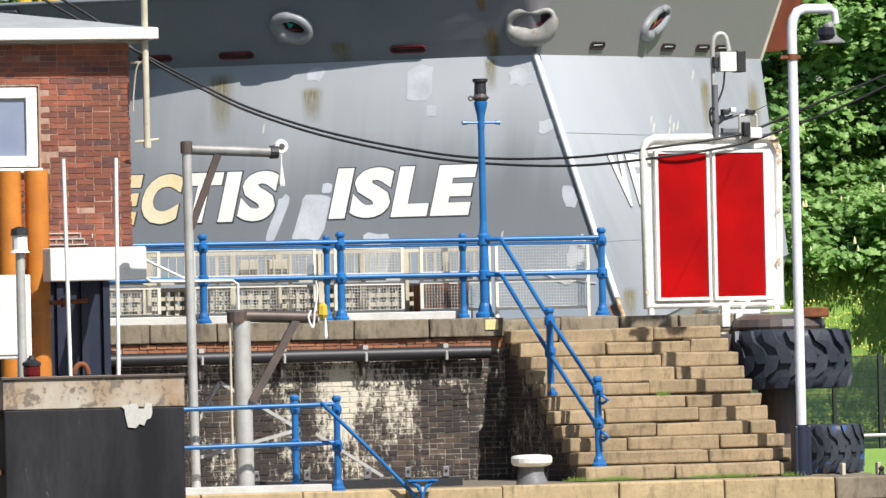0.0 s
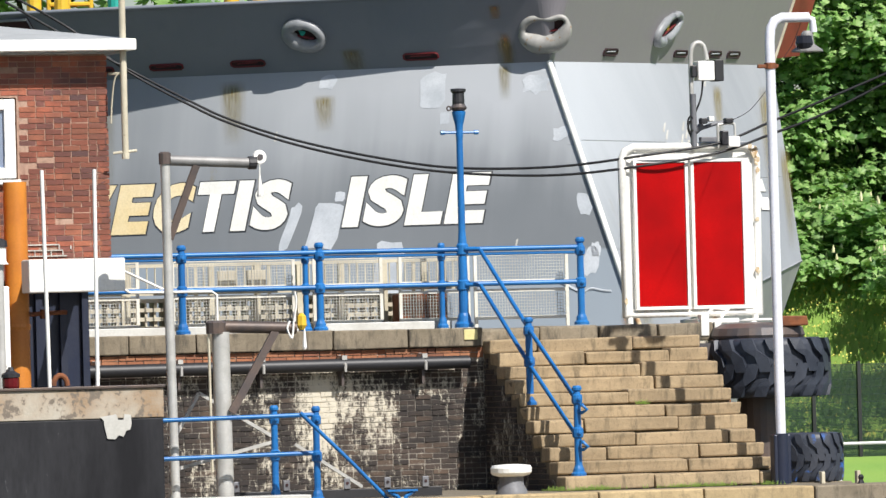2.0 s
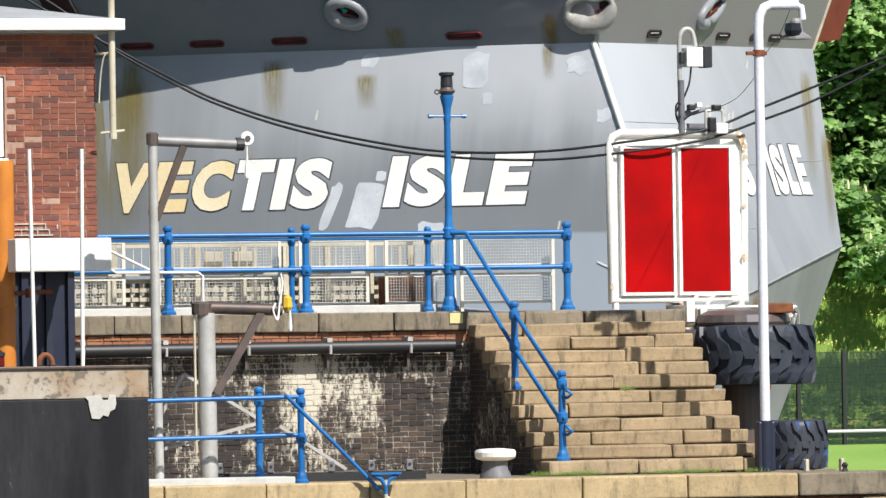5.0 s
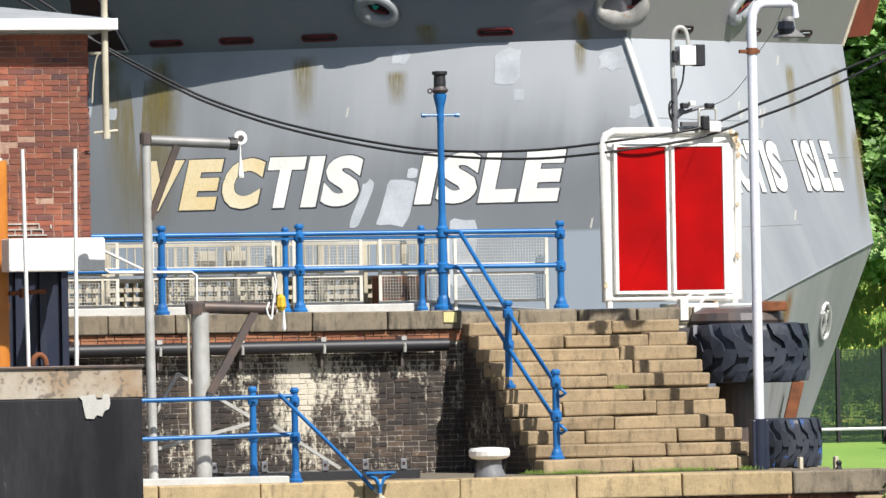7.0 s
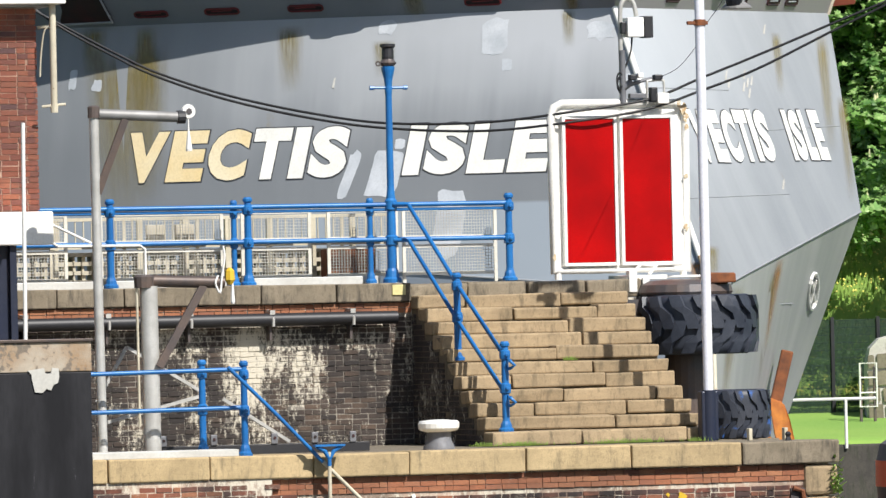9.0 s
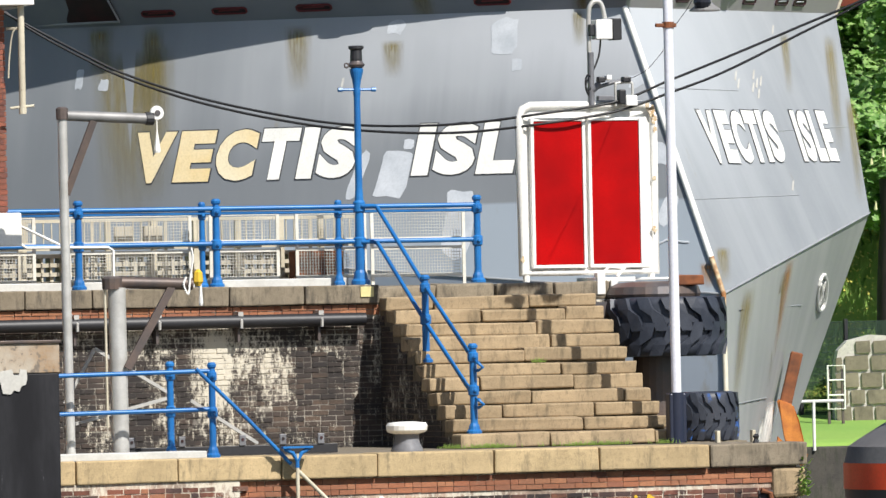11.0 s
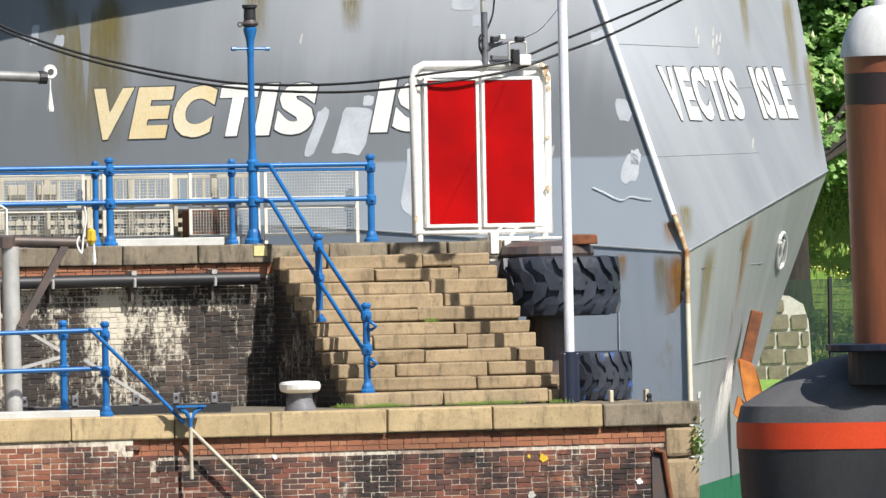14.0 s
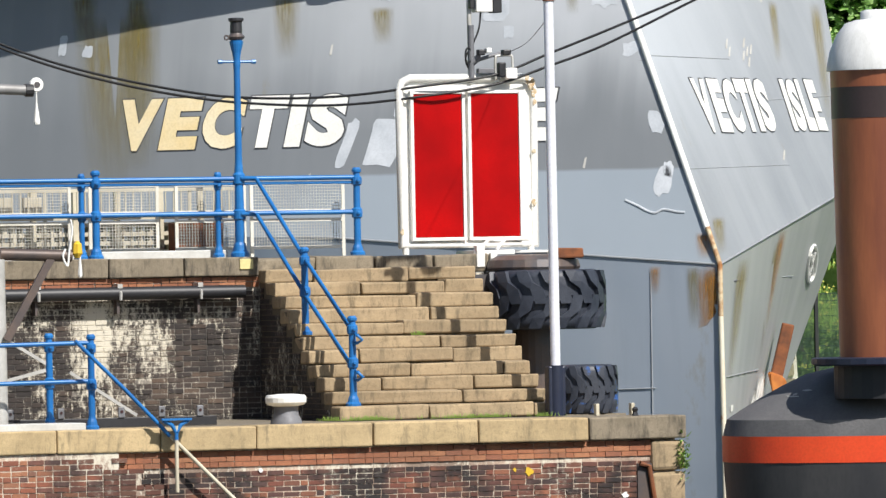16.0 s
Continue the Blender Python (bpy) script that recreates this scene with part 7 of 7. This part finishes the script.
    tube(bm, [at(1.0, 137, -0.05), at(9.05, 137, -0.02)], 0.03, 8)
    part("rail", bm, M_CLEANWHITE, wr)
    for u in (4.1, 5.55, 7.0, 8.48):
        bm = B()
        tube(bm, [at(u, 137, -0.95), at(u, 137, -0.03)], 0.032, 8)
        part("post", bm, M_CLEANWHITE, wr)
    # field-stone monument with white joints
    mo = thing("stone_monument", "rounded field-stone memorial block with broad white joints", "monument")
    bm = B()
    o = Vector(at(9.5, 146.5, 0))
    w, zb = 1.68, -0.6
    pts = []
    for sx, z in ((0.0, zb), (0.01, 0.55), (0.05, 0.86), (0.16, 1.05), (0.45, 1.17), (0.75, 1.13), (0.92, 0.95), (0.98, 0.6), (1.02, zb)):
        pts.append(o + VX * (w * sx) + Vector((0, 0, z)))
    slab(bm, pts, VD * 0.0, VD * 0.9)
    part("core", bm, M_LIME, mo, "white lime joints")
    z = zb + 0.02
    row = 0
    while z < 0.95:
        h = rng.uniform(0.29, 0.38)
        u = 0.03 - (0.15 if row % 2 else 0)
        while u < w - 0.08:
            l = rng.uniform(0.28, 0.5)
            a, b = max(u, 0.03), min(u + l, w - 0.03)
            top = min(z + h - 0.045, 1.1 - 1.1 * abs((a + b) / 2 / w - 0.47) ** 2 * 2)
            if b - a > 0.1 and top - z > 0.08:
                bm = B()
                ring = [o + VX * q + Vector((0, 0, zz)) for q, zz in ((a + 0.015, z), (b - 0.02, z + 0.01), (b, z + 0.03), (b - 0.012, top - 0.02), (b - 0.03, top), (a + 0.02, top - 0.012), (a, top - 0.03), (a + 0.012, z + 0.02))]
                slab(bm, ring, VD * -0.05, VD * 0.05)
                part("field_stone", bm, M_FIELDSTONE, mo)
            u += l + 0.052
        z += h
        row += 1
    ib = thing("notice_board", "small framed notice board beside the memorial", "notice board")
    bm = B()
    a = Vector(at(9.3, 145.5, 0))
    tube(bm, [(a.x, a.y, -0.3), (a.x, a.y, 0.57), (a.x + 0.36, a.y, 0.57), (a.x + 0.36, a.y, -0.3)], 0.022, 6, True)
    part("board_frame", bm, M_CLEANWHITE, ib, "thin white frame")
    for z in (0.28, -0.02):
        bm = B()
        tube(bm, [(a.x, a.y, z), (a.x + 0.36, a.y, z)], 0.016, 6)
        part("crossbar", bm, M_CLEANWHITE, ib)
    for dx in (0.03, 0.33):
        bm = B()
        box(bm, a.x + dx - 0.025, a.y + 0.02, -0.7, a.x + dx + 0.025, a.y + 0.06, 0.5)
        part("post", bm, M_DARKSTEEL, ib)


bank()


def tufts():
    """Grass in the joints at the foot of the stairs."""
    r2 = np.random.default_rng(77)
    v, f = [], []
    spots = [(0.55, -3.38, 0.25), (0.75, -3.4, 0.2), (1.9, -3.4, 0.35), (2.3, -3.38, 0.3), (3.1, -3.5, 0.2), (0.2, -3.2, 0.2), (1.9, -1.81, 0.06)]
    for x, y, s in spots:
        for _ in range(110 if y < -3 else 40):
            z0 = 0.0 if y < -3 else RISE * 6
            px, py = x + r2.normal() * s * 0.6, y + r2.normal() * 0.06
            h, w, k = r2.uniform(0.02, 0.075), 0.007, len(v)
            dx = r2.uniform(-0.05, 0.05)
            v += [(px - w, py, z0), (px + w, py, z0), (px + dx, py - 0.03, z0 + h)]
            f.append((k, k + 1, k + 2))
    for _ in range(90):
        px, pz = 4.42 + r2.uniform(-0.12, 0.03), -0.55 + r2.normal() * 0.12
        k = len(v)
        v += [(px, -5.17, pz), (px + 0.02, -5.2, pz), (px + r2.uniform(-0.07, 0.07), -5.26, pz + r2.uniform(-0.04, 0.08))]
        f.append((k, k + 1, k + 2))
    joined("grass_tufts", v, f, M_GRASSBLADE, None, "green grass tufts in the joints of the quay", "stuff")["category"] = "grass"


tufts()


# ---- brick facings, last ----
def facings():
    random.seed(3)
    # upper wall, behind the terrace
    brickwork(QUAY, -11.0, X_ST0, 0.0, 1.78, lambda u, d, z: (u, -d, z), M_BRICKDARK, lambda u, z: -4.2 < u < -0.2 and 0.55 < z < 1.5, bl=0.226, bh=0.058, joint=0.015, rough=0.006)
    brickwork(QUAY, -11.0, X_ST0, 1.79, 1.93, lambda u, d, z: (u, -d - 0.012, z), M_BRICKORANGE, lambda u, z: False)
    # side of the stairs
    brickwork(STAIR, -3.45, 0.0, 0.0, 2.0, lambda u, d, z: (X_ST0 + 0.01 - d, u, z), M_BRICKCHEEK, lambda u, z: False,
              inside=lambda u, z: z < RISE * (STEP_N - 1 + math.floor((u - 0.12) / TREAD)) - 0.03)
    # quay front: a proud left part whose edge steps down beside the water stairs
    def edge(z):
        return -3.35 + math.floor((-0.3 - z) / 0.225) * 0.3
    bm = B()
    for i in range(10):
        z1 = -0.3 - 0.225 * i
        box(bm, -11.0, -5.161, z1 - 0.225, -3.35 + 0.3 * i - 0.012, -5.09, z1)
    part("backing", bm, M_MORTARQUAY, QUAY, "lime mortar behind the quay bricks")
    brickwork(QUAY, -11.0, 0.5, -2.6, -0.31, lambda u, d, z: (u, -5.17 - d, z), M_BRICKQUAY, lambda u, z: -5.2 < u and z > -1.15, inside=lambda u, z: u < edge(z), bl=0.222, bh=0.055, joint=0.015, rough=0.006)
    brickwork(QUAY, -5.0, 3.95, -2.6, -0.53, lambda u, d, z: (u, -5.1 - d, z), M_BRICKLOW, lambda u, z: False, inside=lambda u, z: u > edge(z) - 0.1, bl=0.222, bh=0.055, joint=0.015, rough=0.006)
    brickwork(QUAY, -5.0, 3.95, -0.52, -0.31, lambda u, d, z: (u, -5.11 - d, z), M_BRICKORANGE, lambda u, z: False, inside=lambda u, z: u > edge(z), bl=0.222, bh=0.062, joint=0.008, rough=0.003)
    hs = bpy.data.objects["brick_building"]
    def solid(u, z):
        return not (-7.78 < u < -6.56 and 4.2 < z < 5.38)
    brickwork(hs, -9.5, -5.36, 2.95, 5.92, lambda u, d, z: (u, -1.5 - d, z), M_BRICKRED, lambda u, z: u > -6.6, inside=solid, rough=0.002)
    brickwork(hs, -1.5, 1.5, 2.95, 5.92, lambda u, d, z: (-5.37 + d, u, z), M_BRICKRED, lambda u, z: False, rough=0.002)


facings()


# ---- what moves: the ship slides past behind the quay ----
def motions():
    walk(SHIP, [
        (0, pose(7.775, 16.505, 1.966, 0, 0, -18)),
        (0.5, pose(7.852, 16.322, 1.976, 0, 0, -18)),
        (1, pose(7.954, 16.132, 1.976, 0, 0, -18)),
        (1.5, pose(8.034, 15.948, 1.978, 0, 0, -18)),
        (2, pose(8.140, 15.756, 1.973, 0, 0, -18)),
        (2.5, pose(8.225, 15.570, 1.979, 0, 0, -18)),
        (3, pose(8.333, 15.378, 1.978, 0, 0, -18)),
        (3.5, pose(8.419, 15.192, 1.983, 0, 0, -18)),
        (4, pose(8.524, 15.000, 1.980, 0, 0, -18)),
        (6.5, pose(8.997, 14.058, 1.993, 0, 0, -18)),
        (7, pose(9.114, 13.862, 1.993, 0, 0, -18)),
        (7.5, pose(9.206, 13.674, 1.996, 0, 0, -18)),
        (8, pose(9.316, 13.481, 1.998, 0, 0, -18)),
        (8.5, pose(9.411, 13.292, 2.003, 0, 0, -18)),
        (9, pose(9.531, 13.096, 1.998, 0, 0, -18)),
        (11.5, pose(10.081, 12.128, 1.996, 0, 0, -18)),
        (12, pose(10.204, 11.931, 1.993, 0, 0, -18)),
        (12.5, pose(10.310, 11.739, 1.995, 0, 0, -18)),
        (13, pose(10.436, 11.540, 2.001, 0, 0, -18)),
        (13.5, pose(10.544, 11.347, 1.999, 0, 0, -18)),
        (14, pose(10.676, 11.146, 1.998, 0, 0, -18)),
        (14.5, pose(10.782, 10.954, 1.998, 0, 0, -18)),
        (15, pose(10.913, 10.754, 2.002, 0, 0, -18)),
        (15.5, pose(11.022, 10.561, 1.994, 0, 0, -18)),
        (16, pose(11.152, 10.361, 2.000, 0, 0, -18)),
    ])


motions()
